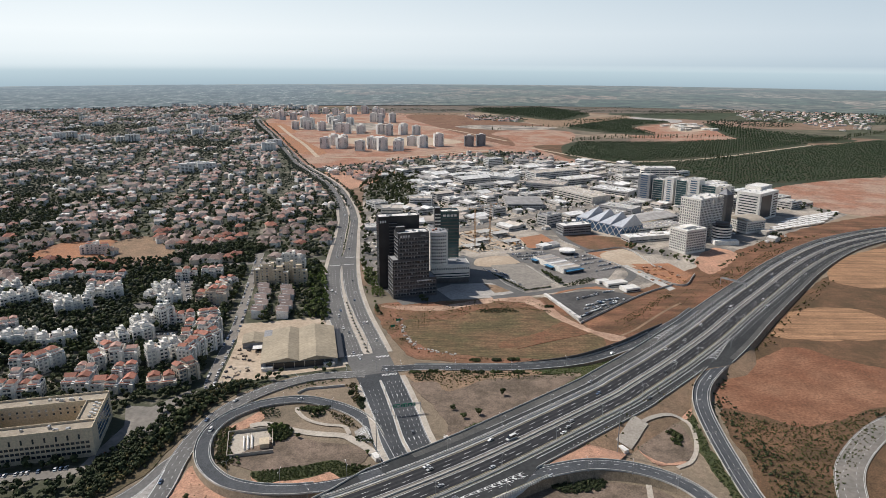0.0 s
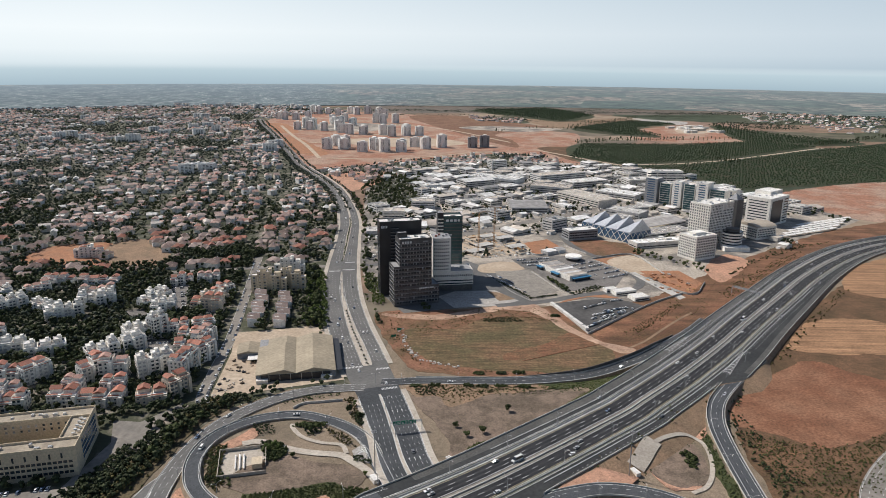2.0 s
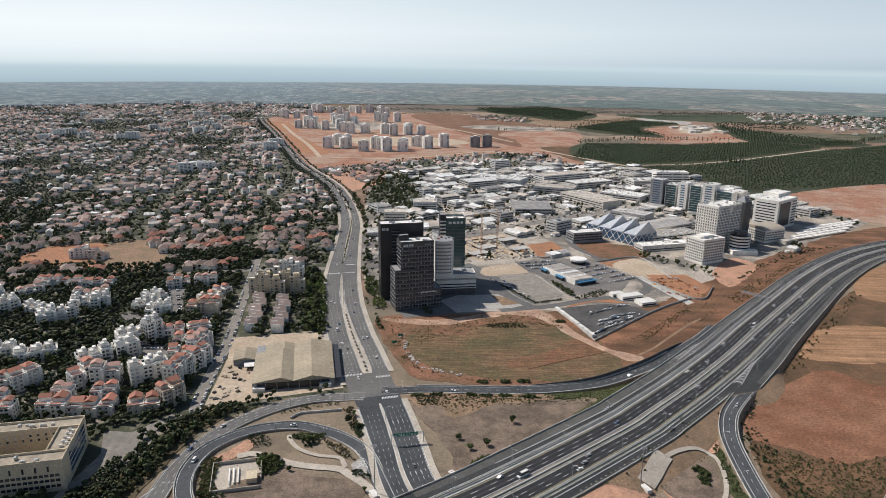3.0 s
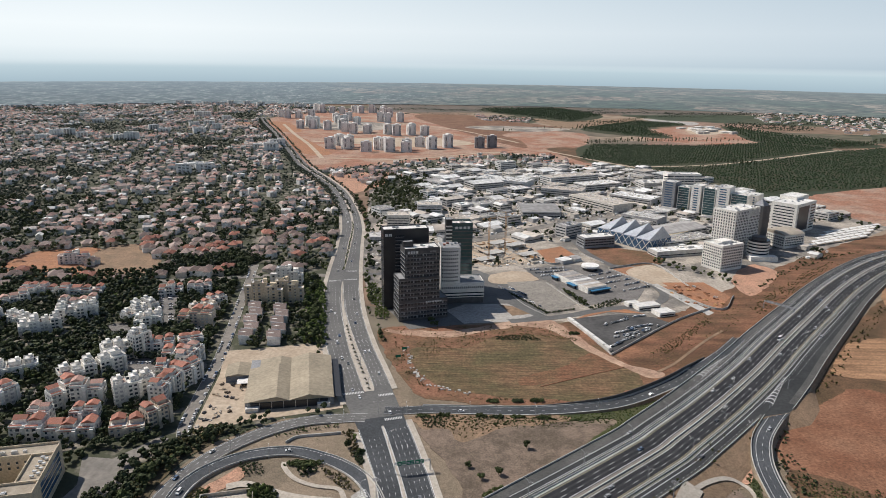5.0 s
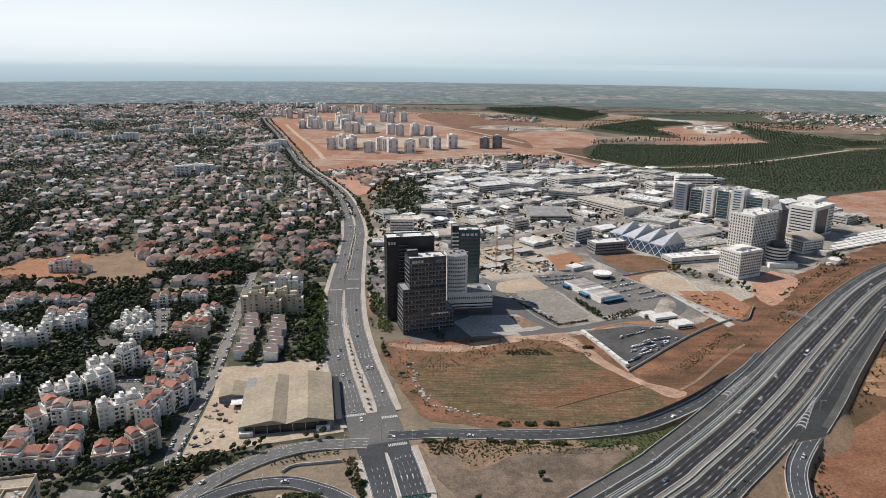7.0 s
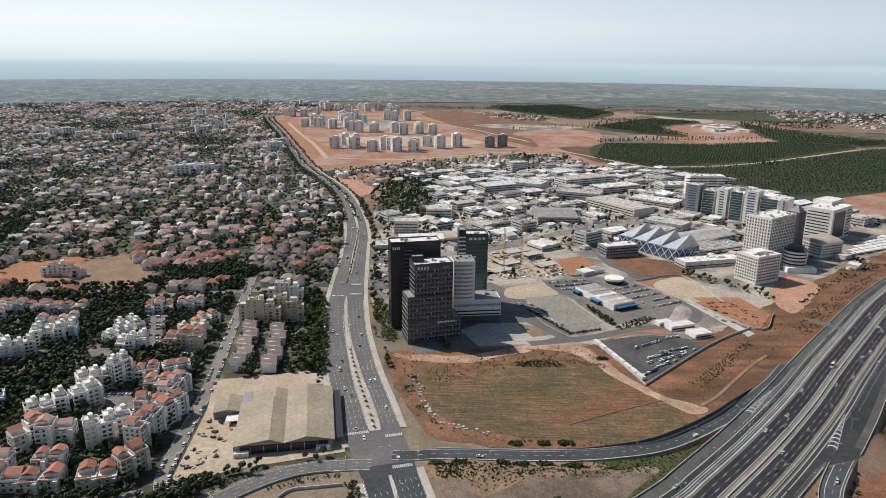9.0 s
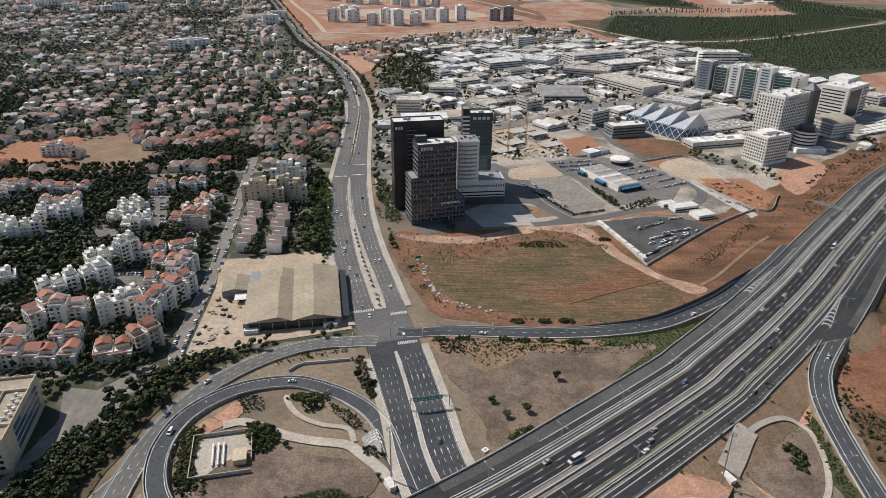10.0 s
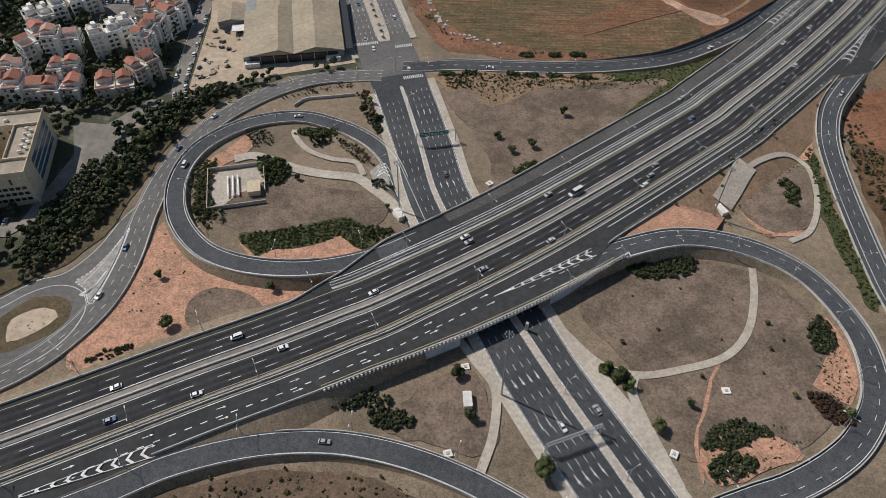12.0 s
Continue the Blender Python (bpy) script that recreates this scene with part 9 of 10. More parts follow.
mass([(37, 658), (57, 663), (77, 656), (76, 651), (37, 650)], 2.2, 0.3, 0.5, "leaf_dark", "dark hedge at the edge of a field", 82)
mass([(58, 781), (60, 782), (94, 722), (91, 719)], 1.8, 0.3, 0.5, "leaf_dark", "clipped dark hedge round a parking lot", 83)
mass([(91, 719), (92, 723), (122, 735), (122, 731)], 1.8, 0.3, 0.5, "leaf_dark", "clipped dark hedge round a parking lot", 84)
mass([(117, 793), (121, 793), (140, 742), (134, 739)], 2.4, 0.5, 0.9, "leaf", "row of leafy trees beside the service hall", 85, 0.9)
mass([(136, 738), (168, 766), (181, 764), (164, 745), (140, 732)], 2.4, 0.3, 0.6, "leaf_dark", "dark hedge round a yard", 86)
mass([(-121, 425), (-115, 428), (-105, 424), (-101, 416), (-105, 406), (-113, 405)], 1.7, 0.42, 0.72, "leaf", "dense rounded green shrubs beside a walled compound", 130, 0.8)
mass([(-154, 416), (-149, 424), (-143, 426), (-141, 408), (-137, 392), (-131, 378), (-134, 373), (-142, 384), (-150, 400)], 2.1, 0.3, 0.55, "leaf_dry", "dry dark shrubs along the loop's inner edge", 131, 0.7)
mass([(-217, 384), (-212, 396), (-211, 410), (-208, 420), (-201, 420), (-200, 390), (-201, 361), (-207, 342), (-215, 350), (-220, 370)], 2.8, 0.55, 1.0, "leaf_dark", "dense dark trees beside the courtyard building", 132, 0.9)
thicket(53, 298, 3.5, 8, 10, 1.5, 0.7)
thicket(-93, 450, 12, 4, 18, 1.4, 0.1)
thicket(-60, 460, 3.5, 9, 12, 1.3, 0.3)
thicket(-144, 410, 3, 12, 14, 1.2, 0.1)
thicket(-140, 385, 4, 9, 10, 1.2, 0.5)
thicket(157, 412, 4, 10, 14, 1.4)
thicket(22, 426, 8, 2.2, 9, 1.2, 0.55)
thicket(-51, 374, 7, 4, 10, 1.4)
thicket(-155, 300, 10, 2.5, 12, 0.9, 0.45)
thicket(-20, 690, 4, 10, 6, 1.4, 0.3)
for k, (cx, cy) in enumerate(((-22, 512), (-8, 513), (18, 513), (30, 512), (44, 513), (62, 512), (28, 535), (46, 536), (60, 537), (110, 668), (148, 560))):
    thicket(cx, cy, 4.5, 1.6, 5 + k, 1.2)


def tufts(name, polys, n, seed, mat_name, label, lo=0.25, hi=0.8):
    """Low tufts of dry grass and weeds, each a few blades."""
    rng = np.random.default_rng(seed)
    vs, fs = [], []
    for poly in polys:
        q = np.array(poly, float)
        area = abs(np.sum(q[:, 0] * np.roll(q[:, 1], -1) - np.roll(q[:, 0], -1) * q[:, 1])) / 2
        m_ = int(n * area / 1000)
        x, y = rng.uniform(q[:, 0].min(), q[:, 0].max(), m_ * 3), rng.uniform(q[:, 1].min(), q[:, 1].max(), m_ * 3)
        ok = inside([tuple(p) for p in poly], x, y) & free(x, y)
        for px, py in list(zip(x[ok], y[ok]))[:m_]:
            if noise.noise((px / 14, py / 14, 4.0)) < -0.08:
                continue
            s = rng.uniform(lo, hi)
            for _ in range(3):
                a = rng.uniform(0, 6.28)
                c, d = math.cos(a) * s, math.sin(a) * s
                o = len(vs)
                vs += [(px - c * 0.5, py - d * 0.5, 0.28), (px + c * 0.5, py + d * 0.5, 0.28), (px + d * 0.6, py - c * 0.6, 0.28 + s * 0.7)]
                fs.append((o, o + 1, o + 2))
    return tagged(new(name, np_mesh(name, np.array(vs), np.array(fs), mat_name)), label, "weeds", kind="stuff")


GRASS = [[(-135, 385), (-120, 372), (-47, 372), (-47, 402), (-85, 418), (-135, 425)], [(-18, 508), (110, 505), (130, 490), (60, 425), (12, 400), (0, 440)], [(42, 335), (60, 362), (90, 366), (125, 355), (148, 320), (138, 283), (118, 262), (70, 256), (60, 300)], [(-155, 372), (-100, 335), (-55, 335), (-85, 318), (-170, 300)], [(95, 396), (160, 462), (195, 492), (180, 440), (166, 395), (120, 385)], [(-120, 215), (-75, 255), (-30, 300), (0, 300), (20, 240)], [(-110, 470), (-75, 490), (-60, 480), (-70, 465)]]
tufts("dry_tufts", GRASS, 70, 91, "leaf_dry", "dry weed tufts on mown grass", 0.2, 0.5)
for x, y, sc in ((58, 315, 1.0), (74, 322, 0.8), (87.5, 299, 1.0), (121.9, 327, 1.1), (119.7, 314, 0.9), (126, 319, 0.7), (113, 302, 0.6), (123, 292, 1.2), (100, 318, 0.5), (66, 340, 0.5), (88, 345, 0.6), (110, 340, 0.5)):
    plant("bush", x, y, sc, 0.3, 1, "dark dry shrub on mown grass", "interchange shrubs")
mass([(-26, 512), (-12, 514.5), (30, 514), (70, 514), (60, 507), (36, 502), (18, 490), (6, 481), (0, 485), (-4, 497), (-20, 496)], 2.6, 0.16, 0.42, "leaf_dry", "dry brown shrubs in planted rows", 127, 0.6)
mass([(-27, 511), (-18, 514), (-6, 506), (-8, 497), (-20, 496)], 2.2, 0.25, 0.5, "leaf_dark", "dark shrubs in a planted bed", 128, 0.7)
mass([(-205, 334), (-188, 372), (-180, 405), (-176, 440), (-166, 466), (-150, 488), (-158, 494), (-180, 478), (-192, 440), (-198, 405), (-208, 370)], 2.7, 0.5, 1.0, "leaf_dark", "dense dark trees on the ramp's bank", 129, 0.9)
tufts("field_weeds", [[(140, 596), (265, 753), (358, 822), (476, 918), (337, 770), (235, 660), (163, 590)], [(-60, 600), (-4, 680), (95, 690), (110, 660), (36, 652), (-30, 605)], [(203, 450), (259, 429), (328, 458), (308, 426), (250, 370), (225, 335), (194, 330)]], 90, 93, "leaf_dry", "dry weeds and tall grass", 0.5, 1.4)

# joined low scrub: verges, banks, beds
def scrub(name, polys, n, lo, hi, leaf, label, seed, road_free=True):
    rng = np.random.default_rng(seed)
    pts = []
    for poly, share in polys:
        q = np.array(poly, float)
        x, y = rng.uniform(q[:, 0].min(), q[:, 0].max(), n * 4), rng.uniform(q[:, 1].min(), q[:, 1].max(), n * 4)
        ok = inside([tuple(p) for p in poly], x, y)
        if road_free:
            ok &= free(x, y)
        pts += list(zip(x[ok], y[ok]))[: int(n * share)]
    return far_forest(name, pts, rng.uniform(lo, hi, len(pts)), label, leaf, seed, 0.75, leaves=18)


scrub("dry_bushes", [([(140, 596), (265, 753), (358, 822), (445, 904), (609, 1033), (760, 1110), (760, 1066), (600, 990), (476, 918), (337, 770), (235, 660), (163, 590)], 1.0), ([(-67, 672), (-4, 684), (95, 694), (110, 668), (36, 655), (-30, 605), (-35, 560), (-52, 600)], 0.5), ([(203, 450), (259, 429), (328, 458), (400, 440), (308, 426), (250, 370), (225, 335), (194, 330)], 1.6), ([(-125, 240), (-75, 250), (-30, 248), (15, 225), (0, 205), (-120, 215)], 1.2)], 420, 0.12, 0.34, "leaf_dry", "dry brown bushes and tall grass", 41)
scrub("green_bushes", [([(203, 450), (259, 429), (328, 458), (400, 440), (308, 426), (250, 370), (225, 335), (194, 330)], 1.0), ([(-20, 512), (105, 514), (112, 506), (-10, 500)], 0.6), ([(-150, 492), (-80, 500), (-75, 496), (-150, 470)], 0.3), ([(400, 890), (600, 1000), (620, 1020), (420, 930)], 0.4)], 260, 0.16, 0.42, "leaf", "low green bushes", 43)
scrub("planting_beds", [([(142, 335), (151, 310), (146, 292), (138, 286), (136, 308)], 1.0), ([(82, 268), (110, 280), (124, 274), (100, 258), (84, 256)], 0.8), ([(-155, 372), (-145, 362), (-100, 335), (-55, 335), (-85, 318), (-140, 290), (-170, 300), (-158, 335)], 0.2), ([(-10, 512), (100, 512), (90, 500), (-8, 495)], 2.2), ([(95, 396), (120, 425), (160, 462), (195, 492), (180, 440), (150, 420), (120, 385)], 0.6)], 170, 0.10, 0.24, "leaf", "rows of small drought-worn shrubs", 45)

mass([(250, 706), (218, 668), (181, 624), (174, 633), (206, 668), (242, 708)], 2.6, 0.2, 0.42, "leaf_dry", "band of tall brown weeds on the slope", 120, 0.6)
mass([(300, 742), (350, 798), (420, 872), (480, 922), (486, 912), (420, 850), (350, 772), (306, 726)], 3.4, 0.2, 0.5, "leaf_dry", "tall brown weeds along the motorway", 121, 0.6)
mass([(330, 800), (400, 868), (470, 925), (520, 960), (515, 968), (440, 920), (370, 850)], 4.2, 0.3, 0.8, "leaf", "green bushes on the slope above the motorway", 122, 0.7)
mass([(-46, 640), (-38, 592), (-22, 560), (4, 545), (60, 538), (100, 540), (100, 536), (56, 533), (0, 540), (-26, 555), (-44, 590), (-52, 638)], 3.3, 0.15, 0.4, "leaf_dry", "dry weeds along the edge of a field", 123, 0.6)
mass([(28, 650), (44, 664), (78, 668), (112, 656), (108, 650), (78, 660), (48, 656)], 2.8, 0.2, 0.45, "leaf_dry", "dry weeds along the edge of a field", 124, 0.6)
rng = np.random.default_rng(125)
for k in range(60):
    t = rng.uniform()
    x = np.interp(t, [0, 0.4, 0.7, 1], [-43, -35, -22, 12]) + rng.normal() * 1.6
    y = np.interp(t, [0, 0.4, 0.7, 1], [630, 590, 562, 545]) + rng.normal() * 1.6
    m = MB()
    w, h = rng.uniform(0.5, 1.6), rng.uniform(0.3, 0.8)
    m.prism([(w * math.cos(a) * rng.uniform(0.6, 1), w * math.sin(a) * rng.uniform(0.6, 1)) for a in np.arange(6) * 1.047], -0.1, h)
    tagged(part("stone", m, "concrete", at=Matrix.Translation((x, y, 0.33))), "pale rubble stone at the field's edge", "stone", "field rubble")

# orchards, planted in rows
def orchard(name, poly, pitch, seed):
    q = np.array(poly, float)
    a = 0.5
    pts = []
    for u in np.arange(-900, 900, pitch):
        for v in np.arange(-900, 900, pitch * 0.8):
            x, y = q[:, 0].mean() + u * math.cos(a) - v * math.sin(a), q[:, 1].mean() + u * math.sin(a) + v * math.cos(a)
            pts.append((x, y))
    pts = np.array(pts)
    pts = pts[inside([tuple(p) for p in poly], pts[:, 0], pts[:, 1])]
    rng = np.random.default_rng(seed)
    pts = pts[rng.uniform(size=len(pts)) < 0.95]
    pts = pts + rng.uniform(-1.6, 1.6, pts.shape)
    return far_forest(name, [tuple(p) for p in pts], rng.uniform(1.0, 1.45, len(pts)) * pitch / 10.5, "orchard of dark green fruit trees in rows", "leaf_orchard", seed, 0.8, leaves=8, clumps=2)


orchard("orchard_trees", ORCHARD_A, 11.0, 51)
orchard("orchard_trees", ORCHARD_B, 10.5, 52)
orchard("orchard_trees", ORCHARD_C, 15.0, 53)
orchard("orchard_trees", ORCHARD_D, 15.0, 54)
orchard("orchard_trees", ORCHARD_E, 20.0, 55)

# wind-breaks and woods in the plain
rng = np.random.default_rng(61)
pts = []
for (x0, y0), (x1, y1), gap_ in (((401, 2175), (545, 2250), 7), ((545, 2250), (785, 2300), 6), ((800, 2300), (1030, 2320), 14), ((176, 2528), (215, 2529), 6), ((689, 1797), (760, 1766), 6), ((700, 1790), (745, 1775), 5), ((470, 2700), (870, 3200), 12), ((1150, 2170), (1600, 2500), 9), ((300, 2660), (700, 2560), 14)):
    m_ = int(math.hypot(x1 - x0, y1 - y0) / gap_)
    for k in range(m_):
        t = k / m_
        pts.append((x0 + (x1 - x0) * t + rng.uniform(-3, 3), y0 + (y1 - y0) * t + rng.uniform(-3, 3)))
far_forest("windbreak_trees", pts, rng.uniform(0.9, 1.8, len(pts)), "dark windbreak of tall trees between fields", "leaf_dark", 62, 1.0, True, 30)
pts = []
for cx, cy, rx, ry, m_ in ((200, 1850, 70, 30, 130), (1250, 2850, 180, 170, 330), (1800, 3200, 420, 420, 420), (700, 3500, 900, 60, 260), (1300, 3500, 300, 60, 160), (-700, 2050, 90, 60, 130), (-900, 3000, 90, 170, 170), (-1200, 2480, 90, 150, 200), (250, 3050, 120, 160, 120), (-500, 3560, 700, 70, 300)):
    for _ in range(m_):
        a, r = rng.uniform(0, 6.28), math.sqrt(rng.uniform())
        pts.append((cx + rx * r * math.cos(a), cy + ry * r * math.sin(a)))
for _ in range(44):
    x0, y0 = rng.uniform(-300, 2300), rng.uniform(2900, 4300)
    if y0 < 1.4 * x0 - 100:
        y0 = min(4300, y0 + 900)
    a, ln_ = rng.choice([0.1, 0.1, 0.9]) + rng.uniform(-0.1, 0.1), rng.uniform(120, 480)
    for k in range(int(ln_ / 13)):
        pts.append((x0 + math.cos(a) * k * 13 + rng.uniform(-4, 4), y0 + math.sin(a) * k * 13 + rng.uniform(-4, 4)))
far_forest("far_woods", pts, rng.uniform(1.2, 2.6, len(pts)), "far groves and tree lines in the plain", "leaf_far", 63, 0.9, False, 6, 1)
# trees of the industrial quarter
n = 6000
x, y = rng.uniform(-160, 660, n), rng.uniform(660, 1700, n)
ok = inside(INDUS, x, y) & free(x, y)
for s in SITES:
    ok &= ~inside(s, x, y)
far_forest("industrial_trees", list(zip(x[ok], y[ok]))[:900], rng.uniform(0.7, 1.5, 900), "street trees between the factories", "leaf_dark", 64, leaves=30)
pts = [(x, y) for x, y in zip(rng.uniform(-165, 0, 420), rng.uniform(1170, 1560, 420)) if free([x], [y])[0] and x > -60 - (y - 1190) * 0.35 - 60 and x < -20 - (y - 1200) * 0.1]
far_forest("park_trees", pts, rng.uniform(1.0, 1.9, len(pts)), "leafy park beside the avenue", "leaf", 65, leaves=30)
for k in range(26):
    t = k / 26
    plant("tree", 250 + 75 * t + random.uniform(-3, 3), 905 - 85 * t + random.uniform(-3, 3) + (k % 2) * 18, random.uniform(0.5, 0.8), label="small round street tree in an empty lot", group="office plot trees")
for x, y in ((-335, 805), (-345, 810), (-352, 806), (-370, 800), (-378, 803), (-385, 806), (-392, 803)):
    plant("cypress", x, y, random.uniform(0.9, 1.2), group="cypress row")

pts = [(x, y) for x, y in zip(rng.uniform(-345, -235, 900), rng.uniform(825, 905, 900)) if free([x], [y])[0]]
far_forest("grove_trees", pts, rng.uniform(0.7, 1.2, len(pts)), "dense dark green grove between houses", "leaf_dark", 66, leaves=30)

# green strips along the far avenue
k = (avenue[:, 1] > 1150) & (avenue[:, 1] < 2900)
pts = []
for off_, gap_ in ((17, 1), (22, 1), (-17, 2), (0, 2)):
    q = offset(avenue, off_)[k]
    pts += [(p[0] + rng.uniform(-3, 3), p[1] + rng.uniform(-3, 3)) for p in q[::gap_]]
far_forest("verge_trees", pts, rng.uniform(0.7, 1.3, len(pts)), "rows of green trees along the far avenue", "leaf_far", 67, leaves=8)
mass([(-120, 242), (-92, 253), (-62, 256), (-37, 252), (-15, 243), (10, 225), (0, 205), (-120, 215)], 4.0, 0.2, 0.5, "leaf_dry", "dry bushes in tall brown grass", 87, 0.6)
mass([(-208, 304), (-200, 314), (-186, 326), (-182, 320), (-190, 306), (-200, 294)], 2.4, 0.10, 0.2, "leaf_dry", "dry shrubs on a traffic island", 88, 0.6)

mass([(-97, 790), (-88, 806), (-74, 760), (-66, 716), (-62, 696), (-74, 696), (-84, 740)], 3.0, 0.4, 0.9, "leaf_light", "green garden beside the tower", 126, 0.8)
mass([(-128, 633), (-111, 633), (-145, 803), (-164, 803)], 3.1, 0.7, 1.2, "leaf_light", "dense green trees beside the avenue", 89, 0.95)
mass([(203, 445), (259, 427), (300, 440), (308, 426), (250, 370), (228, 338), (200, 335)], 3.4, 0.14, 0.42, "leaf", "patchy green scrub on a dry slope", 94, 0.6)
mass([(203, 445), (259, 427), (300, 440), (308, 426), (250, 370), (228, 338), (200, 335)], 3.3, 0.12, 0.36, "leaf_dry", "dry brown scrub on a slope", 104, 0.6)
mass([(300, 445), (330, 452), (380, 445), (320, 430)], 4.0, 0.4, 0.9, "leaf_dark", "dark green bushes in a hollow", 95, 0.8)
mass([(210, 440), (206, 470), (222, 498), (250, 528), (300, 575), (340, 625), (455, 760), (448, 765), (330, 630), (240, 532), (210, 500), (200, 470)], 5.5, 0.25, 0.7, "leaf_dry", "dry bushes along the ramp's verge", 96, 0.7)
k = (avenue[:, 1] > 852) & (avenue[:, 1] < 1100)
pts = [(p[0] + rng.uniform(-1, 1), p[1]) for p in avenue[k]]
far_forest("median_shrubs", pts, rng.uniform(0.3, 0.5, len(pts)), "green shrubs in the avenue's median", "leaf_light", 97, leaves=20)

mass([(196, 440), (200, 470), (208, 496), (240, 535), (246, 530), (222, 492), (214, 466), (216, 436)], 3.4, 0.3, 0.7, "leaf_dark", "dark shrubs between ramp and field", 98, 0.7)
mass([(200, 330), (197, 440), (203, 440), (215, 400), (224, 345), (215, 330)], 3.6, 0.3, 0.7, "leaf_dark", "dark shrubs beside the exit ramp", 99, 0.7)
for x, y in ((-405, 806), (-412, 812), (-398, 809), (-376, 812), (-366, 806), (-360, 812)):
    plant("cypress", x, y, random.uniform(0.8, 1.2), group="cypress row")

for k, (poly, leaf) in enumerate((([(-121, 427), (-115, 429), (-102, 419), (-103, 410), (-113, 406)], "leaf"), ([(-133, 449), (-121, 452), (-114, 440), (-126, 436)], "leaf_dark"), ([(-99, 451), (-87, 453), (-83, 441), (-93, 436)], "leaf_dark"), ([(-83, 448), (-64, 436), (-58, 423), (-65, 425), (-77, 438)], "leaf_dry"), ([(-151, 413), (-147, 415), (-140, 396), (-128, 384), (-127, 378), (-138, 384), (-146, 396)], "leaf"), ([(-61, 414), (-55, 413), (-43, 404), (-45, 401), (-57, 407)], "leaf_dark"), ([(-76, 490), (-70, 494), (-61, 468), (-65, 460)], "leaf_dry"))):
    mass(poly, 2.2, 0.28, 0.6, leaf, "shrubs in a planted bed of the interchange", 110 + k, 0.7)
for k in range(22):
    t = random.random()
    x, y = 96 + 95 * t + random.uniform(-4, 8), 398 + 95 * t + random.uniform(-6, 2)
    plant("bush", x, y, random.uniform(0.4, 0.9), terrain(x, y), group="bank shrubs")


# ---- road furniture ----
def mast(x, y, h, label, z=0.0):
    ob = thing("light_mast", pose(x, y, z), label, "mast")
    m = MB()
    m.tube((0, 0, 0), (0, 0, h), 0.42, 0.2, 10)
    part("pole", m, "metal", ob)
    m = MB()
    m.box(0, 0, -0.1, 2.0, 2.0, 0.5)
    part("base", m, "concrete", ob)
    m = MB()
    for k in range(8):
        a = k * math.pi / 4
        m.tube((0, 0, h - 0.4), (1.5 * math.cos(a), 1.5 * math.sin(a), h - 0.4), 0.07, 0.07, 4)
        m.box(1.5 * math.cos(a), 1.5 * math.sin(a), h - 0.9, 0.5, 0.5, 0.5, a)
    part("lamp_ring", m, "metal", ob)["kind"] = "stuff"
    return ob


mast(6.4, 287.7, 42, "tall steel light mast beside the avenue")
mast(113.2, 392.4, 32, "tall steel light mast by a small hut")
mast(-42, 390, 32, "tall steel light mast beside the loop")

lamp_proto = None
lamp_spots = []
for side, off, step in ((1, 18.0, 12), (-1, -15.6, 12), (1, 17.0, 12)):
    for k in range(6 + (4 if side < 0 else 0), len(mway), step):
        p = offset(mway, off)[k]
        n_ = normals(mway)[k]
        if off == 18.0 and p[0] < -55 or off == 17.0 and p[0] > -55:
            continue
        if p[0] < 480 and p[0] > -230:
            lamp_spots.append((p[0], p[1], p[2], math.atan2(n_[1], n_[0]), 11.0))
for line, off, step in ((LOOP_SE, -7.0, 10), (LOOP_NW, 6.6, 14), (OUTER_NW, 7.2, 14), (RAMP_NE, -7, 15), (RAMP_E, -6.5, 14), (RAMP_SW, 6, 13)):
    n_ = normals(line)
    q = offset(line, off)
    for k in range(5, len(line) - 3, step):
        lamp_spots.append((q[k][0], q[k][1], 0.3 if line[k][2] < 1.2 else line[k][2] - 0.3, math.atan2(n_[k][1], n_[k][0]) + (math.pi if off > 0 else 0), 9.0))
for k in range(4, len(avenue), 10):
    if avenue[k][1] < 1100 and not 318 < avenue[k][1] < 405:
        n_ = normals(avenue)[k]
        lamp_spots.append((avenue[k][0], avenue[k][1], 0.7, math.atan2(n_[1], n_[0]), 10.0))
for x, y, z, a, h in lamp_spots:
    at = Matrix.Translation((x, y, z)) @ Matrix.Rotation(a, 4, "Z") @ Matrix.Diagonal((1, 1, h / 10, 1))
    if lamp_proto is None:
        lamp_proto = thing("street_lamp", at, "curved grey steel street lamp beside the road", "street lamp", "road lamps")
        m = MB()
        m.tube((0, 0, 0), (0, 0, 8.4), 0.16, 0.11, 6)
        for sgn in (1, -1):
            m.tube((0, 0, 8.4), (sgn * 0.9, 0, 9.6), 0.1, 0.08, 5)
            m.tube((sgn * 0.9, 0, 9.6), (sgn * 2.6, 0, 10.0), 0.08, 0.07, 5)
            head = MB()
            head.box(sgn * 2.9, 0, 9.92, 0.9, 0.35, 0.18)
            part("lamp_head", head, "flat_roof", lamp_proto)
        part("pole", m, "metal", lamp_proto)
    else:
        made = copy_thing(lamp_proto, Matrix.Translation((x, y, z)) @ Matrix.Rotation(a, 4, "Z"))
        made.scale = (1, 1, h / 10)


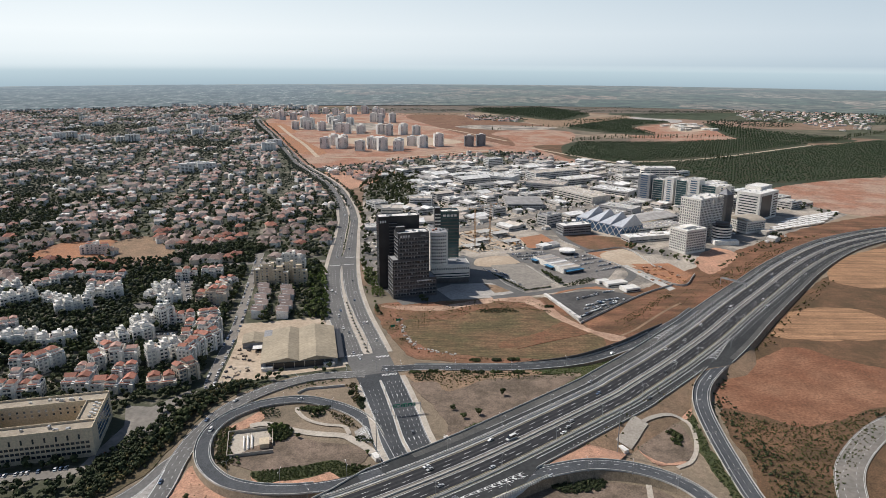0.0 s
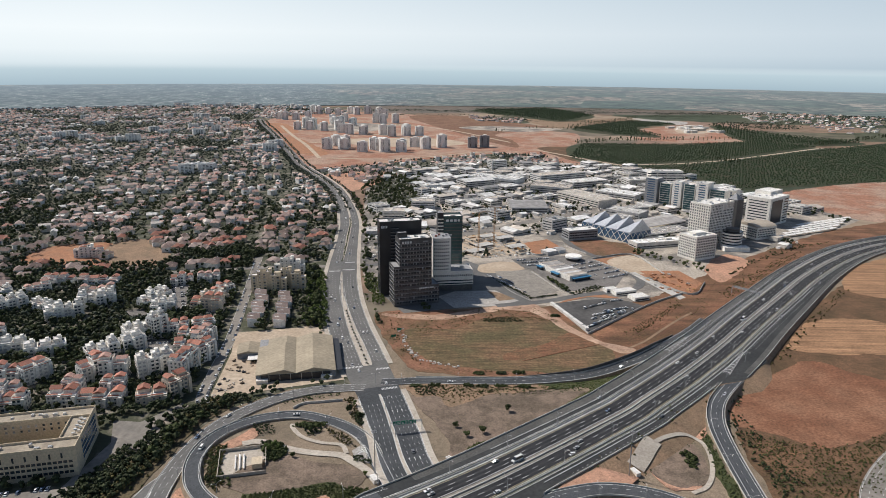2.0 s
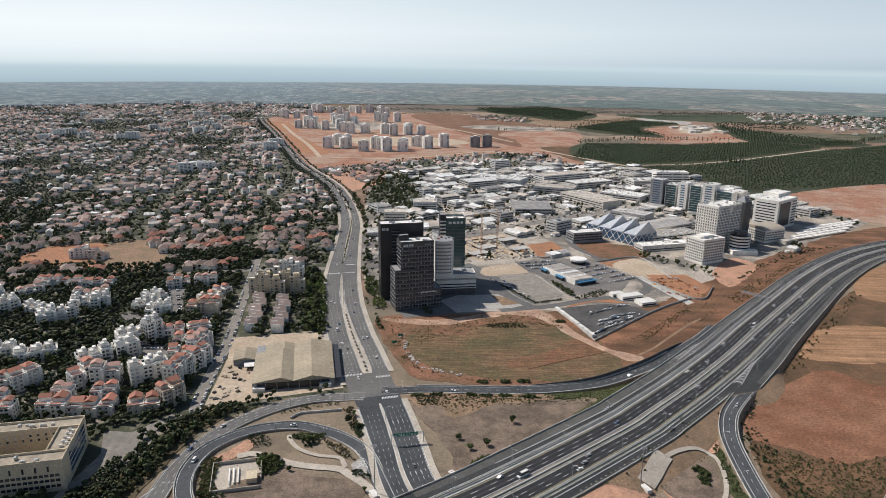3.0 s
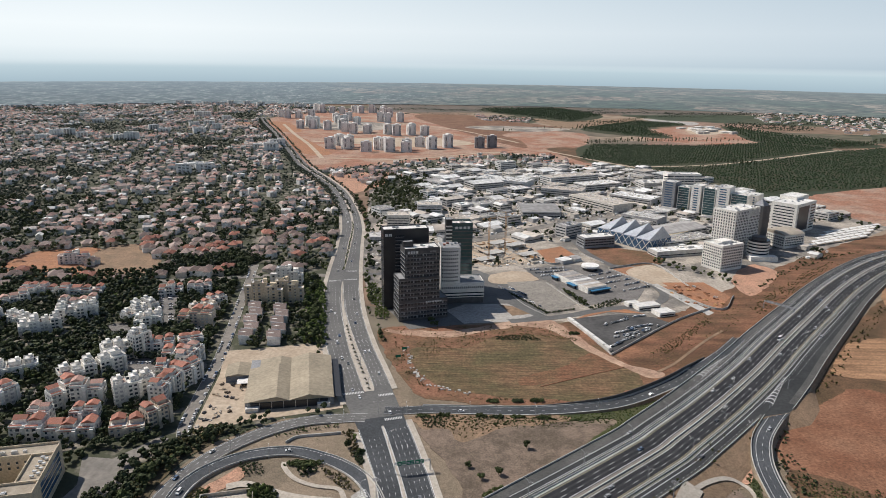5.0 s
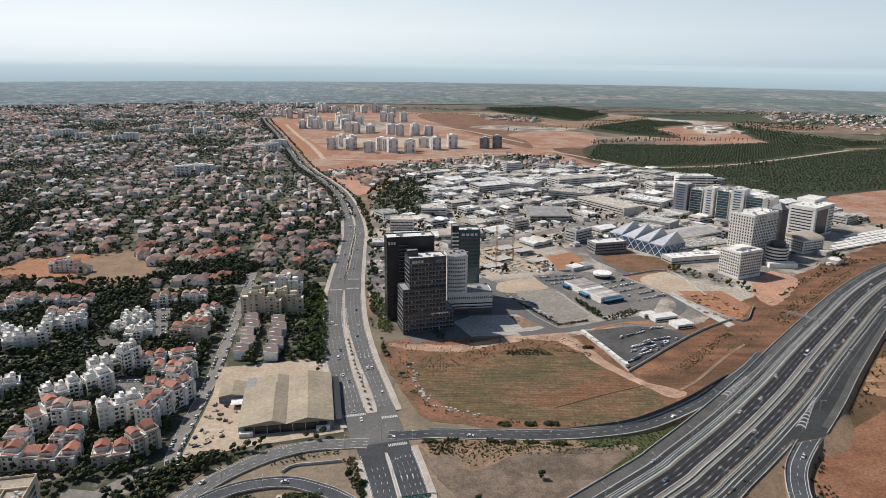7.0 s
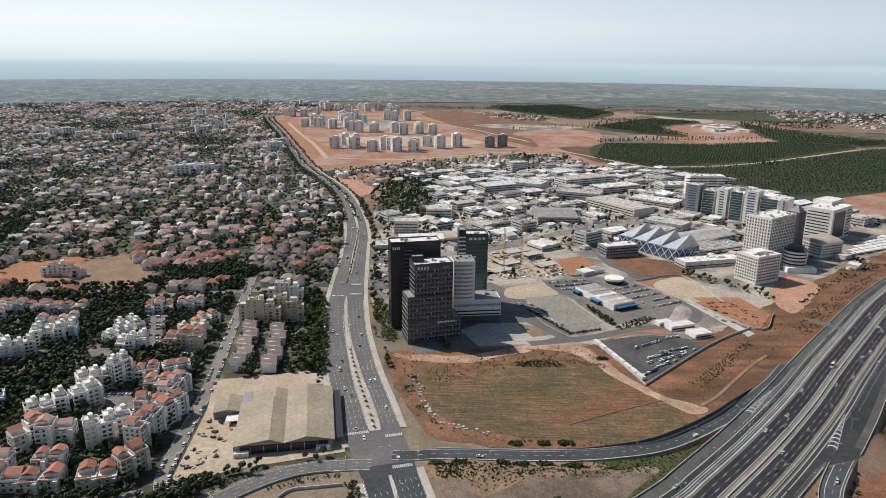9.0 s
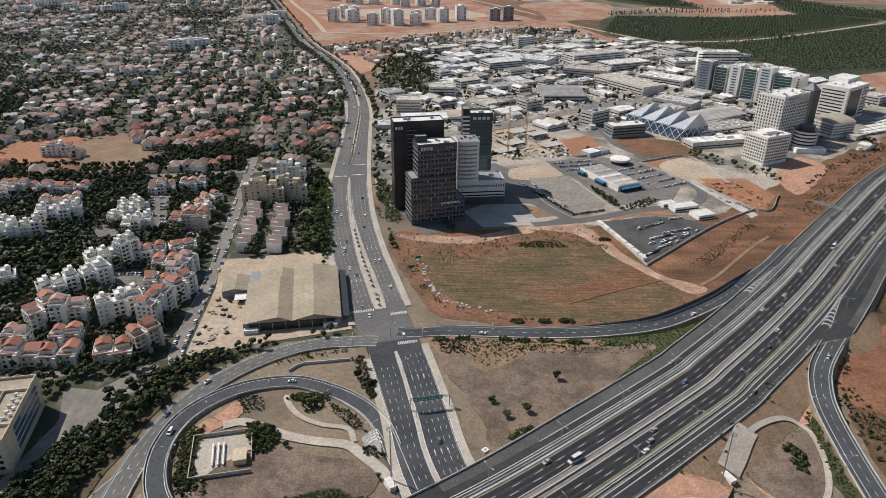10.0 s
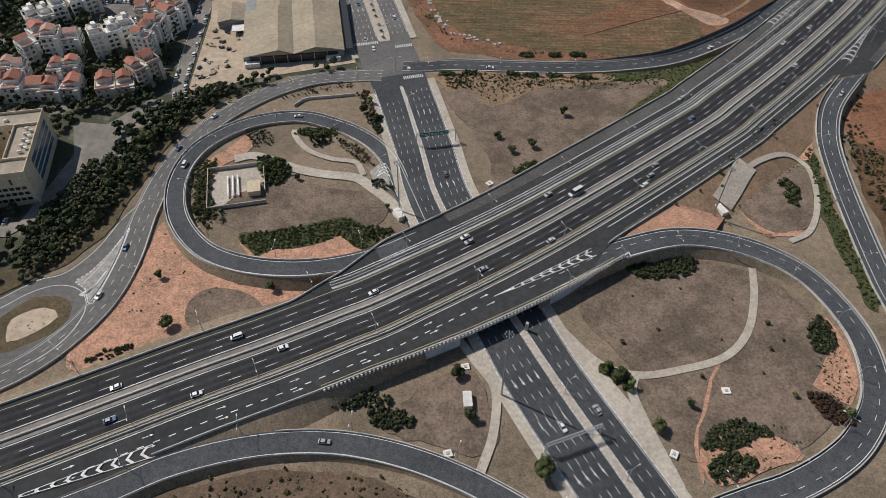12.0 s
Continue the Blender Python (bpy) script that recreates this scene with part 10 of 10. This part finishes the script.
def gantry(x0, y0, x1, y1, h, faces, label, truss=True, back=False):
    d = Vector((x1 - x0, y1 - y0, 0))
    ob = thing("sign_gantry", Matrix.Translation((x0, y0, 0)) @ Matrix.Rotation(math.atan2(d.y, d.x), 4, "Z"), label, "gantry")
    w = d.length
    for px in (0, w):
        m = MB()
        m.tube((px, -0.4, 0), (px, -0.4, h), 0.2, 0.18, 6)
        m.tube((px, 0.4, 0), (px, 0.4, h), 0.2, 0.18, 6)
        for k in range(int(h / 1.4)):
            m.tube((px, -0.4, k * 1.4), (px, 0.4, k * 1.4 + 1.4), 0.07, 0.07, 4)
        part("post", m, "metal", ob)
    m = MB()
    for yy in (-0.5, 0.5):
        for zz in (h - 0.9, h):
            m.tube((0, yy, zz), (w, yy, zz), 0.12, 0.12, 5)
    n = int(w / 1.5)
    for k in range(n):
        xa, xb = w * k / n, w * (k + 1) / n
        for yy in (-0.5, 0.5):
            m.tube((xa, yy, h - 0.9), (xb, yy, h), 0.07, 0.07, 4)
        m.tube((xa, -0.5, h), (xb, 0.5, h), 0.07, 0.07, 4)
    part("truss", m, "metal", ob, "grey lattice truss")
    for a, b in faces:
        m = MB()
        m.box((a + b) / 2, -0.75 if not back else 0.75, h - 1.6, b - a, 0.15, 2.6)
        pl = part("sign_panel", m, "green_sign" if not back else "metal", ob, "green direction sign" if not back else "plain grey back of a sign")
        if not back:
            for r in range(2):
                for c in range(2):
                    m = MB()
                    m.box(a + (b - a) * (0.28 + 0.44 * c), -0.84, h - 1.1 + r * 0.9, (b - a) * 0.3, 0.04, 0.38)
                    part("sign_bar", m, "white_paint", pl)
    return ob


gantry(-36.5, 441.5, -15.5, 446.5, 8.0, ((1.5, 6.4), (7.0, 11.6), (12.2, 17.5)), "road gantry with green direction signs")
gantry(22.0, 263.5, 43.5, 272.5, 7.6, (), "lattice road gantry over the avenue")
gantry(318, 748, 338, 725, 8.0, ((2, 9), (11, 19)), "road gantry over the motorway slip lanes", back=True)
for x, y, deg in ((-43, 622, 20), (-47, 606, 20)):
    ob = thing("road_sign", pose(x, y, 0, 0, 0, deg), "green direction sign on two posts", "road sign")
    for px in (-1.6, 1.6):
        m = MB()
        m.tube((px, 0, 0), (px, 0, 4.5), 0.09, 0.09, 5)
        part("post", m, "metal", ob)
    m = MB()
    m.box(0, -0.12, 2.3, 4.4, 0.12, 2.2)
    part("panel", m, "green_sign", ob)

# painted chevrons, arrows and crossings
def chevrons(name, x0, y0, x1, y1, z, n, w0, w1, parent, z1=None):
    d = np.array((x1 - x0, y1 - y0))
    ln_ = np.linalg.norm(d)
    d = d / ln_
    nn = np.array((-d[1], d[0]))
    m = MB()
    for k in range(n):
        t = k / n
        c = np.array((x0, y0)) + d * ln_ * t
        w = w0 + (w1 - w0) * t
        for s in (1, -1):
            a = c
            b = c + nn * s * w / 2 + d * w * 0.45
            th = d * 1.25
            q = [a, b, b + th, a + th]
            if s > 0:
                q = q[::-1]
            zz = z if z1 is None else z + (z1 - z) * t
            m.add([(*p, zz) for p in q], [(0, 1, 2, 3)])
    for s in (1, -1):
        a, b = np.array((x0, y0)) + nn * s * w0 / 2, np.array((x1, y1)) + nn * s * w1 / 2
        t = nn * 0.12
        q = [a - t, b - t, b + t, a + t]
        m.add([(*p, z if z1 is None or j in (0, 3) else z1) for j, p in enumerate(q)], [(0, 1, 2, 3)])
    tip = [np.array((x0, y0)) - d * 9, np.array((x0, y0)) - d * 9 + nn * 0.25, np.array((x0, y0)) + nn * w0 / 2, np.array((x0, y0)) - nn * w0 / 2]
    if name == "s":
        m.add([(*p, z) for p in tip], [(0, 3, 2, 1)])
    ob = part("chevron_marking", m, "white_paint", parent)
    ob["kind"] = "stuff"


chevrons("w", -163, 238.5, -121, 257.2, 3.95, 9, 0.8, 5.2, road_mw, 4.6)
chevrons("s", 11.4, 336.6, 50, 360.2, 7.14, 9, 1.1, 4.6, road_mw)
chevrons("n", 222, 608, 176, 557, 4.6, 12, 1.0, 6.5, road_mw)
chevrons("e", 262, 580, 226, 530, 4.05, 10, 0.8, 5.5, road_mw, 4.85)
chevrons("l", -53.0, 425.5, -52.4, 416.6, 0.78, 4, 1.0, 8.6, loop_nw)
m = MB()
edge_ = spline([(*p, 0.6) for p in GORE + GORE[:1]], 1.0)
dashes(m, edge_, 0.0, 1.1, 1.0, 0.7, 0.05)
part("gore_marking", m, "white_paint", outer_nw)["kind"] = "stuff"


def arrow(m, x, y, z, a):
    c, s = math.cos(a), math.sin(a)
    for quad in ([(-2.2, -0.15), (0.6, -0.15), (0.6, 0.15), (-2.2, 0.15)], [(0.4, -0.55), (2.0, 0), (0.4, 0.55), (0.7, 0)]):
        m.add([(x + u * c - v * s, y + u * s + v * c, z) for u, v in quad], [(0, 1, 2, 3)])


m = MB()
for k, (line, off) in enumerate(((mway, -21.2), (mway, -26.0))):
    q = offset(line, off)
    for j in range(0, len(line), 7):
        if -170 < q[j][0] < 8:
            d = line[min(j + 1, len(line) - 1)] - line[j]
            arrow(m, q[j][0], q[j][1], q[j][2] + 0.08, math.atan2(d[1], d[0]))
part("arrow_marking", m, "white_paint", road_mw)["kind"] = "stuff"
m = MB()
for y0, offs, sgn in ((283, (5.5, 9, 12.5, 16), -1), (300, (5.5, 9, 12.5, 16), -1), (262, (5.5, 9, 12.5, 16), -1), (410, (-4.5, -8, -11.5), 1), (470, (-4.5, -8, -11.5), 1), (590, (7, 10.5, 14), -1), (640, (-6, -9.5, -13), 1)):
    j = int(np.argmin(abs(avenue[:, 1] - y0)))
    d = (avenue[j + 1] - avenue[j]) * sgn
    for o in offs:
        q = offset(avenue, o)[j]
        arrow(m, q[0], q[1], 0.58, math.atan2(d[1], d[0]))
part("arrow_marking", m, "white_paint", road_av)["kind"] = "stuff"
m = MB()
for lo, hi, offs in ((205, 335, (5.2, 8.6, 12.0, 15.4)), (390, 490, (4.5, 8.0, 11.4)), (548, 800, (7.2, 10.6, 14.0, 17.2)), (855, 1700, (5.5, 8.8)), (205, 335, (-5.0, -8.8)), (385, 500, (-4.6, -7.9, -11.2, -14.3)), (552, 800, (-6.8, -10.2, -13.6)), (855, 1700, (-5.5, -8.8))):
    k = (avenue[:, 1] >= lo) & (avenue[:, 1] <= hi)
    for o in offs:
        dashes(m, avenue[k], o, 3.0, 4.6, 0.18, 0.05)
part("lane_marking", m, "white_paint", road_av)["kind"] = "stuff"
m = MB()
for lo, hi in ((205, 500), (555, 800)):
    k = (avenue[:, 1] >= lo) & (avenue[:, 1] <= hi)
    for o in (av_left[k] - 0.6, av_right[k] + 0.6, av_med[k] + 0.35, -av_med[k] - 0.35):
        ribbon(m, avenue[k], o + 0.09, o - 0.09, 0.05)
part("edge_line", m, "white_paint", road_av)
m = MB()
for y0, lo, hi in ((541, -16, -5), (546, 5, 20), (506, -15, -3), (812, 3, 15), (848, -15, -3), (815, -15, -3)):
    j = int(np.argmin(abs(avenue[:, 1] - y0)))
    d = avenue[j + 1] - avenue[j]
    a = math.atan2(d[1], d[0])
    o = lo
    while o < hi:
        q = offset(avenue, o)[j]
        m.box(q[0], q[1], 0.545, 3.2, 0.55, 0.01, a)
        o += 1.15
part("crossing_marking", m, "white_paint", road_av)["kind"] = "stuff"
# black and white kerb stones along the avenue's edges
m = MB()
for off in (av_med, -av_med):
    k = avenue[:, 1] < 500
    q = offset(avenue[k], off[k])
    for i in range(0, len(q) - 1, 1):
        for t in (0.0, 0.5):
            p = q[i] + (q[i + 1] - q[i]) * t
            d = q[i + 1] - q[i]
            m.box(p[0], p[1], 0.5, 1.0, 0.3, 0.27, math.atan2(d[1], d[0]))
for off, hi in ((av_right, 505), (av_left, 495)):
    k = (avenue[:, 1] < hi)
    q = offset(avenue[k], off[k])
    for i in range(0, len(q) - 1):
        for t in (0.0, 0.5):
            p = q[i] + (q[i + 1] - q[i]) * t
            d = q[i + 1] - q[i]
            m.box(p[0], p[1], 0.5, 1.0, 0.34, 0.3, math.atan2(d[1], d[0]))
part("kerb_stones", m, "white_paint", road_av, "white painted kerb stones")["kind"] = "stuff"

# planters in the median
for k in range(16):
    y0 = 552 + k * 8.2
    j = int(np.argmin(abs(avenue[:, 1] - y0)))
    p = avenue[j]
    d = avenue[j + 1] - avenue[j]
    pl = thing("median_planter", Matrix.Translation((p[0], p[1], 0.72)) @ Matrix.Rotation(math.atan2(d[1], d[0]) + 0.5, 4, "Z"), "oval stone planter with low shrubs", "planter", "planters in the median")
    m = MB()
    n = 16
    ring = [(2.6 * math.cos(2 * math.pi * i / n), 1.2 * math.sin(2 * math.pi * i / n)) for i in range(n)]
    inner = [(x * 0.85, y * 0.75) for x, y in ring]
    for i in range(n):
        e = (i + 1) % n
        m.add([(*ring[i], 0), (*ring[e], 0), (*ring[e], 0.45), (*ring[i], 0.45), (*inner[i], 0.45), (*inner[e], 0.45)], [(0, 1, 2, 3), (3, 2, 5, 4)])
    part("rim", m, "concrete", pl)
    m = MB()
    m.prism(inner, 0.02, 0.3)
    part("soil", m, "bark", pl)
    part("shrub", KINDS["bush"][0][0], None, pl, at=Matrix.Translation((0.6, 0, -0.2)) @ Matrix.Scale(0.6, 4))
for k in range(18):
    y0 = 880 + k * 9
    j = int(np.argmin(abs(avenue[:, 1] - y0)))
    plant("bush", avenue[j][0], avenue[j][1], random.uniform(0.6, 1.0), 0.6, 0, "bright green shrub in the avenue's median", "median shrubs")

# walled compound inside the loop
comp = thing("utility_compound", pose(-127, 404, 0.1, 0, 0, 14), "walled utility compound with pipes and a hut", "compound")
for x, y, w, d in ((0, -15, 29, 0.4), (0, 15, 29, 0.4), (-14.3, 0, 0.4, 29.6), (14.3, 4, 0.4, 21.6)):
    m = MB()
    m.box(x, y, 0, w, d, 2.4)
    part("wall", m, "pave", comp)
m = MB()
m.box(0, 0, 0, 28, 29, 0.15)
part("slab", m, "pave", comp)
for k in range(3):
    m = MB()
    m.tube((-4 + k * 2.6, -8, 1.1), (-4.4 + k * 2.6, 8, 1.1), 0.5, 0.5, 8)
    for j in range(4):
        m.box(-4.1 + k * 2.6, -6 + j * 4, 0.15, 0.8, 0.8, 1.6)
    part("pipe", m, "fresh_white", comp, "white valve pipe")
m = MB()
m.box(9, -5, 0.15, 6, 8, 3.2)
m.box(9, -5, 3.35, 6.6, 8.6, 0.25)
part("hut", m, "cream_wall", comp)
for x, y, deg, lab in ((118, 396, 25, "small white hut beside a light mast"), (-7, 284, 5, "long white container beside a path"), (-42, 386, 30, "small pale kiosk at the bridge foot")):
    ob = thing("hut", pose(x, y, 0, 0, 0, deg), lab, "hut")
    m = MB()
    m.box(0, 0, 0, 3.2, 6.5, 2.8)
    part("body", m, "white_wall", ob)
    m = MB()
    m.box(0, 0, 2.81, 3.5, 6.8, 0.2)
    part("roof", m, "flat_roof", ob)
for x, y in ((70, 265), (96, 293), (-14, 262), (128, 408), (58, 384), (13, 400), (-8, 300), (3, 412)):
    ob = thing("manhole_slab", pose(x, y, 0.3, 0, 0, random.uniform(0, 90)), "small pale concrete chamber cover", "chamber")
    m = MB()
    m.box(0, 0, 0, 3.2, 2.8, 0.7)
    part("slab", m, "fresh_white", ob)
    m = MB()
    m.box(0, 0, 0.7, 1.2, 1.2, 0.25)
    part("lid", m, "concrete", ob)
m = MB()
line = spline([(-110, 474, 0), (-104, 481, 0), (-90, 484, 0), (-76, 487, 0)], 2)
wall_along(m, line, 0, 0.6, 1.8)
setting("wall_underpass", m, "concrete", "curved pale retaining wall", "wall")

# piles and pallets in the warehouse yard
for k in range(26):
    x, y = random.uniform(-178, -158), random.uniform(492, 560)
    ob = thing("scrap_pile", pose(x, y, 0.2, 0, 0, random.uniform(0, 180)), random.choice(["dark stacked pallets in a dusty yard", "pale rubble heap in a dusty yard", "rusty stacked timber in a dusty yard"]), "pile", "yard piles")
    m = MB()
    for _ in range(7):
        m.box(random.uniform(-1.6, 1.6), random.uniform(-1.2, 1.2), 0, random.uniform(0.8, 2.2), random.uniform(0.6, 1.4), random.uniform(0.3, 1.3), random.uniform(0, 3))
    part("mound", m, random.choice(["bark", "dark_metal", "pave", "tan_soil"]), ob)["kind"] = "stuff"
for k in range(34):
    t = random.random()
    x, y = random.uniform(232, 290), random.uniform(750, 815)
    if inside([(228, 809), (285, 829), (297, 780), (268, 738), (246, 754)], [x], [y])[0]:
        ob = thing("material_pile", pose(x, y, 0.2, 0, 0, random.uniform(0, 180)), "orange and grey building materials piled in a yard", "pile", "yard piles")
        m = MB()
        for _ in range(6):
            m.box(random.uniform(-2, 2), random.uniform(-2, 2), 0, random.uniform(1, 3), random.uniform(0.6, 1.6), random.uniform(0.4, 1.6), random.uniform(0, 3))
        part("mound", m, random.choice(["rust_soil", "crane", "concrete", "rust_soil"]), ob)["kind"] = "stuff"

# ---- vehicles ----
def car_mesh(kind):
    ln_, w, h = {"car": (4.5, 1.8, 1.45), "van": (5.0, 1.95, 2.0), "truck": (8.0, 2.4, 3.0)}[kind]
    body, cab = MB(), MB()
    prof = [(-ln_ / 2, 0.32), (ln_ / 2, 0.32), (ln_ / 2, 0.72), (ln_ / 2 - 0.15, 0.82), (ln_ * 0.26, 0.92), (-ln_ * 0.44, 0.95), (-ln_ / 2, 0.85)]
    if kind != "car":
        prof = [(-ln_ / 2, 0.35), (ln_ / 2, 0.35), (ln_ / 2, 0.95), (ln_ * 0.4, 1.2), (ln_ * 0.36, 1.25), (-ln_ / 2, 1.25)]
    k = len(prof)
    body.add([(x, -w / 2, z) for x, z in prof] + [(x, w / 2, z) for x, z in prof], [tuple(range(k)), tuple(range(2 * k - 1, k - 1, -1))] + [(i, i + k, (i + 1) % k + k, (i + 1) % k) for i in range(k)])
    if kind == "car":
        lo, hi = [(-ln_ * 0.43, 0.95), (ln_ * 0.24, 0.92)], [(-ln_ * 0.30, h), (ln_ * 0.06, h)]
    else:
        lo, hi = [(-ln_ / 2 + 0.02, 1.25), (ln_ * 0.36, 1.25)], [(-ln_ / 2 + 0.06, h), (ln_ * 0.22, h)]
    a, b = w / 2 - 0.03, w / 2 - 0.2
    vs = [(lo[0][0], -a, lo[0][1]), (lo[1][0], -a, lo[1][1]), (lo[1][0], a, lo[1][1]), (lo[0][0], a, lo[0][1]), (hi[0][0], -b, hi[0][1]), (hi[1][0], -b, hi[1][1]), (hi[1][0], b, hi[1][1]), (hi[0][0], b, hi[0][1])]
    cab.add(vs, [(0, 1, 5, 4), (1, 2, 6, 5), (2, 3, 7, 6), (3, 0, 4, 7)])
    roof = body
    roof.add([(x, y, z + 0.012) for x, y, z in vs[4:]] + [(x, y, z - 0.05) for x, y, z in vs[4:]], [(0, 1, 2, 3), (0, 4, 5, 1), (1, 5, 6, 2), (2, 6, 7, 3), (3, 7, 4, 0)])
    wheel = MB()
    wheel.tube((0, -0.12, 0), (0, 0.12, 0), 0.33, 0.33, 10)
    still = MB()
    still.v, still.f, still.m = list(body.v), list(body.f), list(body.m)
    for sx in (-0.31, 0.31):
        for sy in (-0.45, 0.45):
            still.tube((ln_ * sx, w * sy - 0.12, 0.33), (ln_ * sx, w * sy + 0.12, 0.33), 0.33, 0.33, 8, 1)
    return body.mesh("body", "car"), cab.mesh("cabin", "glass"), still.mesh("body", ["car", "tyre"]), wheel.mesh("wheel", "tyre"), ln_, w


CARS = {k: car_mesh(k) for k in ("car", "van", "truck")}
car_protos = {}


def vehicle(kind, at, group, label, still=False):
    key = (kind, still)
    if key in car_protos:
        ob = copy_thing(car_protos[key], at)
        return tagged(ob, label, kind, group)
    body, cab, whole, wheel, ln_, w = CARS[kind]
    ob = thing(kind, at, label, kind, group)
    part("body", whole if still else body, None, ob)
    part("cabin", cab, None, ob)
    if not still:
        for sx in (-0.31, 0.31):
            for sy in (-0.45, 0.45):
                part("wheel", wheel, None, ob, at=Matrix.Translation((ln_ * sx, w * sy, 0.33)))
    car_protos[key] = ob
    return ob


def drive(line, off, ks, way, group):
    """Cars on their way along a line, the nearest ones with wheels of their own."""
    q = offset(line, off)
    n = len(q)
    for k in ks:
        i = int(k * (n - 2))
        d = (q[i + 1] - q[i]) * way
        slope = math.degrees(math.asin(max(-0.2, min(0.2, d[2] / (np.linalg.norm(d) + 1e-6)))))
        kind = "car" if random.random() < 0.86 else random.choice(["van", "truck"])
        vehicle(kind, pose(q[i][0], q[i][1], q[i][2] + 0.03, 0, -slope, math.degrees(math.atan2(d[1], d[0]))), "traffic", {"car": "passenger car driving on the asphalt road", "van": "delivery van driving on the asphalt road", "truck": "small lorry driving on the asphalt road"}[kind], not (-150 < q[i][0] < 60 and q[i][1] < 400))


def spots(n, lo, hi):
    return [lo + (hi - lo) * (k + random.uniform(0.1, 0.9)) / n for k in range(n)]


random.seed(8)
for off, way, n in ((12.2, -1, 7), (8.6, -1, 8), (5.3, -1, 7), (-4.8, 1, 7), (-8.6, 1, 7), (-11.6, 1, 6)):
    drive(mway, off, spots(n, 0.16, 0.66), way, "motorway traffic")
for off, way, n in ((24.5, -1, 4), (-21.2, 1, 3)):
    drive(mway, off, spots(n, 0.34, 0.62), way, "motorway traffic")
drive(OUTER_NW, -3.5, spots(4, 0.15, 0.7), 1, "ramp traffic")
drive(LOOP_NW, 0, spots(2, 0.2, 0.8), 1, "ramp traffic")
drive(RAMP_NE, -2.5, spots(2, 0.1, 0.6), 1, "ramp traffic")
drive(RAMP_SW, 0, [0.34], 1, "ramp traffic")
drive(RAMP_E, 1.5, [0.15, 0.6], 1, "ramp traffic")
for off, way, lo, hi, n in ((9, -1, 0.02, 0.10, 2), (-7, 1, 0.0, 0.04, 2), (8.9, -1, 0.115, 0.2, 4), (12.3, -1, 0.115, 0.2, 4), (-8.5, 1, 0.07, 0.2, 4), (-12, 1, 0.115, 0.22, 4), (7.0, -1, 0.22, 0.5, 8), (-7.0, 1, 0.22, 0.5, 8)):
    drive(avenue, off, spots(n, lo, hi), way, "avenue traffic")


def parked(x, y, deg, n, dx, dy, group, fill=0.75):
    for k in range(n):
        if random.random() < fill:
            vehicle("car" if random.random() < 0.9 else "van", pose(x + dx * k, y + dy * k, 0.36, 0, 0, deg + random.uniform(-4, 4)), group, "parked car on a paved lot", True)


parked(146, 662, 60, 8, 3.2, 1.6, "cars in the parking lot", 0.95)
parked(150, 672, 40, 7, 3.2, 1.6, "cars in the parking lot", 0.95)
parked(164, 684, 20, 8, 3.3, 1.4, "cars in the parking lot", 0.9)
parked(176, 676, 60, 6, 3.4, 3.0, "cars in the parking lot", 0.9)
parked(138, 640, 40, 4, 3.4, 3.0, "cars in the parking lot", 0.9)
parked(148, 652, 50, 9, 3.6, 2.6, "cars in the parking lot", 0.75)
parked(156, 664, 50, 9, 3.4, 2.6, "cars in the parking lot", 0.8)
parked(144, 692, 50, 8, 3.4, 2.2, "cars in the parking lot", 0.4)
parked(168, 712, 20, 7, 3.2, 1.0, "cars in the parking lot", 0.7)
for r in range(5):
    parked(158 + r * 7, 846 - r * 13, 62, 10, 3.4, 1.9, "cars in the car yard", 0.75)
for r in range(3):
    parked(92 + r * 5, 866 - r * 11, 75, 14, 3.1, 0.9, "cars in the car yard", 0.85)
for k in range(0, len(STREET_W) - 10, 2):
    p = STREET_W[k]
    d = STREET_W[k + 1] - STREET_W[k]
    n_ = normals(STREET_W)[k]
    for s in (3.3, -3.3):
        if random.random() < 0.55:
            vehicle("car", pose(p[0] + n_[0] * s, p[1] + n_[1] * s, 0.24, 0, 0, math.degrees(math.atan2(d[1], d[0]))), "cars on the street", "parked car on a residential street", True)
parked(-340, 527, 100, 22, 3.6, 0.9, "cars in the estate", 0.6)
parked(-238, 585, 10, 16, -0.3, 5.5, "cars in the estate", 0.7)
parked(-231, 585, 10, 16, -0.3, 5.5, "cars in the estate", 0.6)
parked(-314, 778, 20, 14, 2.7, -7.2, "cars in the estate", 0.8)
parked(-306, 778, 20, 14, 2.9, -7.2, "cars in the estate", 0.7)
parked(-268, 588, 100, 8, 2.9, 0.3, "cars in the estate", 0.9)
parked(-258, 566, 100, 9, 2.9, 0.1, "cars in the estate", 0.9)
parked(-219, 590, 10, 6, 1.0, -5.0, "cars in the estate", 0.8)
parked(-296, 357, 100, 22, 3.0, 0.8, "cars by the public building", 0.7)
parked(50, 800, -60, 14, 2.9, -4.6, "cars by the towers", 0.8)
parked(56, 806, -60, 8, 2.9, -4.6, "cars by the towers", 0.6)

# small clutter of the industrial yards: crates, kiosks, stacks and parked trailers
cl = random.Random(17)
clutter = MB()
for _ in range(2600):
    x, y = cl.uniform(-120, 560), cl.uniform(870, 1600)
    if inside(INDUS, [x], [y])[0] and free([x], [y])[0] and not any(inside(q, [x], [y])[0] for q in SITES):
        clutter.box(x, y, 0, cl.uniform(1.5, 6), cl.uniform(1.5, 3.5), cl.uniform(0.8, 3.2), cl.choice([0.62, 2.19, 0.3]), 0)
tagged(part("yard_clutter", clutter, "walls_far"), "crates, trailers and stacks in factory yards", "clutter", kind="stuff")
